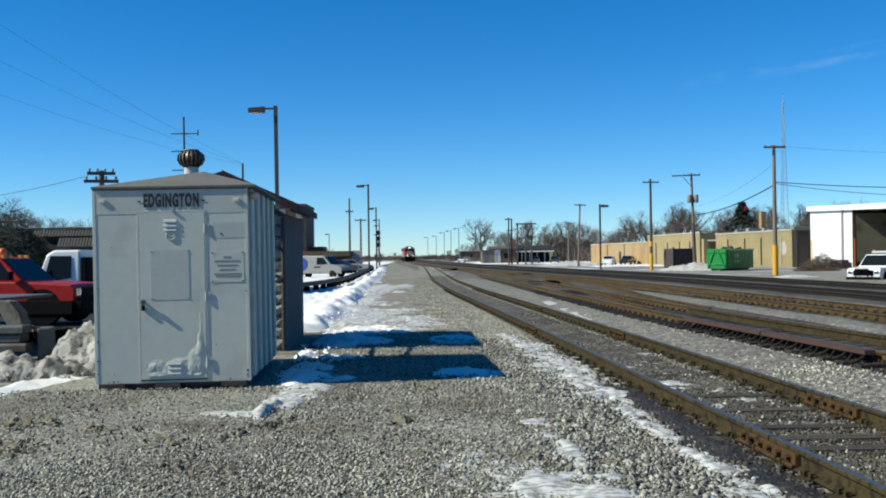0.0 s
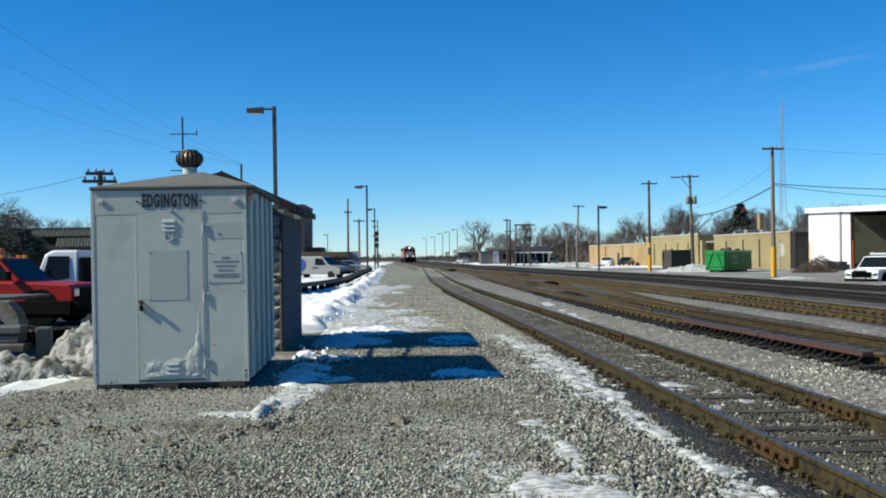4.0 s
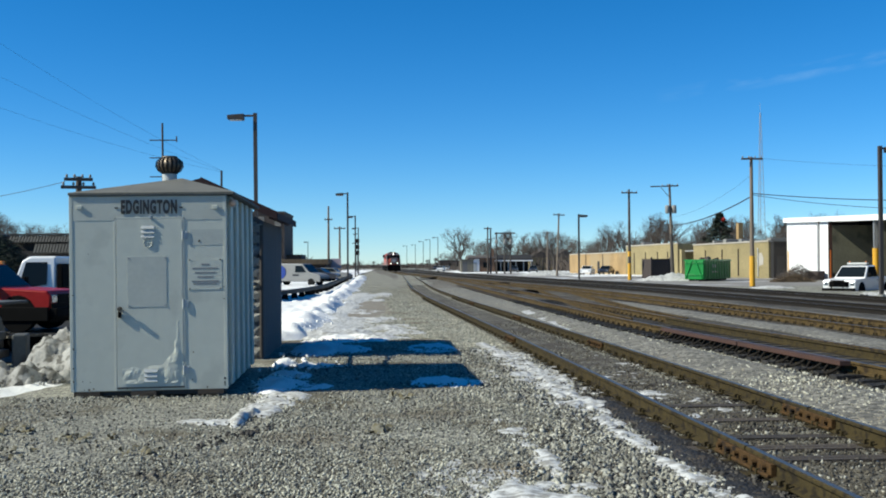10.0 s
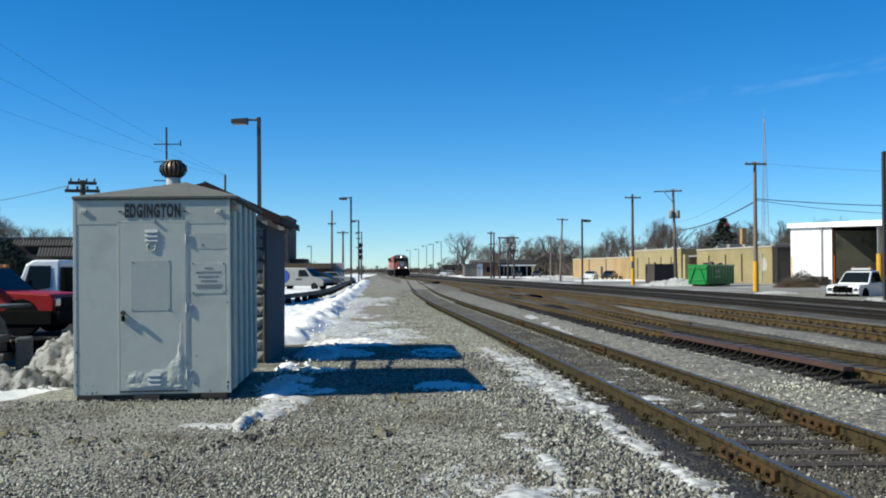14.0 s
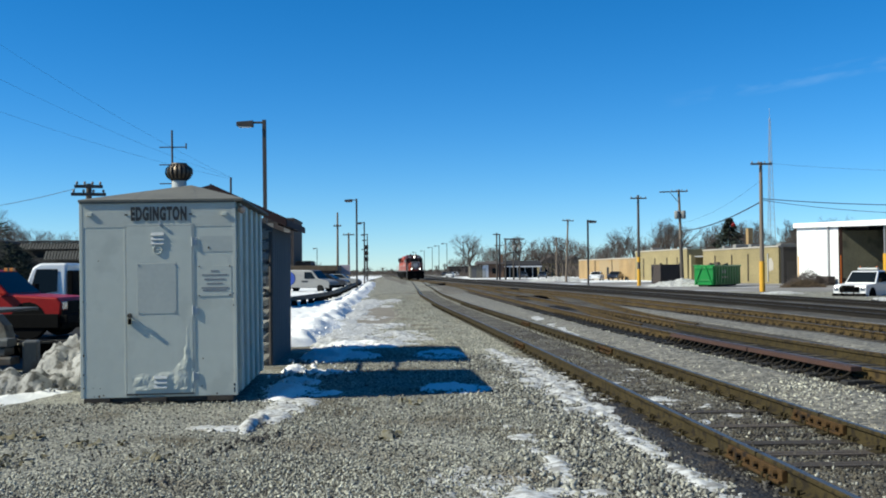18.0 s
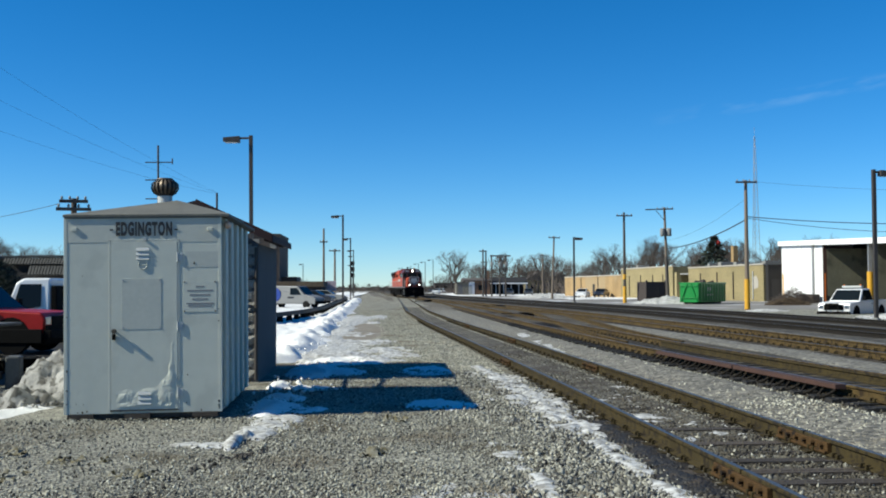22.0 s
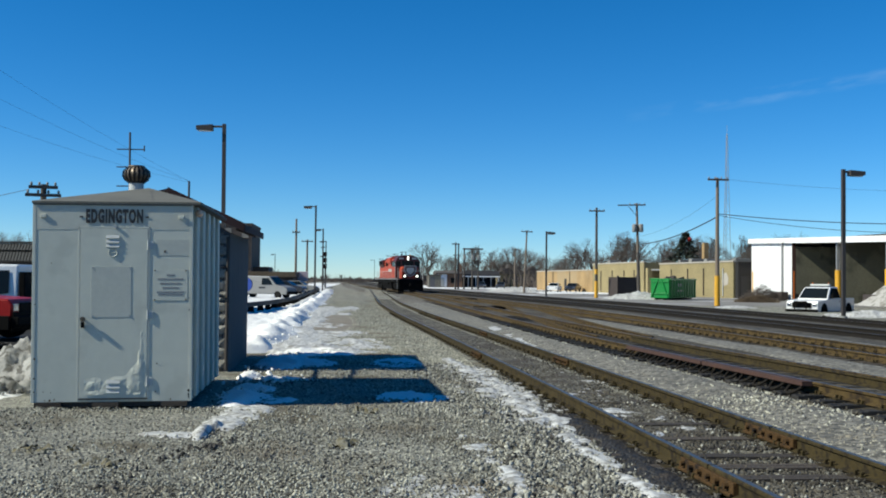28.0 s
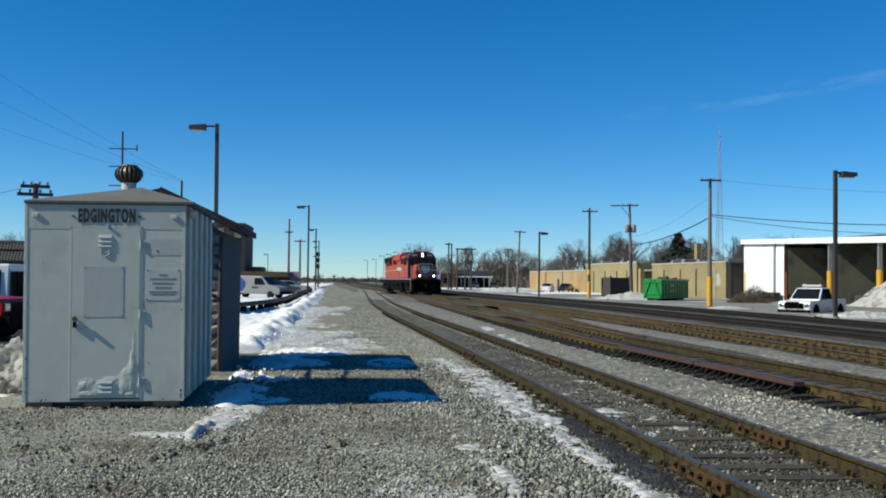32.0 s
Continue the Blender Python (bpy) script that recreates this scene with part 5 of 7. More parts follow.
def pickup(name, label, m, paint, plow=False, beacon=None, bed=True):
    """A pickup that points along +x; its origin lies on the ground at mid-length."""
    t = thing(name, label, "truck", m)
    slab(t, "body", [(2.75, 0.55), (2.78, 0.95), (2.65, 1.12), (1.25, 1.2), (-0.75, 1.22), (-0.75, 0.5), (2.4, 0.5)], 0.98, paint, "", 0.05)
    slab(t, "cab", [(1.3, 1.18), (0.55, 1.86), (-0.55, 1.9), (-0.75, 1.2)], 0.95, paint, "", 0.05, 0.22, 1.2)
    if bed:
        slab(t, "truck_bed", [(-0.8, 0.55), (-0.8, 1.25), (-2.75, 1.25), (-2.75, 0.55)], 0.98, paint, "", 0.04)
        part("bed_floor", Geo().box(-2.65, -0.85, 1.2, -0.9, 0.85, 1.256), M_BLACK, t)
    pane(t, "windshield", [(1.235, -0.86, 1.245), (1.235, 0.86, 1.245), (0.62, 0.74, 1.815), (0.62, -0.74, 1.815)], "dark windshield")
    for s in (-1, 1):
        pane(t, "side_window", [(1.0, s * 0.952, 1.27), (-0.6, s * 0.952, 1.27), (-0.48, s * 0.825, 1.82), (0.5, s * 0.825, 1.82)])
        part("headlight", Geo().box(2.745, s * 0.78 - 0.14, 0.8, 2.79, s * 0.78 + 0.14, 1.0), M_CHROME, t, "", 0.01)
        part("mirror", Geo().box(0.95, s * 1.0, 1.25, 1.05, s * 1.2, 1.48), M_BLACK, t, "", 0.02)
        part("wheel_arch", Geo().tube((1.85, s * 0.75, 0.5), (1.85, s * 0.99, 0.5), 0.5, seg=18), M_BLACK, t)
        part("wheel_arch", Geo().tube((-1.85, s * 0.75, 0.5), (-1.85, s * 0.99, 0.5), 0.5, seg=18), M_BLACK, t)
        part("door_line", Geo().box(-0.62, s * 0.98 - 0.004, 0.6, -0.6, s * 0.98 + 0.004, 1.2), M_SEAM, t)
        part("door_handle", Geo().box(-0.5, s * 0.98 - 0.02, 1.05, -0.3, s * 0.98 + 0.02, 1.09), M_BLACK, t)
    part("grille", Geo().box(2.75, -0.6, 0.72, 2.8, 0.6, 1.02), M_BLACK, t, "dark grille", 0.01)
    part("bumper", Geo().box(2.7, -0.97, 0.42, 2.95, 0.97, 0.66), M_CHROME if bed and not plow else M_BLACK, t, "", 0.03)
    for x in (1.85, -1.85):
        for s in (-1, 1):
            wheel(t, x, s * 0.85)
    if plow:
        for s in (-0.35, 0.35):
            part("plow_mount", Geo().tube((3.0, s, 0.45), (3.0, s, 1.1), 0.035, seg=8), M_BLACK, t, "black plough mount")
        part("plow_mount", Geo().box(2.95, -0.4, 1.02, 3.03, 0.4, 1.1), M_BLACK, t)
        part("light_bar", Geo().box(-0.1, -0.6, 1.94, 0.2, 0.6, 2.05), M_WHITE_PLATE, t, "roof light bar", 0.02)
        for s in (-0.5, 0.5):
            part("beacon", Geo().lathe([(0.04, 0), (0.045, 0.06), (0.03, 0.08)], 10, pose(0.05, s, 2.05)), M_ORANGE, t)
    if beacon:
        for s in (-0.62, -0.31, 0.31, 0.62):
            part("roof_lamp", Geo().box(0.5, s - 0.07, 1.83, 0.6, s + 0.07, 1.93), M_AMBER, t, "amber roof lamp", 0.01)
        part("beacon", Geo().lathe([(0.12, 0), (0.13, 0.12), (0.1, 0.24), (0.04, 0.26)], 12, pose(0.36, -0.35, 1.86)), M_ORANGE, t, "orange rotating beacon")
    return t


lot_truck = pickup("pickup_truck", "white pickup truck with roof light bar and plough mount", pose(28.6, 60.6, -0.58, 0, 0, 222), M_WHITE, plow=True)
lot_truck.scale = (1.0, 1.0, 1.08)
red = pickup("tow_truck", "red tow truck with an orange beacon", pose(-10.8, 27.0, 0.0, 0, 0, -8), M_RED, beacon=True, bed=False)
red.scale = (0.93, 0.93, 0.93)
part("grille_guard", Geo().box(2.78, -0.97, 0.35, 2.83, 0.97, 0.78), M_BLACK, red, "black front end", 0.02)
# black strips paint the shaded dark over the truck's lower sides
for s in (-1, 1):
    part("lower_cladding", Geo().box(-0.8, s * 1.0 - 0.03, 0.3, 2.72, s * 1.0 + 0.03, 0.68), M_BLACK, red, "lower body side blackened for shade", 0.02)
part("crane_bed", Geo().box(-3.4, -0.95, 0.75, -0.85, 0.95, 1.1), M_BLACK, red, "black tow bed", 0.03)
part("side_step", Geo().box(-0.7, -1.05, 0.35, 1.3, -0.85, 0.5), M_BLACK, red)
part("chassis", Geo().box(-3.2, -0.7, 0.25, 2.6, 0.7, 0.6), M_BLACK, red)

# white cab-over truck behind the red one
wt = thing("box_truck", "white cab-over truck with dark windows", "truck", pose(-10.62, 33.0, -0.15, 0, 0, 178))
wt.scale = (0.92, 0.92, 0.92)
slab(wt, "cab", [(1.05, 0.55), (1.1, 1.15), (0.75, 2.15), (0.5, 2.3), (-0.4, 2.3), (-0.4, 0.55)], 1.05, M_WHITE, "", 0.07, 0.1, 1.3)
pane(wt, "windshield", [(1.085, -0.92, 1.25), (1.085, 0.92, 1.25), (0.8, 0.85, 2.05), (0.8, -0.85, 2.05)])
for s in (-1, 1):
    pane(wt, "side_window", [(0.84, s * 1.056, 1.2), (-0.12, s * 1.056, 1.35), (-0.12, s * 0.985, 2.1), (0.6, s * 0.985, 2.1)], "dark side window")
    part("mirror", Geo().box(0.95, s * 1.12, 1.3, 1.05, s * 1.34, 1.8), M_BLACK, wt, "", 0.02)
    part("door_mark", Geo().box(0.0, s * 1.053 - 0.004, 1.05, 0.5, s * 1.053 + 0.004, 1.15), M_GREY_BAR, wt)
    wheel(wt, 0.3, s * 0.9, 0.42)
    wheel(wt, -3.0, s * 0.9, 0.42)
part("air_intake", Geo().box(-0.62, -0.98, 0.9, -0.43, 0.98, 2.05), M_BLACK, wt, "black intake behind the cab", 0.03)
part("flat_bed", Geo().box(-4.8, -1.1, 0.7, -0.7, 1.1, 1.0), M_BLACK, wt)

# low trailer and rails in front of the red truck
trailer = thing("flatbed_trailer", "weathered grey steel flatbed trailer", "trailer", pose(-8.0, 18.9, 0.0, 0, 0, -6))
part("deck", Geo().box(-5.0, -1.0, 0.94, 1.05, 1.0, 1.0), M_PIPE, trailer, "dull grey deck", 0.02)
part("side_rail", Geo().box(-5.0, -1.06, 0.62, 0.95, -1.0, 0.94), M_BLACK, trailer, "", 0.01)
part("fender", Geo().prism([(1.05, 0.96), (1.25, 0.94), (1.42, 0.75), (1.5, 0.46), (1.36, 0.4), (1.2, 0.55), (1.05, 0.8)], 0.3, Matrix.Translation((0, -1.1, 0))), M_FENDER, trailer, "bent grey fender", 0.01)
for i in range(5):
    part("stake_pocket", Geo().box(-4.6 + i * 1.1, -1.1, 0.66, -4.45 + i * 1.1, -1.06, 0.9), M_BLACK, trailer)
for x in (-1.2, -2.1):
    for s in (-0.8, 0.8):
        wheel(trailer, x, s, 0.36)
log = thing("steel_beams", "stack of long dull grey steel beams on blocks", "beam", pose(-8.1, 17.4, -0.05, 0, 0, -2))
for k, (dy, x1) in enumerate(((-0.02, 1.72), (0.03, 1.6), (0.0, 1.66))):
    part("beam", Geo().prism([(dy - 0.2, 0.17 + k * 0.15), (dy + 0.2, 0.17 + k * 0.15), (dy + 0.2, 0.3 + k * 0.15), (dy - 0.17, 0.31 + k * 0.15), (dy - 0.2, 0.28 + k * 0.15)], x1 + 5.0, Matrix.Translation((-5.0, 0, 0)), axis="x"), M_PIPE, log, "", 0.015)
for x in (-3.5, 0.6):
    part("block", Geo().box(x - 0.15, -0.4, -0.05, x + 0.15, 0.4, 0.16), M_TIE, log)
crate = thing("concrete_block", "grey concrete block at the trailer's end", "block", pose(-6.2, 17.6, -0.05, 0, 0, 12))
part("body", Geo().box(-0.14, -0.2, 0, 0.1, 0.2, 0.55), M_PIPE, crate, "", 0.03)

# near-black ground sheet: paints the shadow of trailer and trucks on the yard
sheet("pavement_2", list(np.arange(-22, -5.0, 0.5)), list(np.arange(17.9, 45.0, 0.6)), lambda x, y: -0.012 + 0.012 * lump(x, y, 0.5, 8) if x < -5.3 + 0.4 * lump(0, y, 0.6, 2) - max(0.0, 20.5 - y) * 0.2 else None, M_TRUCK_SHADE, "black sheet painting the shade under the parked trucks", "pavement")
# added black bins, standing in for dark clutter and shade beside the trailer
for k, (x, y, h) in enumerate(((-9.4, 19.6, 0.5), (-8.6, 20.1, 0.42), (-7.9, 20.3, 0.36), (-7.3, 20.6, 0.3))):
    bin_k = thing("scrap_bin", "added black bin filling the shaded dark by the trailer", "bin", pose(x, y, 0.0, 0, 0, 17 * k), "parts bins")
    part("bin_body", Geo().prism([(-0.34, 0.0), (0.34, 0.0), (0.4, h), (-0.4, h)], 0.5, Matrix.Translation((0, -0.25, 0))), M_BLACK, bin_k, "", 0.02)
    part("bin_rim", Geo().box(-0.43, -0.28, h - 0.05, 0.43, 0.28, h - 0.01), M_FENDER, bin_k)
# dark building with a slatted roof edge behind the trucks
gar = thing("garage_building", "dark garage with a slatted mansard roof", "building", pose(-14.0, 46.0, -0.75))
part("wall", Geo().box(-24, 0, -0.1, 6.4, 9, 3.1), M_DARK, gar)
part("roof_deck", Geo().box(-24.2, 0.35, 3.1, 6.6, 9.2, 3.75), M_DARK, gar)
for i in range(70):
    part("roof_slat", Geo().prism([(-0.02, 3.46), (-0.08, 3.5), (0.28, 3.82), (0.34, 3.76)], 0.085, pose(-2.8 + i * 0.132, 0, 0), axis="x"), M_AWNING, gar)
for i in range(61):
    part("roof_slat", Geo().prism([(-0.34, 2.98), (-0.4, 3.03), (-0.1, 3.41), (-0.04, 3.36)], 0.085, pose(-1.6 + i * 0.132, 0, 0), axis="x"), M_AWNING, gar)
part("ridge_rail", Geo().box(-2.9, 0.2, 3.8, 6.8, 0.36, 3.88), M_AWNING, gar)
part("dark_gable", Geo().prism([(-24, 3.0), (-3.0, 3.0), (-3.2, 3.85), (-4.5, 4.02), (-24, 4.1)], 3.0, Matrix.Translation((0, -0.6, 0))), M_DARK, gar)

# van and cars in the left-hand lot
van = thing("van", "white delivery van with a round blue emblem", "van", pose(-7.35, 84.5, 0, 0, 0, -22))
van.scale = (0.92, 0.92, 0.92)
slab(van, "body", [(2.5, 0.35), (2.55, 0.85), (2.3, 1.0), (1.45, 1.2), (0.75, 1.95), (-2.6, 2.0), (-2.65, 0.4)], 0.95, M_VAN, "", 0.07, 0.1, 1.2)
pane(van, "windshield", [(1.47, -0.84, 1.24), (1.47, 0.84, 1.24), (0.83, 0.78, 1.9), (0.83, -0.78, 1.9)])
for s in (-1, 1):
    pane(van, "side_window", [(1.15, s * 0.957, 1.2), (0.05, s * 0.957, 1.2), (0.05, s * 0.905, 1.78), (0.72, s * 0.905, 1.78)])
    part("emblem", Geo().tube((-1.5, s * 0.9, 1.2), (-1.5, s * 0.965, 1.2), 0.62, seg=24), M_BLUE, van, "round blue emblem")
    part("side_mark", Geo().box(-0.2, s * 0.955 - 0.006, 0.88, 0.4, s * 0.955 + 0.006, 1.02), M_CARDARK, van)
    wheel(van, 1.6, s * 0.82, 0.34)
    wheel(van, -1.7, s * 0.82, 0.34)
part("bumper", Geo().box(2.48, -0.93, 0.35, 2.68, 0.93, 0.62), M_BLACK, van, "", 0.03)


def sedan(m, paint, label):
    t = thing("car", label, "car", m, "parked cars")
    slab(t, "body", [(2.2, 0.3), (2.25, 0.65), (2.0, 0.8), (1.0, 0.92), (-1.6, 0.95), (-2.2, 0.9), (-2.25, 0.35)], 0.88, paint, "", 0.06)
    slab(t, "cabin", [(1.1, 0.9), (0.4, 1.38), (-0.9, 1.4), (-1.7, 0.92)], 0.8, paint, "", 0.05, 0.3, 0.9)
    pane(t, "windshield", [(1.07, -0.72, 0.95), (1.07, 0.72, 0.95), (0.45, 0.6, 1.36), (0.45, -0.6, 1.36)])
    for s in (-1, 1):
        pane(t, "side_window", [(0.9, s * 0.8, 0.96), (-1.4, s * 0.8, 0.96), (-0.85, s * 0.672, 1.34), (0.36, s * 0.672, 1.34)])
        part("headlight", Geo().box(2.18, s * 0.65 - 0.15, 0.58, 2.26, s * 0.65 + 0.15, 0.7), M_CHROME, t)
        wheel(t, 1.35, s * 0.76, 0.31, 0.2)
        wheel(t, -1.35, s * 0.76, 0.31, 0.2)
    return t


sedan(pose(-7.4, 108, 0, 0, 0, -15), M_CARDARK, "dark parked car in the snowy lot")
sedan(pose(-9.6, 111, 0, 0, 0, -15), M_CARDARK, "dark parked car in the snowy lot")
sedan(pose(-6.6, 116, 0, 0, 0, -10), M_BLOCKGREY, "grey parked car in the snowy lot")
sedan(pose(-13.0, 116, 0, 0, 0, -15), M_CARDARK, "dark parked car in the snowy lot")
sedan(pose(-12.0, 100, 0, 0, 0, -12), M_RED, "dark red parked car in the snowy lot")
sedan(pose(30.4, 154.5, 0, 0, 0, 250), M_WHITE, "black and white parked car by the brick wall")
sedan(pose(34.2, 158.5, 0, 0, 0, 245), M_CARDARK, "dark parked car by the brick wall")
for x, y, c in ((9.5, 262, M_WHITE), (13.0, 300, M_WHITE), (26, 210, M_CARDARK), (22.5, 214, M_CARDARK), (11.5, 330, M_CARDARK)):
    sedan(pose(x + 4, y, 0, 0, 0, 260), c, "parked car far along the tracks")

# ---- guard rail fence along the left-hand lot ----
FENCE = curve_of([(-60, -10), (40, -6.0), (45, -5.2), (50, -4.5), (56, -4.12), (63, -3.9), (90, -4.2), (127, -4.6), (700, -6)], 8)
fence = thing("guard_rail_fence", "steel guard rail, coloured dark for shade, on posts in the snow", "fence")
ys = np.arange(36.0, 128.0, 2.0)
for k, y in enumerate(ys):
    part("post", Geo().prism([(FENCE(y) - 0.16, 0), (FENCE(y) + 0.16, 0), (FENCE(y) + 0.1, 0.5), (FENCE(y) - 0.1, 0.5)], 0.2, Matrix.Translation((0, y - 0.1, 0))), M_BLACK, fence)
    if k + 1 < len(ys):
        a, b = Vector((FENCE(y), y, 0)), Vector((FENCE(ys[k + 1]), ys[k + 1], 0))
        g = Geo()
        for z0, z1 in ((0.62, 0.9),):
            v = []
            for p in (a, b):
                for dx, z in ((0.12, 0.3), (0.19, 0.32), (0.19, 0.37), (0.15, 0.4), (0.19, 0.43), (0.19, 0.49), (0.12, 0.52)):
                    v.append((p.x + dx, p.y, z))
            g.add(v, [(i, i + 1, 8 + i, 7 + i) for i in range(6)], True)
        part("rail_section", g, M_STEELRAIL, fence)

# ---- bare winter trees ----
def grow(g, rnd, p, d, length, r, depth, seg, droop=0.0):
    q = p + d * length
    g.tube(p, q, r, r * 0.66, seg=seg, caps=False, slot=0 if depth > 2 else 1)
    if depth == 0:
        return
    for _ in range(rnd.choice((2, 3, 3)) if depth > 1 else 3):
        ax = Vector((rnd.uniform(-1, 1), rnd.uniform(-1, 1), rnd.uniform(-0.3, 0.6))).normalized()
        nd = (d * rnd.uniform(0.65, 1.0) + ax * rnd.uniform(0.45, 0.85) + Vector((0, 0, 0.12))).normalized()
        grow(g, rnd, p + d * length * rnd.uniform(0.55, 1.0), nd, length * rnd.uniform(0.62, 0.84), r * 0.6, depth - 1, 3 if depth < 4 else seg)


def tree_parts(t, seed, h, depth=6):
    rnd = random.Random(seed)
    part("trunk", Geo().tube((0, 0, -0.1), (0, 0, h * 0.26), h * 0.03, h * 0.022, 8), M_TREE, t)
    g = Geo()
    for k in range(3):
        a = 2.1 * k + rnd.random()
        d = Vector((0.5 * math.cos(a), 0.5 * math.sin(a), 1)).normalized()
        grow(g, rnd, Vector((0, 0, h * 0.24)), d, h * 0.22, h * 0.014, depth, 5)
    part("crown", g.mesh("crown", [M_TREE, M_TWIG]), None, t, "bare branching crown")


TREE_KINDS = []
for k in range(4):
    t = thing("tree", "bare grey-brown winter tree", "tree", pose(0, 0, 0), "bare trees")
    tree_parts(t, 40 + k, 10.0)
    TREE_KINDS.append(t)


def tree_at(x, y, s, k):
    t = copy_thing(TREE_KINDS[k % 4], pose(x, y, 0, 0, 0, (37 * k) % 360))
    t.scale = (s, s, s)
    return t


rnd = random.Random(3)
spots = [(18.5, 262, 1.35), (46, 165, 1.15), (52, 150, 1.1), (61, 190, 1.25), (50.5, 143, 0.85), (45, 205, 1.2), (34, 215, 1.1), (30, 250, 1.2), (27, 268, 1.0), (38, 232, 1.1),
         (58, 170, 0.95), (70, 180, 1.2), (22, 330, 1.2), (42, 300, 1.3), (60, 260, 1.3), (77, 215, 1.3), (-21, 262, 0.5), (-24, 270, 0.55),
         (-38, 96, 0.8), (-46, 99, 0.85), (-33, 104, 0.7), (-30, 92, 0.62), (-36, 100, 0.75), (-41, 108, 0.85), (-55, 105, 0.9), (-23, 57, 0.6), (-31, 112, 0.8), (-7, 500, 0.45), (-14, 520, 0.5), (19, 300, 0.6), (21, 320, 0.75), (24, 345, 0.85), (20.5, 350, 0.6), (22, 400, 0.8), (19.5, 410, 0.6), (17, 430, 0.5), (-19, 215, 0.35), (-22, 226, 0.42), (-16, 240, 0.3), (-25, 240, 0.5), (-12.5, 250, 0.3)]
for k, (x, y, s) in enumerate(spots):
    tree_at(x, y, s, k)
for k in range(26):
    y = rnd.uniform(150, 245)
    tree_at(42 + (y - 150) * 0.12 + rnd.uniform(0, 46), y, rnd.uniform(0.85, 1.25), k + 3)
for k, t in enumerate(TREE_KINDS):
    t.matrix_basis = pose((24, 36, 48, 55)[k], (285, 255, 225, 210)[k], 0)

# far belt of bare woods
g = Geo()
rnd = random.Random(8)
for i in range(260):
    y = rnd.uniform(235, 480)
    x = y * rnd.uniform(0.085, 0.44)
    h = rnd.uniform(7, 11.5)
    if i % 7 == 0:
        x, h = -y * rnd.uniform(0.09, 0.5), rnd.uniform(4, 6.5)
    base = Vector((x, y, 0))
    g.tube(base, base + Vector((0, 0, h * 0.3)), 0.22, 0.16, 4, caps=False)
    for k in range(3):
        a = rnd.uniform(0, 6.3)
        grow(g, rnd, base + Vector((0, 0, h * 0.25)), Vector((0.5 * math.cos(a), 0.5 * math.sin(a), 1)).normalized(), h * 0.25, 0.1, 4, 3)
woods = part("woods", g.mesh("woods", [M_TREE, M_TWIG]), None)
g = Geo()
for i in range(120):
    y = rnd.uniform(480, 760)
    x = y * rnd.uniform(-0.16, 0.05)
    h = rnd.uniform(2.5, 5)
    base = Vector((x, y, 0))
    for k in range(3):
        a = rnd.uniform(0, 6.3)
        grow(g, rnd, base + Vector((0, 0, h * 0.12)), Vector((0.6 * math.cos(a), 0.6 * math.sin(a), 1)).normalized(), h * 0.28, 0.25, 3, 3)
tagged(part("woods", g.mesh("woods", [M_TREE, M_TWIG]), None), "hazy line of bare trees at the track's end", "woods", kind="stuff")
tagged(woods, "far belt of bare brown winter woods", "woods", kind="stuff")

g = Geo()
rnd = random.Random(14)
for i in range(17000):
    y = rnd.uniform(200, 520) if i % 5 else rnd.uniform(190, 260)
    x = y * (rnd.uniform(-0.3, 0.4) if i % 5 else rnd.uniform(0.13, 0.4))
    if y < 262 and (x < 40 or y < 205):
        continue
    if abs(x - MAIN(y)) < 13 + (8 if x > MAIN(y) else 0):
        continue
    low = 1.0 if x > 0.085 * y else 0.4
    c = Vector((x, y, rnd.uniform(-0.2, 2.0) * low))
    d = Vector((rnd.uniform(-1, 1), rnd.uniform(-1, 1), rnd.uniform(0.3, 1.6) * low)) * rnd.uniform(1.0, 2.2)
    g.tube(c, c + d, 0.12, 0.04, 3, caps=False)
tagged(part("undergrowth", g, M_TWIG), "brown leafless undergrowth below the far woods", "undergrowth", kind="stuff")
g = Geo()
for i in range(5000):
    y = rnd.uniform(560, 700)
    x = y * rnd.uniform(-0.16, 0.12)
    c = Vector((x, y, rnd.uniform(-0.2, 1.4)))
    d = Vector((rnd.uniform(-1, 1), rnd.uniform(-1, 1), rnd.uniform(0.1, 0.6))) * rnd.uniform(1.5, 3.0)
    g.tube(c, c + d, 0.25, 0.08, 3, caps=False)
tagged(part("undergrowth", g, M_TWIG), "hazy brown thicket where the line vanishes", "undergrowth", kind="stuff")

# dark evergreen behind the works
ev = thing("evergreen_tree", "dark ragged evergreen with a red tip", "tree", pose(42.97, 130, 0))
part("trunk", Geo().tube((0, 0, 0), (0, 0, 7.9), 0.2, 0.05, 8), M_TREE, ev)
g = Geo()
rnd = random.Random(21)
for i in range(2200):
    z = 2.0 + 6.2 * rnd.random()
    rr = min(2.5, (8.3 - z) * 0.66) * rnd.uniform(0.25, 1.0) * (0.88 + 0.18 * math.sin(z * 5.3 + 1))
    a = rnd.uniform(0, 6.283)
    c = Vector((rr * math.cos(a), rr * math.sin(a), z))
    d = Vector((math.cos(a), math.sin(a), rnd.uniform(-0.5, 0.25))) * rnd.uniform(0.3, 0.6)
    u = Vector((-math.sin(a), math.cos(a), rnd.uniform(-0.6, 0.6))) * 0.16
    g.add([c - u, c + u, c + d], [(0, 1, 2)])
part("crown", g, M_EVERGREEN, ev, "dark needle boughs")
part("red_ribbon", Geo().lathe([(0.05, -0.3), (0.28, -0.12), (0.3, 0.1), (0.06, 0.32)], 8, pose(0.35, -0.6, 7.3)), M_RED, ev, "red ribbon near the tip")

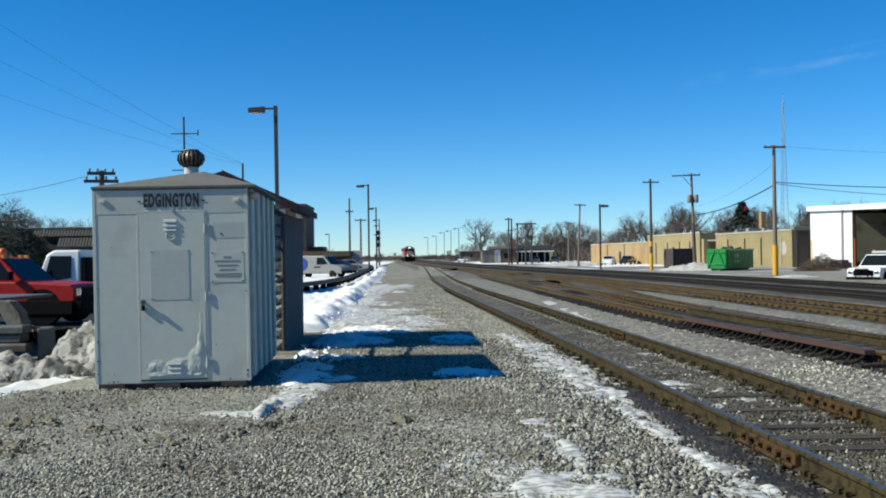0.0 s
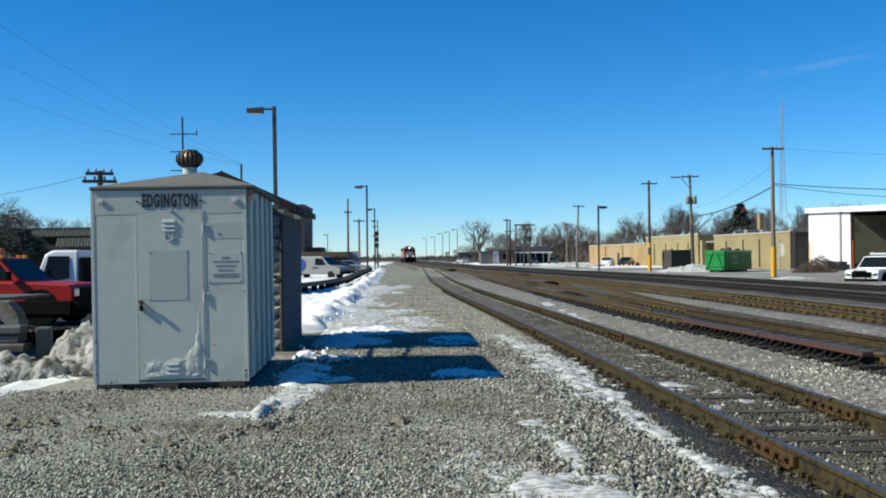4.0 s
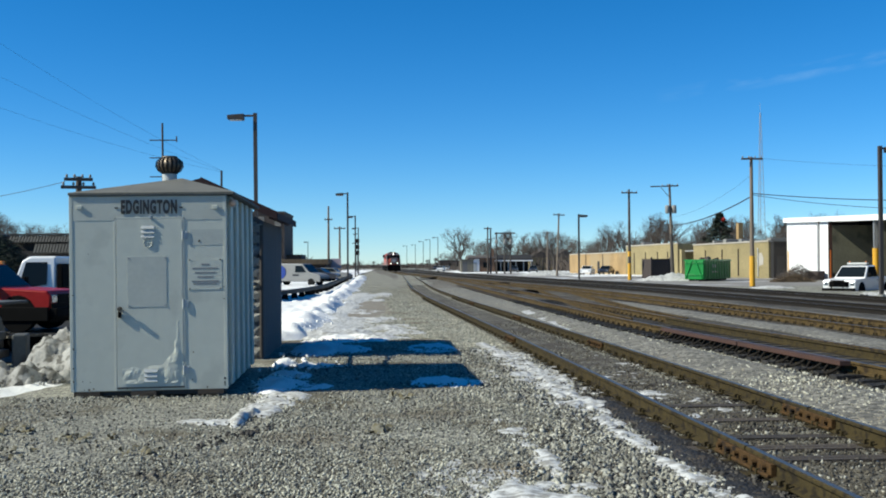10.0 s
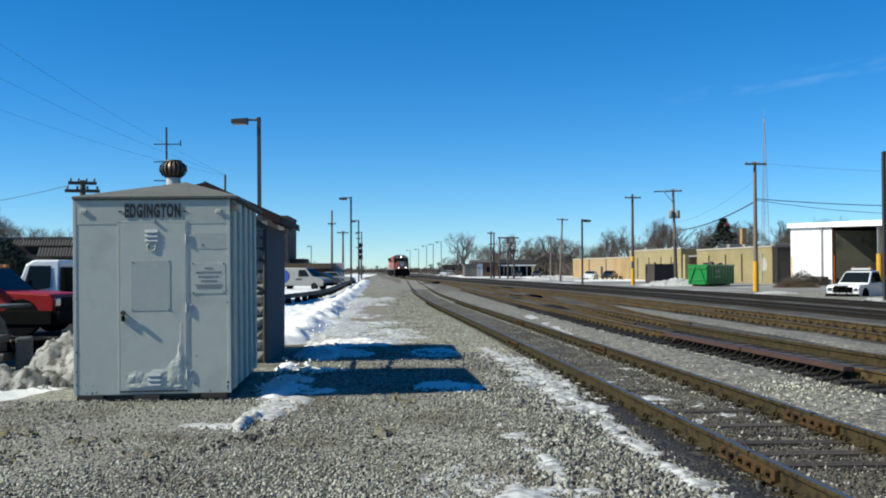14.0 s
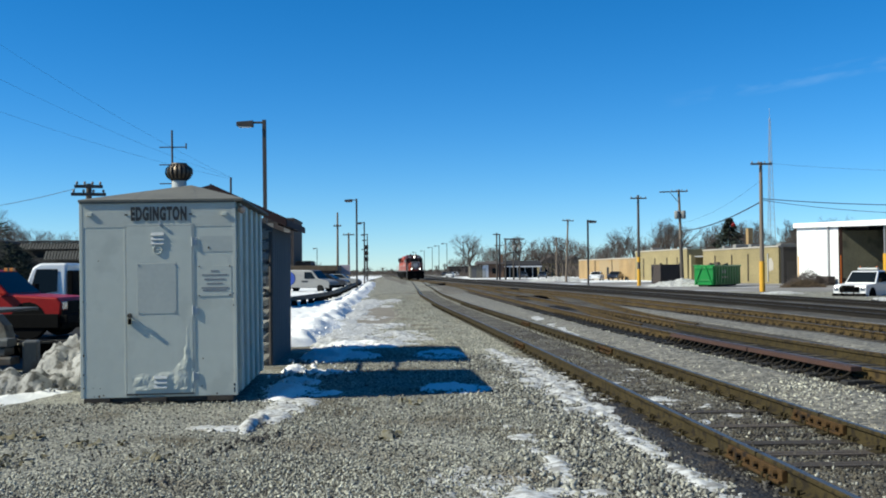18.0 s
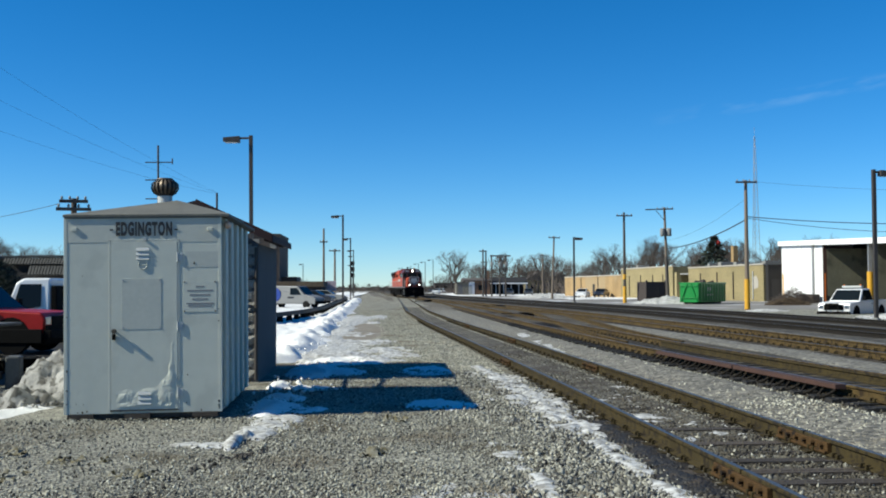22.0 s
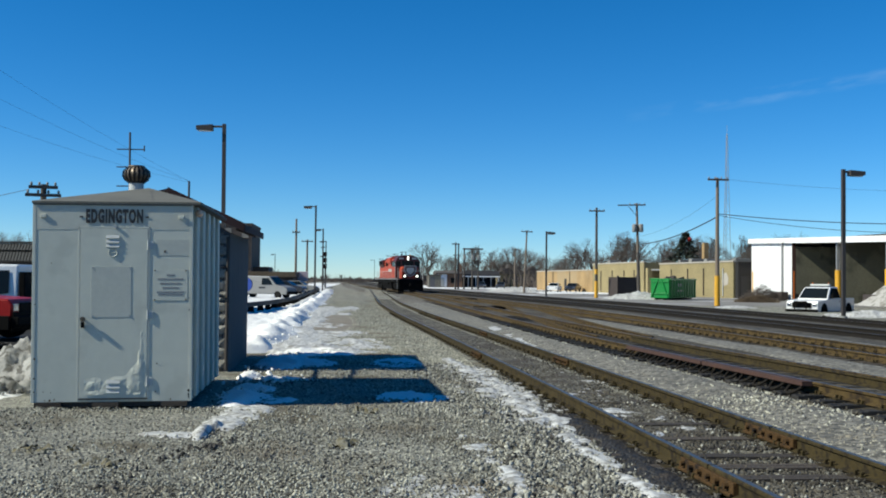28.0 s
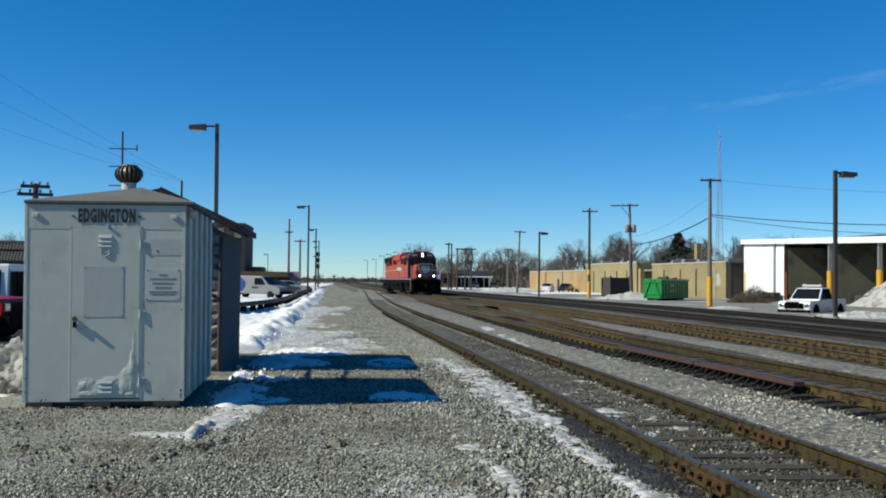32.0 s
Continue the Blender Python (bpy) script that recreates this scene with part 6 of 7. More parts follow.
# brush heap before the salt store
def brush(x, y, w, h, n, mt, label, seed, twig=1.0):
    g = Geo()
    rnd = random.Random(seed)
    for i in range(n):
        a = rnd.uniform(0, 6.283)
        r = w * math.sqrt(rnd.random())
        c = Vector((r * math.cos(a), r * 0.5 * math.sin(a), h * (1 - r / w) * rnd.random()))
        d = Vector((rnd.uniform(-1, 1), rnd.uniform(-1, 1), rnd.uniform(-0.2, 0.6))) * (0.7 if twig == 1.0 else 0.4)
        g.tube(c, c + d, 0.03 * twig, 0.01 * twig, 3, caps=False)
    ob = part("brush_heap", g, mt)
    ob.matrix_basis = pose(x, y, 0)
    return tagged(ob, label, "brush", kind="stuff")


brush(34.6, 85.5, 1.9, 0.75, 2200, M_BUSH, "heap of dry brown brush on the lot", 1, 0.6)
brush(39.2, 95.5, 2.3, 1.7, 4000, M_TWIG, "leafless bush against the white wall", 2, 0.6)
brush(18.5, 286, 4, 3.2, 600, M_TWIG, "bare thicket beside the far road", 6)
brush(17.0, 330, 5, 3.0, 500, M_TWIG, "bare thicket beside the far road", 7)
brush(14.5, 372, 5, 3.0, 500, M_TWIG, "bare thicket beside the far road", 8)
brush(-14.0, 190, 3, 2.6, 500, M_TWIG, "bare bushes behind the parked cars", 9)
brush(-5.0, 330, 6, 4, 500, M_TWIG, "bare thicket beside the line", 3)
brush(-15.4, 39.5, 3.2, 4.0, 9000, M_EVERGREEN, "dark ragged hedge beside the garage", 4, 0.8)


# ---- snow ----
def snow(name, label, xs, ys, height, mt, category="snow"):
    return sheet(name, xs, ys, lambda x, y: (lambda h: h if h > -0.13 else None)(height(x, y)), mt, label, category, kind="stuff")


def band(d, w):
    return max(-1.0, 1 - abs(d) / w)


EDGE = curve_of([(-60, -3.0), (20, -2.1), (24, -1.6), (31, -1.7), (45, -2.0), (65, -2.1), (90, -2.4), (120, -2.8), (200, -4.2), (700, -9)], 8)


def bank(x, y):
    if x < -7.0 and y < 33:
        return -1
    e = EDGE(y) + 0.45 * lump(x, y, 0.35, 2) + 0.3 * lump(x, y, 1.1, 6)
    d = e - x
    if d < 0.0:
        return -0.045 + 0.3 * d
    crest = 0.2 * math.exp(-((d - 0.62 - 0.25 * lump(0, y, 0.2, 3)) / 0.42) ** 2) * (0.85 + 0.25 * lump(0, y, 0.35, 7) + 0.4 * lump(x, y * 0.5, 1.1, 8) + 0.5 * lump(x, y * 0.7, 4.0, 9))
    crest -= 0.5 * max(0.0, min(1.0, (23.2 - y) / 1.8))
    return -0.045 + min(0.09, 0.2 * d) + crest + 0.03 * lump(x, y, 0.8, 3) + (0.035 * lump(x, y, 3.1, 4) + 0.06 * lump(x, y, 5.6, 5)) * min(1.0, max(0.0, d * 2))


snow("snow_bank", "bright snow bank heaped along the fence", list(np.arange(-9.5, -0.3, 0.1)), list(np.arange(21.4, 34, 0.1)) + steps(34, 150, 0.25, 1.02), bank, M_SNOW)
snow("snow_field", "snow covering the left-hand lot", list(np.arange(-40, -5, 1.2)), steps(38, 400, 1.2, 1.04), lambda x, y: 0.05 + 0.05 * lump(x, y, 0.3, 4) if x < FENCE(y) + 0.6 else -1, M_SNOW)


def blobs(spots, rough):
    """Height of a few soft mounds: (x, y, half-widths, height)."""
    def h(x, y):
        z = -0.2
        for cx, cy, rx, ry, hh in spots:
            r = math.hypot((x - cx) / rx, (y - cy) / ry)
            if r < 1.3:
                z = max(z, hh * (1.0 - r * r) - 0.02 - 0.05 * max(0.0, r - 0.8))
        return z + rough * (lump(x, y, 1.9, 4) + 0.8 * lump(x, y, 4.6, 5) + 0.45 * lump(x, y, 9.5, 6) + 0.3 * lump(x, y, 19.0, 9)) if z > -0.2 else -1
    return h


snow("snow_drift", "churned snow drift between the huts", list(np.arange(-2.6, 1.6, 0.05)), list(np.arange(12.8, 25, 0.06)),
     blobs([(-1.5, 14.4, 0.36, 1.3, 0.06), (-1.1, 13.9, 0.3, 0.4, 0.02), (-1.75, 17.2, 0.22, 0.35, 0.1), (-1.2, 17.0, 0.5, 0.35, 0.03), (-1.4, 20.3, 0.5, 1.6, 0.08), (-0.8, 20.0, 0.4, 0.7, 0.03), (-0.9, 22.8, 0.95, 1.2, 0.07), (0.9, 14.3, 0.5, 0.6, 0.022),
            (0.85, 20.2, 0.5, 0.8, 0.022)], 0.06), M_SNOW)
snow("snow_streak", "ragged snow streak on the gravel before the hut", list(np.arange(-2.6, -0.4, 0.035)), list(np.arange(10.2, 13.6, 0.045)),
     blobs([(-2.05, 10.95, 0.2, 0.14, 0.02), (-1.85, 10.9, 0.26, 0.16, 0.018), (-1.6, 11.05, 0.09, 0.42, 0.07), (-1.52, 11.45, 0.07, 0.2, 0.08), (-1.45, 11.9, 0.24, 0.6, 0.022), (-1.36, 12.5, 0.26, 0.7, 0.022), (-1.3, 13.0, 0.3, 0.6, 0.024)], 0.03), M_ICE)


STRIP_Y = [4.0, 6.9, 8.0, 8.7, 9.6, 10.7, 12.2, 14.1, 16.3, 19.2, 22.3]
STRIP_L = [2.2, 2.23, 2.27, 2.26, 2.2, 2.13, 2.12, 1.98, 1.98, 1.85, 1.8]
STRIP_R = [2.75, 2.66, 2.56, 2.45, 2.42, 2.5, 2.64, 2.63, 2.6, 2.45, 1.95]


def rail_snow(x, y):
    a, b = float(np.interp(y, STRIP_Y, STRIP_L)), float(np.interp(y, STRIP_Y, STRIP_R))
    w = (b - a) * 0.5 * (2.05 + 0.6 * lump(0, y, 0.6, 4))
    return 0.056 * band(x - (a + b) / 2, max(w, 0.08)) - 0.05 + 0.035 * lump(x, y, 2.2, 1) + 0.034 * lump(x, y * 0.6, 7, 2) + 0.02 * lump(x, y * 0.5, 16, 4) - (0.05 if y > 21.5 else 0) + dip(x, y)


snow("snow_strip", "thin icy snow strip beside the siding rail", list(np.arange(0.8, 2.85, 0.035)), list(np.arange(4.5, 22.5, 0.05)), rail_snow, M_ICE)


# thin trodden snow reaching onto the yard road
snow("snow_patch", "thin trodden snow on the gravel road", list(np.arange(-2.4, 1.2, 0.06)), steps(21.5, 64, 0.1, 1.012),
     blobs([(-1.3, 24.5, 0.9, 2.4, 0.09), (-0.6, 23.2, 0.95, 1.1, 0.06), (0.0, 24.8, 0.9, 1.0, 0.035), (-1.35, 29, 0.55, 4.0, 0.04), (-1.5, 38, 0.6, 6.0, 0.05), (-0.9, 36, 0.5, 2.0, 0.02), (-1.5, 52, 0.8, 9.0, 0.05), (-0.9, 56, 0.6, 2.5, 0.03), (0.0, 26.6, 0.75, 1.6, 0.03), (-0.5, 30.6, 0.8, 1.6, 0.028), (-0.3, 57, 0.5, 4.0, 0.03), (-1.7, 33, 0.5, 3.5, 0.05), (-1.0, 27.6, 0.7, 1.6, 0.04), (-1.7, 44, 0.45, 4.0, 0.05), (-0.6, 48, 0.4, 2.0, 0.02)], 0.05), M_ICE)  # road_ice


sheet("dirt_patch", list(np.arange(-2.4, 0.3, 0.1)), steps(30, 50, 0.3, 1.01), lambda x, y: (lambda h: h if h > -0.02 else None)(0.03 * (1 - math.hypot((x + 1.0) / 0.95, (y - 38.5) / 8.0)) + 0.012 * lump(x, y, 0.9, 14) - 0.012), M_DIRT, "bare tan trodden dirt on the road", "dirt", kind="stuff")


def tie_snow(x, y):
    return -0.036 + 0.055 * lump(x, y, 0.9, 11) + 0.04 * lump(x, y, 4.5, 2) + 0.02 * lump(x, y, 11, 6) - 0.069 - 0.03 * max(0, abs(y - 13.5) / 7 - 0.4) - 0.03 * max(0.0, (10.5 - y) / 2)


snow("snow_dust", "frozen slush between the siding rails", list(np.arange(2.95, 4.25, 0.05)), list(np.arange(5.0, 40.0, 0.08)), tie_snow, M_ICE)


def foot_snow(x, y):
    c = 1.2 + 0.035 * (y - 7.0) + 0.1 * math.sin(y * 1.7)
    return 0.05 * max(min(band(x - 1.12 - 0.3 * (7.2 - y), 0.62), band(y - 6.5, 1.8)), min(band(x - c, 0.14), band(y - 8.3, 2.2)) * 0.8) - 0.04 + 0.026 * lump(x, y, 2.6, 21) + 0.03 * lump(x, y * 0.6, 7, 2)


snow("snow_patch", "trodden icy patch on the gravel", list(np.arange(0.2, 2.5, 0.04)), list(np.arange(4.6, 11.0, 0.05)), foot_snow, M_ICE)


snow("snow_heap", "dirty heap of ploughed snow beside the hut", list(np.arange(-7.5, -3.9, 0.05)), list(np.arange(13.4, 17.6, 0.05)),
     blobs([(-5.0, 16.2, 0.75, 0.9, 0.54), (-4.4, 15.9, 0.8, 0.9, 0.46), (-5.9, 14.8, 0.9, 0.6, 0.26), (-5.2, 14.9, 0.7, 0.5, 0.14)], 0.2), M_SNOW_DIRTY)


def edge_snow(x, y):
    return 0.06 * band(x + 5.2 - 0.23 * (y - 13.1), 0.22) - 0.03 + 0.04 * lump(x, y, 3.0, 3)


snow("snow_edge", "clean snow edge before the dirty heap", list(np.arange(-5.9, -4.0, 0.04)), list(np.arange(12.4, 15.7, 0.06)), edge_snow, M_SNOW)
for name, x, y, w, h in (("a", 27.4, 96.5, 4.0, 0.7), ("b", 26.6, 50.5, 2.6, 0.35), ("c", 25.5, 66.5, 1.5, 0.2), ("d", 33, 118, 3.0, 0.6), ("e", 24, 150, 5.0, 0.7)):
    snow("snow_mound", "low mound of ploughed snow at the lot's edge", list(np.arange(x - w, x + w, w / 22)), list(np.arange(y - w * 0.6, y + w * 0.6, w / 22)),
         lambda px, py: h * (1 - math.hypot((px - x) / w, (py - y) / (w * 0.55)) ** 1.3) + 0.3 * h * lump(px, py, 1.4, x) + 0.25 * h * lump(px, py, 4.0, x) - 0.03, M_ICE)
for x0, x1, y0, y1, sd in ((24.5, 60, 128, 240, 3.0), (14, 24.0, 190, 330, 4.0)):
    snow("snow_field", "snow lying along the far side of the line", list(np.arange(x0, x1, 0.9)), list(np.arange(y0, y1, 1.4)), lambda px, py: 0.02 + 0.06 * lump(px, py, 0.12, sd) + 0.03 * lump(px, py, 0.5, 2) if px > FIFTH(py) + 2.8 else -1, M_SNOW)
snow("snow_dust", "thin snow between two tracks", list(np.arange(4.6, 7.4, 0.1)), list(np.arange(26, 48, 0.15)), lambda x, y: -0.088 + 0.08 * min(band(x - (SIDING(y) + SECOND(y)) / 2, 0.7), band(y - 35, 10)) + 0.04 * lump(x, y, 1.4, 8), M_ICE)



def oil_spot(x, y):
    return -0.108 + 0.05 * min(band(x - 2.68, 0.34), band(y - 9.4, 5.0) * 2) + 0.03 * lump(x, y, 2.4, 31)


sheet("oily_ballast", list(np.arange(2.25, 2.9, 0.04)), list(np.arange(4.6, 14.4, 0.06)), lambda x, y: (lambda h: h if h > -0.115 else None)(oil_spot(x, y)), M_OIL, "oil-black wet gravel beside the siding rail", "gravel", kind="stuff")
# ---- the locomotive; it points along -y, its origin lies on the rail under its front coupler ----
loco = thing("locomotive", "orange-red diesel switcher locomotive with lit headlights", "locomotive", pose(0, 110, 0))
RZ = 0.17
part("frame", Geo().box(-1.5, 0.6, 1.15, 1.5, 21.6, 1.55), M_BLACK, loco, "black underframe", 0.03)
part("pilot", Geo().prism([(-1.45, 0.3), (1.45, 0.3), (1.5, 1.2), (-1.5, 1.2)], 0.12, Matrix.Translation((0, 0.5, 0))), M_BLACK, loco, "black front pilot plate", 0.02)
for sx in (-1, 1):
    for k in range(4):
        part("front_step", Geo().box(sx * 1.1 - 0.3, 0.25, 0.35 + k * 0.27, sx * 1.1 + 0.3, 0.55, 0.39 + k * 0.27), M_BLACK, loco)
    part("handrail", Geo().tube((sx * 1.42, 0.4, 1.5), (sx * 1.42, 0.4, 2.5), 0.025, seg=6), M_SILVER, loco)
    part("handrail", Geo().tube((sx * 1.54, 5.6, 2.5), (sx * 1.54, 20.1, 2.5), 0.025, seg=6), M_SILVER, loco)
    for k in range(11):
        part("stanchion", Geo().tube((sx * 1.54, 5.6 + k * 1.4, 1.5), (sx * 1.54, 5.6 + k * 1.4, 2.5), 0.022, seg=6), M_SILVER, loco)
part("handrail", Geo().tube((-1.42, 0.4, 2.5), (1.42, 0.4, 2.5), 0.025, seg=6), M_SILVER, loco)
part("coupler", Geo().box(-0.16, -0.1, 0.72, 0.16, 0.6, 1.05), M_BLACK, loco, "", 0.03)
part("walkway", Geo().box(-1.57, 0.5, 1.5, 1.57, 21.8, 1.62), M_LOCO_DK, loco)
g = Geo()
g.prism([(-1.02, 1.62), (1.02, 1.62), (1.02, 2.8), (0.8, 3.05), (-0.8, 3.05), (-1.02, 2.8)], 1.9, Matrix.Translation((0, 1.0, 0)))
nose = part("short_hood", g, M_LOCO, loco, "orange-red short nose hood", 0.05)
g = Geo()
SHIELD = [(-0.72, 3.15), (0.72, 3.15), (0.76, 2.5), (0.4, 2.05), (0, 1.8), (-0.4, 2.05), (-0.76, 2.5)]
part("shield_rim", g.prism(SHIELD, 0.03, Matrix.Translation((0, 0.96, 0))), M_SILVER, nose, "silver rim of the shield emblem", 0.005)
part("shield_field", Geo().prism([(x * 0.86, 2.52 + (z - 2.52) * 0.86) for x, z in SHIELD], 0.03, Matrix.Translation((0, 0.94, 0))), M_LOCO_DK, nose, "dark red field of the shield")
part("shield", Geo().prism([(x * 0.62, 2.52 + (z - 2.52) * 0.62) for x, z in SHIELD], 0.03, Matrix.Translation((0, 0.92, 0))), M_SILVER, nose, "silver-grey shield emblem", 0.005)
for sx in (-1, 1):
    part("chevron", Geo().box(-0.05, -0.015, -0.36, 0.05, 0.0, 0.36), M_SILVER, nose, "pale stripe", at=pose(sx * 0.72, 0.99, 1.95, 0, sx * -52, 0))
cab_g = Geo()
cab_g.prism([(-1.52, 1.62), (1.52, 1.62), (1.52, 3.7), (1.15, 4.25), (0.5, 4.45), (-0.5, 4.45), (-1.15, 4.25), (-1.52, 3.7)], 2.5, Matrix.Translation((0, 2.9, 0)))
# dark red carries the shade of the cab front; sunlit sides get orange panels
cab = part("cab", cab_g, M_LOCO_DK, loco, "dark red cab with a rounded roof, front shade in its colour", 0.04)
for sx in (-1, 1):
    part("cab_side", Geo().box(sx * 1.525 - 0.012, 2.95, 1.7, sx * 1.525 + 0.012, 5.35, 3.0), M_LOCO, cab)
    part("cab_window", Geo().box(sx * 1.15 - 0.28, 2.87, 3.1, sx * 1.15 + 0.28, 2.91, 3.7), M_GLASS, cab, "dark cab window", 0.01)
    for y in (3.3, 4.3):
        part("side_window", Geo().box(sx * 1.53 - 0.01, y, 3.05, sx * 1.53 + 0.02, y + 0.8, 3.65), M_GLASS, cab, "", 0.01)
    part("number_board", Geo().box(sx * 0.8 - 0.27, 2.84, 3.95, sx * 0.8 + 0.27, 2.9, 4.15), M_WHITE_PLATE, cab, "pale number board")
    part("sun_visor", Geo().box(sx * 1.53, 3.3, 3.72, sx * 1.75, 5.1, 3.76), M_LOCO_DK, cab)
part("cab_window", Geo().box(-0.7, 2.87, 3.2, 0.7, 2.91, 3.75), M_GLASS, cab, "dark cab window", 0.01)
part("headlight_case", Geo().box(-0.3, 2.75, 3.86, 0.3, 2.9, 4.3), M_LOCO_DK, cab, "", 0.03)
for dz in (3.98, 4.18):
    part("headlight", Geo().tube((0, 2.76, dz), (0, 2.735, dz), 0.1, seg=16), M_LAMP, cab, "burning headlight")
for sx in (-1, 1):
    part("ditch_light", Geo().tube((sx * 0.74, 0.42, 1.9), (sx * 0.74, 0.38, 1.9), 0.11, seg=16), M_LAMP, loco, "burning ditch light")
    part("light_housing", Geo().tube((sx * 0.74, 0.62, 1.9), (sx * 0.74, 0.42, 1.9), 0.24, seg=16), M_BLACK, loco)
    part("light_post", Geo().box(sx * 0.74 - 0.05, 0.5, 1.6, sx * 0.74 + 0.05, 0.6, 1.8), M_BLACK, loco)
hood_g = Geo()
hood_g.prism([(-1.0, 1.62), (1.0, 1.62), (1.0, 3.85), (0.82, 4.12), (-0.82, 4.12), (-1.0, 3.85)], 15.4, Matrix.Translation((0, 5.4, 0)))
hood = part("long_hood", hood_g, M_LOCO, loco, "orange-red long engine hood", 0.05)
for sx in (-1, 1):
    for k in range(14):
        y = 5.7 + k * 0.86
        door = part("hood_door", Geo().box(sx * 1.012 - 0.014, y, 1.8, sx * 1.012 + 0.014, y + 0.8, 3.1), M_LOCO, hood, "", 0.01)
        part("door_latch", Geo().box(sx * 1.035 - 0.012, y + 0.68, 2.3, sx * 1.035 + 0.012, y + 0.74, 2.5), M_BLACK, door)
    for y in (6.2, 7.5, 8.8, 12.6, 13.9):
        part("grille", Geo().box(sx * 1.01 - 0.02, y, 3.2, sx * 1.01 + 0.02, y + 1.0, 3.78), M_BLACK, hood, "black louvred grille")
    part("stripe", Geo().box(sx * 1.03 - 0.006, 9.4, 2.45, sx * 1.03 + 0.006, 12.2, 2.85), M_SILVER, hood, "pale lettering band")
    part("radiator_flare", Geo().prism([(0.95 * sx, 3.0), (1.3 * sx, 3.45), (1.3 * sx, 4.0), (0.82 * sx, 4.16)], 3.6, Matrix.Translation((0, 15.9, 0))), M_LOCO_DK, hood, "dark flared radiator housing", 0.03)
    part("radiator_screen", Geo().box(sx * 1.31 - 0.012, 16.1, 3.5, sx * 1.31 + 0.012, 19.3, 3.95), M_BLACK, hood, "black radiator screen")
    part("sill_stripe", Geo().box(sx * 1.575 - 0.01, 0.6, 1.5, sx * 1.575 + 0.01, 21.7, 1.585), M_GREY_BAR, loco, "dirty white edge stripe along the walkway")
    part("battery_box", Geo().box(sx * 1.28 - 0.2, 5.5, 1.62, sx * 1.28 + 0.2, 7.4, 2.15), M_LOCO, loco, "", 0.03)
    part("air_tank", Geo().tube((sx * 1.42, 8.6, 1.0), (sx * 1.42, 12.2, 1.0), 0.17, seg=12), M_BLACK, loco, "black air reservoir")
    for k in range(4):
        part("cab_step", Geo().box(sx * 1.42 - 0.14, 1.0, 0.4 + k * 0.28, sx * 1.42 + 0.14, 1.5, 0.44 + k * 0.28), M_BLACK, loco)
    part("step_side", Geo().box(sx * 1.56 - 0.015, 0.95, 0.35, sx * 1.56 + 0.015, 1.02, 1.5), M_SILVER, loco, "pale step edge")
    part("grab_iron", Geo().tube((sx * 1.5, 0.95, 1.55), (sx * 1.5, 0.95, 2.9), 0.03, seg=6), M_SILVER, loco, "white grab iron")
    part("grab_iron", Geo().tube((sx * 1.56, 2.8, 1.6), (sx * 1.56, 2.8, 3.4), 0.03, seg=6), M_SILVER, loco, "white grab iron")
part("dynamic_brake_blister", Geo().prism([(-1.15, 3.6), (1.15, 3.6), (1.15, 4.15), (0.9, 4.35), (-0.9, 4.35), (-1.15, 4.15)], 3.2, Matrix.Translation((0, 10.0, 0))), M_LOCO, hood, "raised roof blister", 0.04)
for y, z in ((7.5, 4.1), (10.8, 4.33), (12.3, 4.33), (16.8, 4.12), (18.4, 4.12)):
    part("roof_fan", Geo().lathe([(0.55, 0), (0.55, 0.2), (0.45, 0.24)], 16, pose(0, y, z)), M_LOCO_DK, hood)
part("exhaust_stack", Geo().box(-0.25, 8.9, 4.05, 0.25, 9.5, 4.45), M_BLACK, hood, "", 0.02)
part("hood_end", Geo().box(-0.98, 20.8, 1.62, 0.98, 20.86, 4.0), M_LOCO_DK, hood)
part("air_horn", Geo().tube((-0.45, 5.2, 4.4), (-0.45, 4.7, 4.6), 0.05, 0.11, seg=8), M_BLACK, loco, "black roof horn")
part("roof_beacon", Geo().lathe([(0.1, 0), (0.11, 0.12), (0.05, 0.2)], 10, pose(0.5, 4.2, 4.4)), M_AMBER, loco, "amber roof beacon")
part("antenna", Geo().tube((0.1, 4.9, 4.4), (0.1, 4.9, 4.95), 0.02, seg=6), M_BLACK, loco)
part("snow_plough", Geo().prism([(-1.5, 0.18), (1.5, 0.18), (1.5, 0.75), (-1.5, 0.75)], 0.1, Matrix.Translation((0, 0.28, 0))), M_BLACK, loco, "black plough blade", 0.02)
for k in range(-2, 3):
    part("air_hose", Geo().tube((k * 0.32 + 0.16 * (k >= 0), 0.45, 0.95), (k * 0.34 + 0.16 * (k >= 0), 0.3, 0.45), 0.03, seg=6), M_BLACK, loco)
part("fuel_tank", Geo().prism([(-1.3, 0.3), (1.3, 0.3), (1.48, 1.15), (-1.48, 1.15)], 7.6, Matrix.Translation((0, 7.0, 0))), M_BLACK, loco, "black fuel tank", 0.05)
WHEELSETS = []
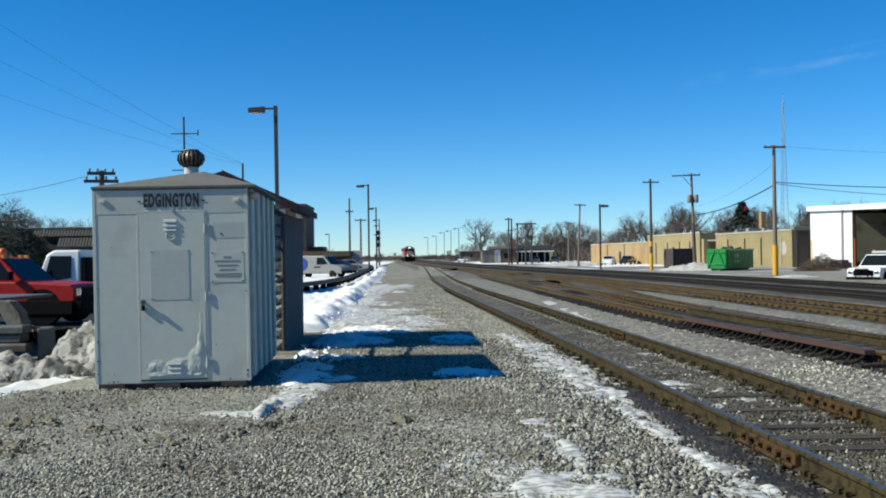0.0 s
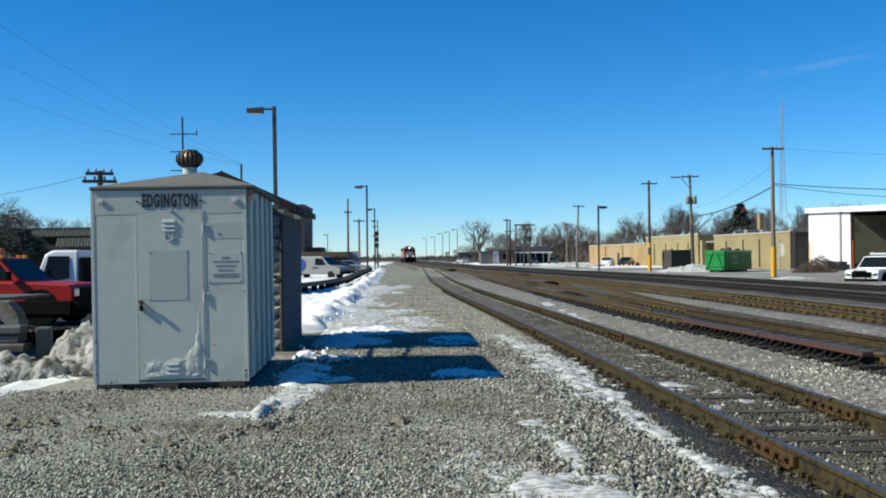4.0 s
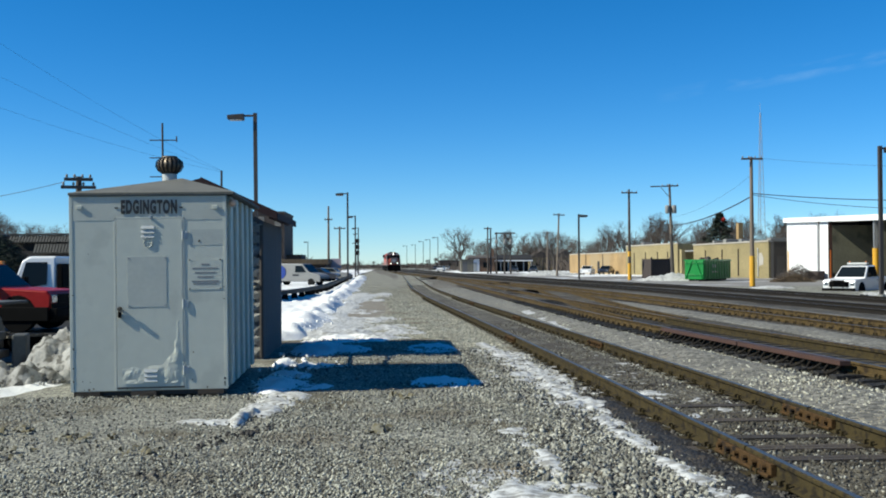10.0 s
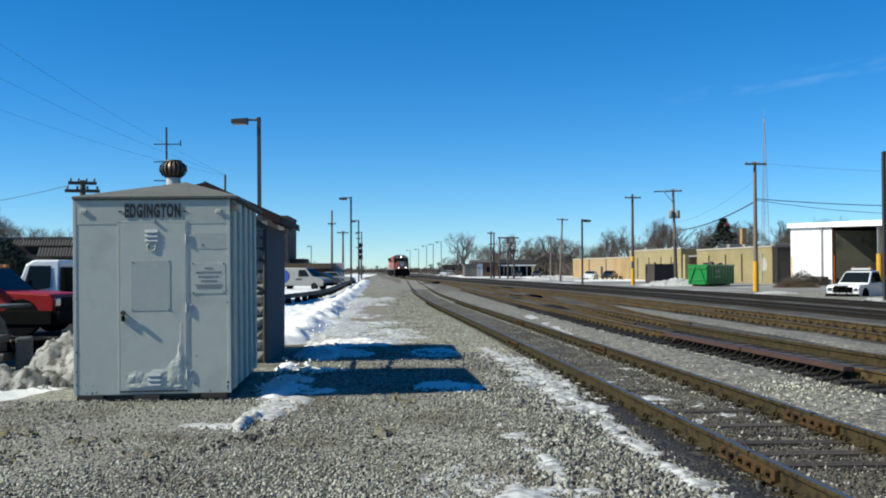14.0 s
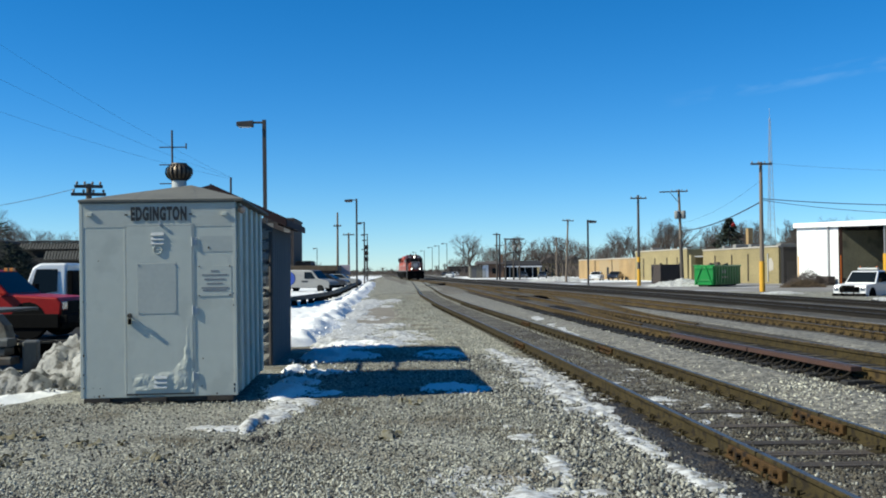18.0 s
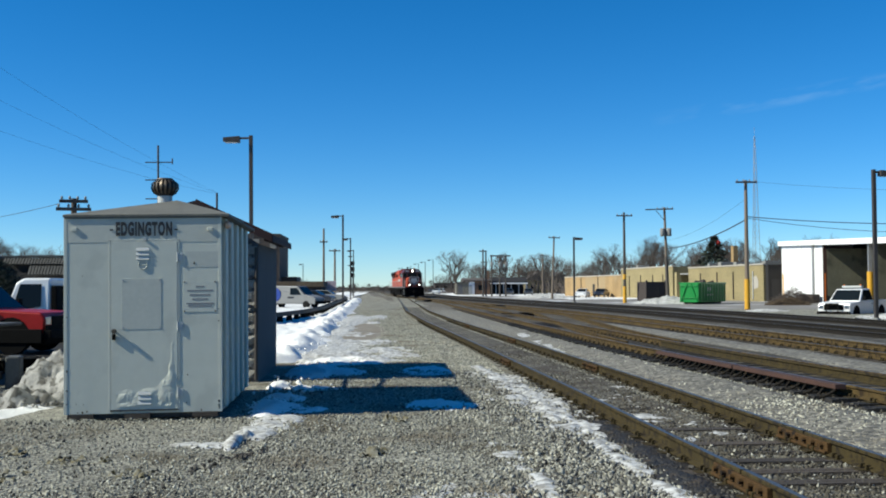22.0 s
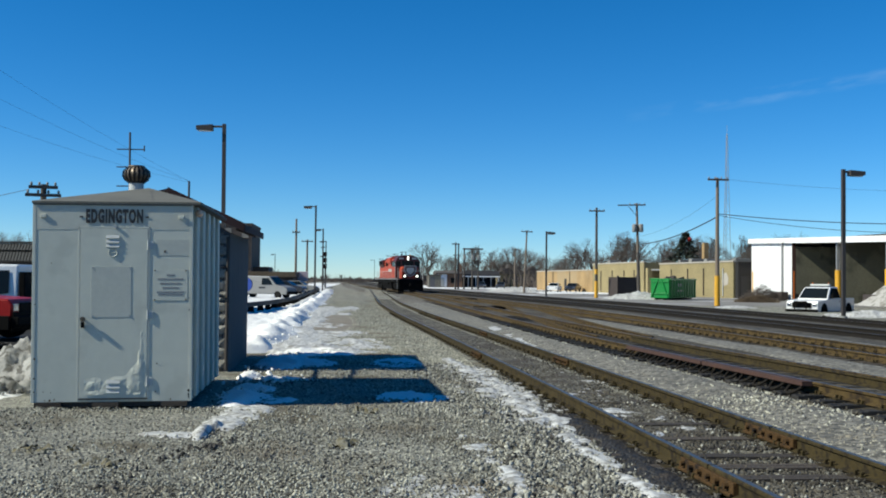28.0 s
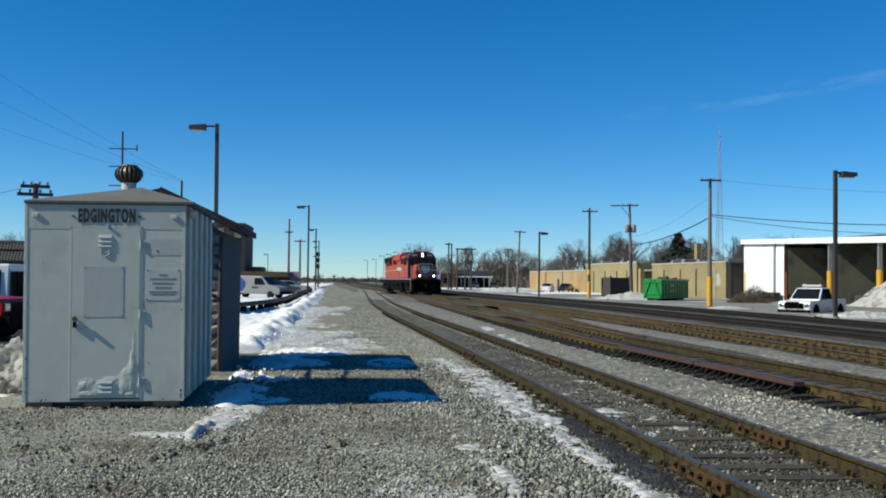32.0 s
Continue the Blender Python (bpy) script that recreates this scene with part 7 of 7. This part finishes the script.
for yb in (3.5, 18.2):
    bogie = part("bogie", Geo().box(-1.2, yb - 2.4, 0.5, 1.2, yb + 2.4, 1.12), M_BLACK, loco, "black truck frame", 0.05)
    for sx in (-1, 1):
        part("side_frame", Geo().prism([(yb - 2.5, 0.75), (yb - 2.0, 0.4), (yb - 0.5, 0.3), (yb + 0.5, 0.3), (yb + 2.0, 0.4), (yb + 2.5, 0.75), (yb + 2.0, 1.12), (yb - 2.0, 1.12)], 0.14,
                                       Matrix.Translation((sx * 1.25 - 0.07, 0, 0)), axis="x"), M_BLACK, bogie, "", 0.02)
        part("brake_cylinder", Geo().tube((sx * 1.36, yb - 0.3, 0.95), (sx * 1.36, yb + 0.3, 0.95), 0.12, seg=10), M_BLACK, bogie)
    for dy in (-1.6, 0.0, 1.6):
        g = Geo()
        for sx in (-1, 1):
            g.lathe([(0.2, 0.0), (0.56, 0.0), (0.56, 0.03), (0.51, 0.035), (0.51, 0.13), (0.2, 0.13)], 24, Matrix.Translation((sx * 0.69 - (0.13 if sx < 0 else 0), 0, 0)) @ Matrix.Rotation(radians(90), 4, "Y"))
            for k in range(4):
                a = math.pi / 2 * k
                g.tube((sx * 0.84, 0.32 * math.cos(a), 0.32 * math.sin(a)), (sx * 0.86, 0.32 * math.cos(a), 0.32 * math.sin(a)), 0.05, seg=6)
        g.tube((-0.8, 0, 0), (0.8, 0, 0), 0.09, seg=10)
        ws = part("wheelset", g, M_BLACK, loco, "steel wheelset", at=pose(0, yb + dy, 0.51))
        WHEELSETS.append((ws, yb + dy))


def motions():
    """The locomotive rolls steadily towards the camera; its wheels turn."""
    times = (0, 6, 12, 19, 25, 28, 30, 32)
    gone = (0, 39, 76, 121, 160, 174, 184, 194)
    way = np.polyfit(times, gone, 4)
    rows, roll = [], []
    for k in range(33):
        y = 296.0 - float(np.polyval(way, k))
        x, x2 = MAIN(y + 3.5), MAIN(y + 18.2)
        a = math.atan2(x - x2, 14.7) + radians(3.0)
        rows.append((float(k), pose(x + 3.7 * math.sin(a), y, RZ, 0, 0, math.degrees(a))))
    walk(loco, rows)
    for ws, yy in WHEELSETS:
        walk(ws, [(k / 10, pose(0, yy, 0.51, (math.degrees(float(np.polyval(way, k / 10)) / 0.51) + 180) % 360 - 180, 0, 0)) for k in range(321)])


# ---- loose stones, the nearest ground ----
SID = np.vectorize(SIDING)
SEC = np.vectorize(SECOND)
EDGE_X = np.vectorize(EDGE)


def stones(name, label, n, spot, size, mt, seed, fine=False, lift=0.0, category="gravel"):
    """Many angular stones in one mesh; spot(rng) gives x, y or None."""
    rng = np.random.default_rng(seed)
    phi = (1 + 5 ** 0.5) / 2
    base = np.array([(-1, phi, 0), (1, phi, 0), (-1, -phi, 0), (1, -phi, 0), (0, -1, phi), (0, 1, phi), (0, -1, -phi), (0, 1, -phi), (phi, 0, -1), (phi, 0, 1), (-phi, 0, -1), (-phi, 0, 1)]) / 1.9
    tri = np.array([(0, 11, 5), (0, 5, 1), (0, 1, 7), (0, 7, 10), (0, 10, 11), (1, 5, 9), (5, 11, 4), (11, 10, 2), (10, 7, 6), (7, 1, 8), (3, 9, 4), (3, 4, 2), (3, 2, 6), (3, 6, 8), (3, 8, 9), (4, 9, 5), (2, 4, 11), (6, 2, 10), (8, 6, 7), (9, 8, 1)])
    if fine:
        base = np.array([(1, 0, 0), (-1, 0, 0), (0, 1, 0), (0, -1, 0), (0, 0, 1), (0, 0, -1)]) * 1.15
        tri = np.array([(0, 2, 4), (2, 1, 4), (1, 3, 4), (3, 0, 4), (2, 0, 5), (1, 2, 5), (3, 1, 5), (0, 3, 5)])
    m = len(base)
    x, y = spot(rng, n)
    k = len(x)
    s = size[0] + (size[1] - size[0]) * rng.random(k) ** 2.2
    q = rng.normal(size=(k, 4))
    q /= np.linalg.norm(q, axis=1)[:, None]
    w, a, b, c = q.T
    rot = np.stack([1 - 2 * (b * b + c * c), 2 * (a * b - c * w), 2 * (a * c + b * w), 2 * (a * b + c * w), 1 - 2 * (a * a + c * c), 2 * (b * c - a * w),
                    2 * (a * c - b * w), 2 * (b * c + a * w), 1 - 2 * (a * a + b * b)], 1).reshape(k, 3, 3)
    shape = base[None] * (0.6 + 0.8 * rng.random((k, m, 1))) * (np.array([1.0, 0.75, 0.55]) * (0.8 + 0.4 * rng.random((k, 1, 3))))
    v = np.einsum("kij,knj->kni", rot, shape) * s[:, None, None] * 0.5
    v[:, :, 0] += x[:, None]
    v[:, :, 1] += y[:, None]
    low = -0.065 * np.clip((2.0 - np.abs(x - SID(y))) / 0.7, 0, 1)
    v[:, :, 2] += (s * 0.12 - 0.02 + low + lift)[:, None]
    me = bpy.data.meshes.new(name)
    f = (tri[None] + m * np.arange(k)[:, None, None]).reshape(-1, 3)
    me.vertices.add(k * m)
    me.vertices.foreach_set("co", v.reshape(-1))
    me.loops.add(f.size)
    me.loops.foreach_set("vertex_index", f.reshape(-1).astype(np.int32))
    me.polygons.add(len(f))
    me.polygons.foreach_set("loop_start", np.arange(0, f.size, 3, dtype=np.int32))
    me.update(calc_edges=True)
    me.validate()
    me.materials.append(mt)
    return tagged(new(name, me), label, category, kind="stuff")


def field(x0, x1, y0, y1, keep):
    def spot(rng, n):
        u = rng.random(n)
        y = 1 / (1 / y0 + (1 / y1 - 1 / y0) * u)
        x = x0 + (x1 - x0) * rng.random(n)
        ok = keep(x, y, rng)
        return x[ok], y[ok]
    return spot


def along(knots, spread):
    """Spots scattered round a line of knots."""
    def spot(rng, n):
        u = rng.random(n) * (len(knots) - 1)
        x = np.interp(u, range(len(knots)), [k[0] for k in knots]) + spread * rng.normal(size=n)
        y = np.interp(u, range(len(knots)), [k[1] for k in knots]) + spread * rng.normal(size=n)
        return x, y
    return spot


def yard(lean):
    """The open yard before and beside the hut; lean sets how thickly the stones lie."""
    return field(-6.5, 2.6, 4.4, 48, lambda x, y, r: (x < SID(y) - 1.45) & ((x > -1.9) | (y < 13.1)) & (np.abs(x) < y * 0.5)
                 & (r.random(len(x)) < np.where((x < -1.3) & (y > 8.4 + 0.5 * np.sin(x * 2.1)) & (y < 12.6), 0.35, 1.0))
                 & (r.random(len(x)) < lean + (1 - lean) * np.clip(np.sin(x * 1.9 + np.sin(y * 0.8) * 1.3) * np.sin(y * 0.55 + x * 0.4) + 0.35, 0, 1)))


stones("ballast_stones", "coarse grey crushed stone shoulder beside the siding", 15000,
       field(0.4, 3.0, 4.5, 20, lambda x, y, r: (x > SID(y) - 2.1 + 0.35 * np.sin(y * 1.3) - 0.5 * r.random(len(x))) & (x < SID(y) - np.where(y < 13, 1.12, 0.86) - 0.12 * r.random(len(x)))), (0.022, 0.075), M_STONE_MID, 1, True)
stones("ballast_stones", "dark stone standing in for shaded gaps in the siding's shoulder", 9000,
       field(0.4, 3.0, 4.5, 20, lambda x, y, r: (x > SID(y) - 2.2 + 0.35 * np.sin(y * 1.3)) & (x < SID(y) - np.where(y < 13, 1.05, 0.84))), (0.02, 0.06), M_GRIT, 11, True)
stones("ballast_stones", "grey crushed stone between the siding rails", 1800,
       field(2.7, 4.6, 4.5, 26, lambda x, y, r: (np.abs(x - SID(y)) < 0.66)), (0.02, 0.055), M_STONE_MID, 2, True)
stones("ballast_stones", "dark oily stone between the siding rails", 15000,
       field(2.7, 4.6, 4.5, 30, lambda x, y, r: (np.abs(x - SID(y)) < 0.68)), (0.02, 0.055), M_STONE_DK, 12, True)
stones("ballast_stones", "pale crushed stone between the two tracks", 26000,
       field(4.2, 8.0, 6.5, 44, lambda x, y, r: (x > SID(y) + 0.86) & (x < SEC(y) - 1.35)), (0.03, 0.075), M_STONE, 3, True)
stones("ballast_stones", "dark stone between the two tracks", 7000,
       field(4.2, 8.0, 6.5, 30, lambda x, y, r: (x > SID(y) + 0.84) & (x < SEC(y) - 1.25)), (0.025, 0.06), M_GRIT, 13, True)
stones("gravel_stones", "loose small grey gravel on the yard", 210000, yard(0.5), (0.01, 0.04), M_STONE, 4, True)
# dark stones strewn to give the shaded crevices between the pale ones
stones("gravel_stones", "dark grit standing in for shaded gaps in the yard's gravel", 80000, yard(0.4), (0.01, 0.036), M_GRIT, 14, True)
stones("gravel_stones", "stones on the oily ballast", 9000,
       field(6.0, 13.0, 9, 40, lambda x, y, r: (x > SEC(y) - 1.3) & (x < SEC(y) + 3.6)), (0.03, 0.08), M_STONE_DK, 5, True)
stones("gravel_stones", "loose small gravel along the yard road", 60000,
       field(-2.6, 2.4, 20, 75, lambda x, y, r: (x > EDGE_X(y) + 0.2 + 0.8 * r.random(len(x))) & (x < SID(y) - 0.95) & (np.hypot((x + 1.0) / 0.9, (y - 38.5) / 8.0) > 1.0)), (0.02, 0.055), M_STONE, 6, True)
stones("ballast_stones", "dark oily stone along the siding rail", 3500,
       field(2.3, 3.0, 4.5, 14, lambda x, y, r: (x > SID(y) - 1.2) & (x < SID(y) - 0.84)), (0.02, 0.07), M_GRIT, 7, True)
stones("earth_clods", "dark frozen clods along a wheel rut", 120, along([(-1.9, 8.1), (-1.7, 9.3), (-1.63, 9.8), (-1.3, 10.1), (-1.15, 10.6)], 0.09), (0.02, 0.085), M_GRIT, 21, True)
stones("earth_clods", "dark frozen clods on the gravel near the heap", 60, along([(-4.5, 12.6), (-4.1, 12.4), (-3.5, 11.0), (-2.4, 9.0)], 0.22), (0.015, 0.07), M_GRIT, 22, True)
stones("earth_clods", "dark frozen clods scattered in the hut's shade", 80, along([(-1.6, 13.2), (-0.9, 16.2), (-0.7, 17.6)], 0.2), (0.015, 0.06), M_GRIT, 23, True)
RIDGE = [(EDGE(y) - 0.5, y) for y in (24, 28, 33, 38, 44, 52, 60)]
stones("snow_clods", "crumbled lumps of ploughed snow on the bank", 300, along(RIDGE, 0.26), (0.03, 0.11), M_SNOW, 31, True, 0.1, "snow")
stones("snow_clods", "crumbled snow lumps between the huts", 160, along([(-1.7, 14.2), (-1.55, 15.5), (-1.6, 17.2), (-1.2, 20.2), (-1.2, 22.4)], 0.22), (0.03, 0.13), M_SNOW, 32, True, 0.02, "snow")
stones("snow_clods", "dirty snow lumps at the foot of the heap", 150, along([(-6.4, 14.3), (-5.6, 14.2), (-4.9, 14.6), (-4.3, 15.0)], 0.2), (0.03, 0.14), M_SNOW_DIRTY, 33, True, 0.03, "snow")
for k, (x, y, rx, ry) in enumerate(((-3.45, 9.05, 0.42, 0.6), (-2.85, 9.9, 0.35, 0.35), (-0.1, 10.2, 0.2, 0.35), (0.1, 12.7, 0.25, 0.5), (-2.2, 9.2, 0.4, 0.3), (-3.9, 10.4, 0.4, 0.4))):
    sheet("moss_patch", list(np.arange(x - rx, x + rx, 0.03)), list(np.arange(y - ry, y + ry, 0.04)),
          lambda px, py: (lambda h: h if h > -0.03 else None)(0.05 * (1 - math.hypot((px - x) / rx, (py - y) / ry)) - 0.048 + 0.03 * lump(px, py, 5, k) + 0.085 * lump(px, py, 17, k)), M_MOSS, "dry ochre moss in the gravel", "moss", kind="stuff")

motions()
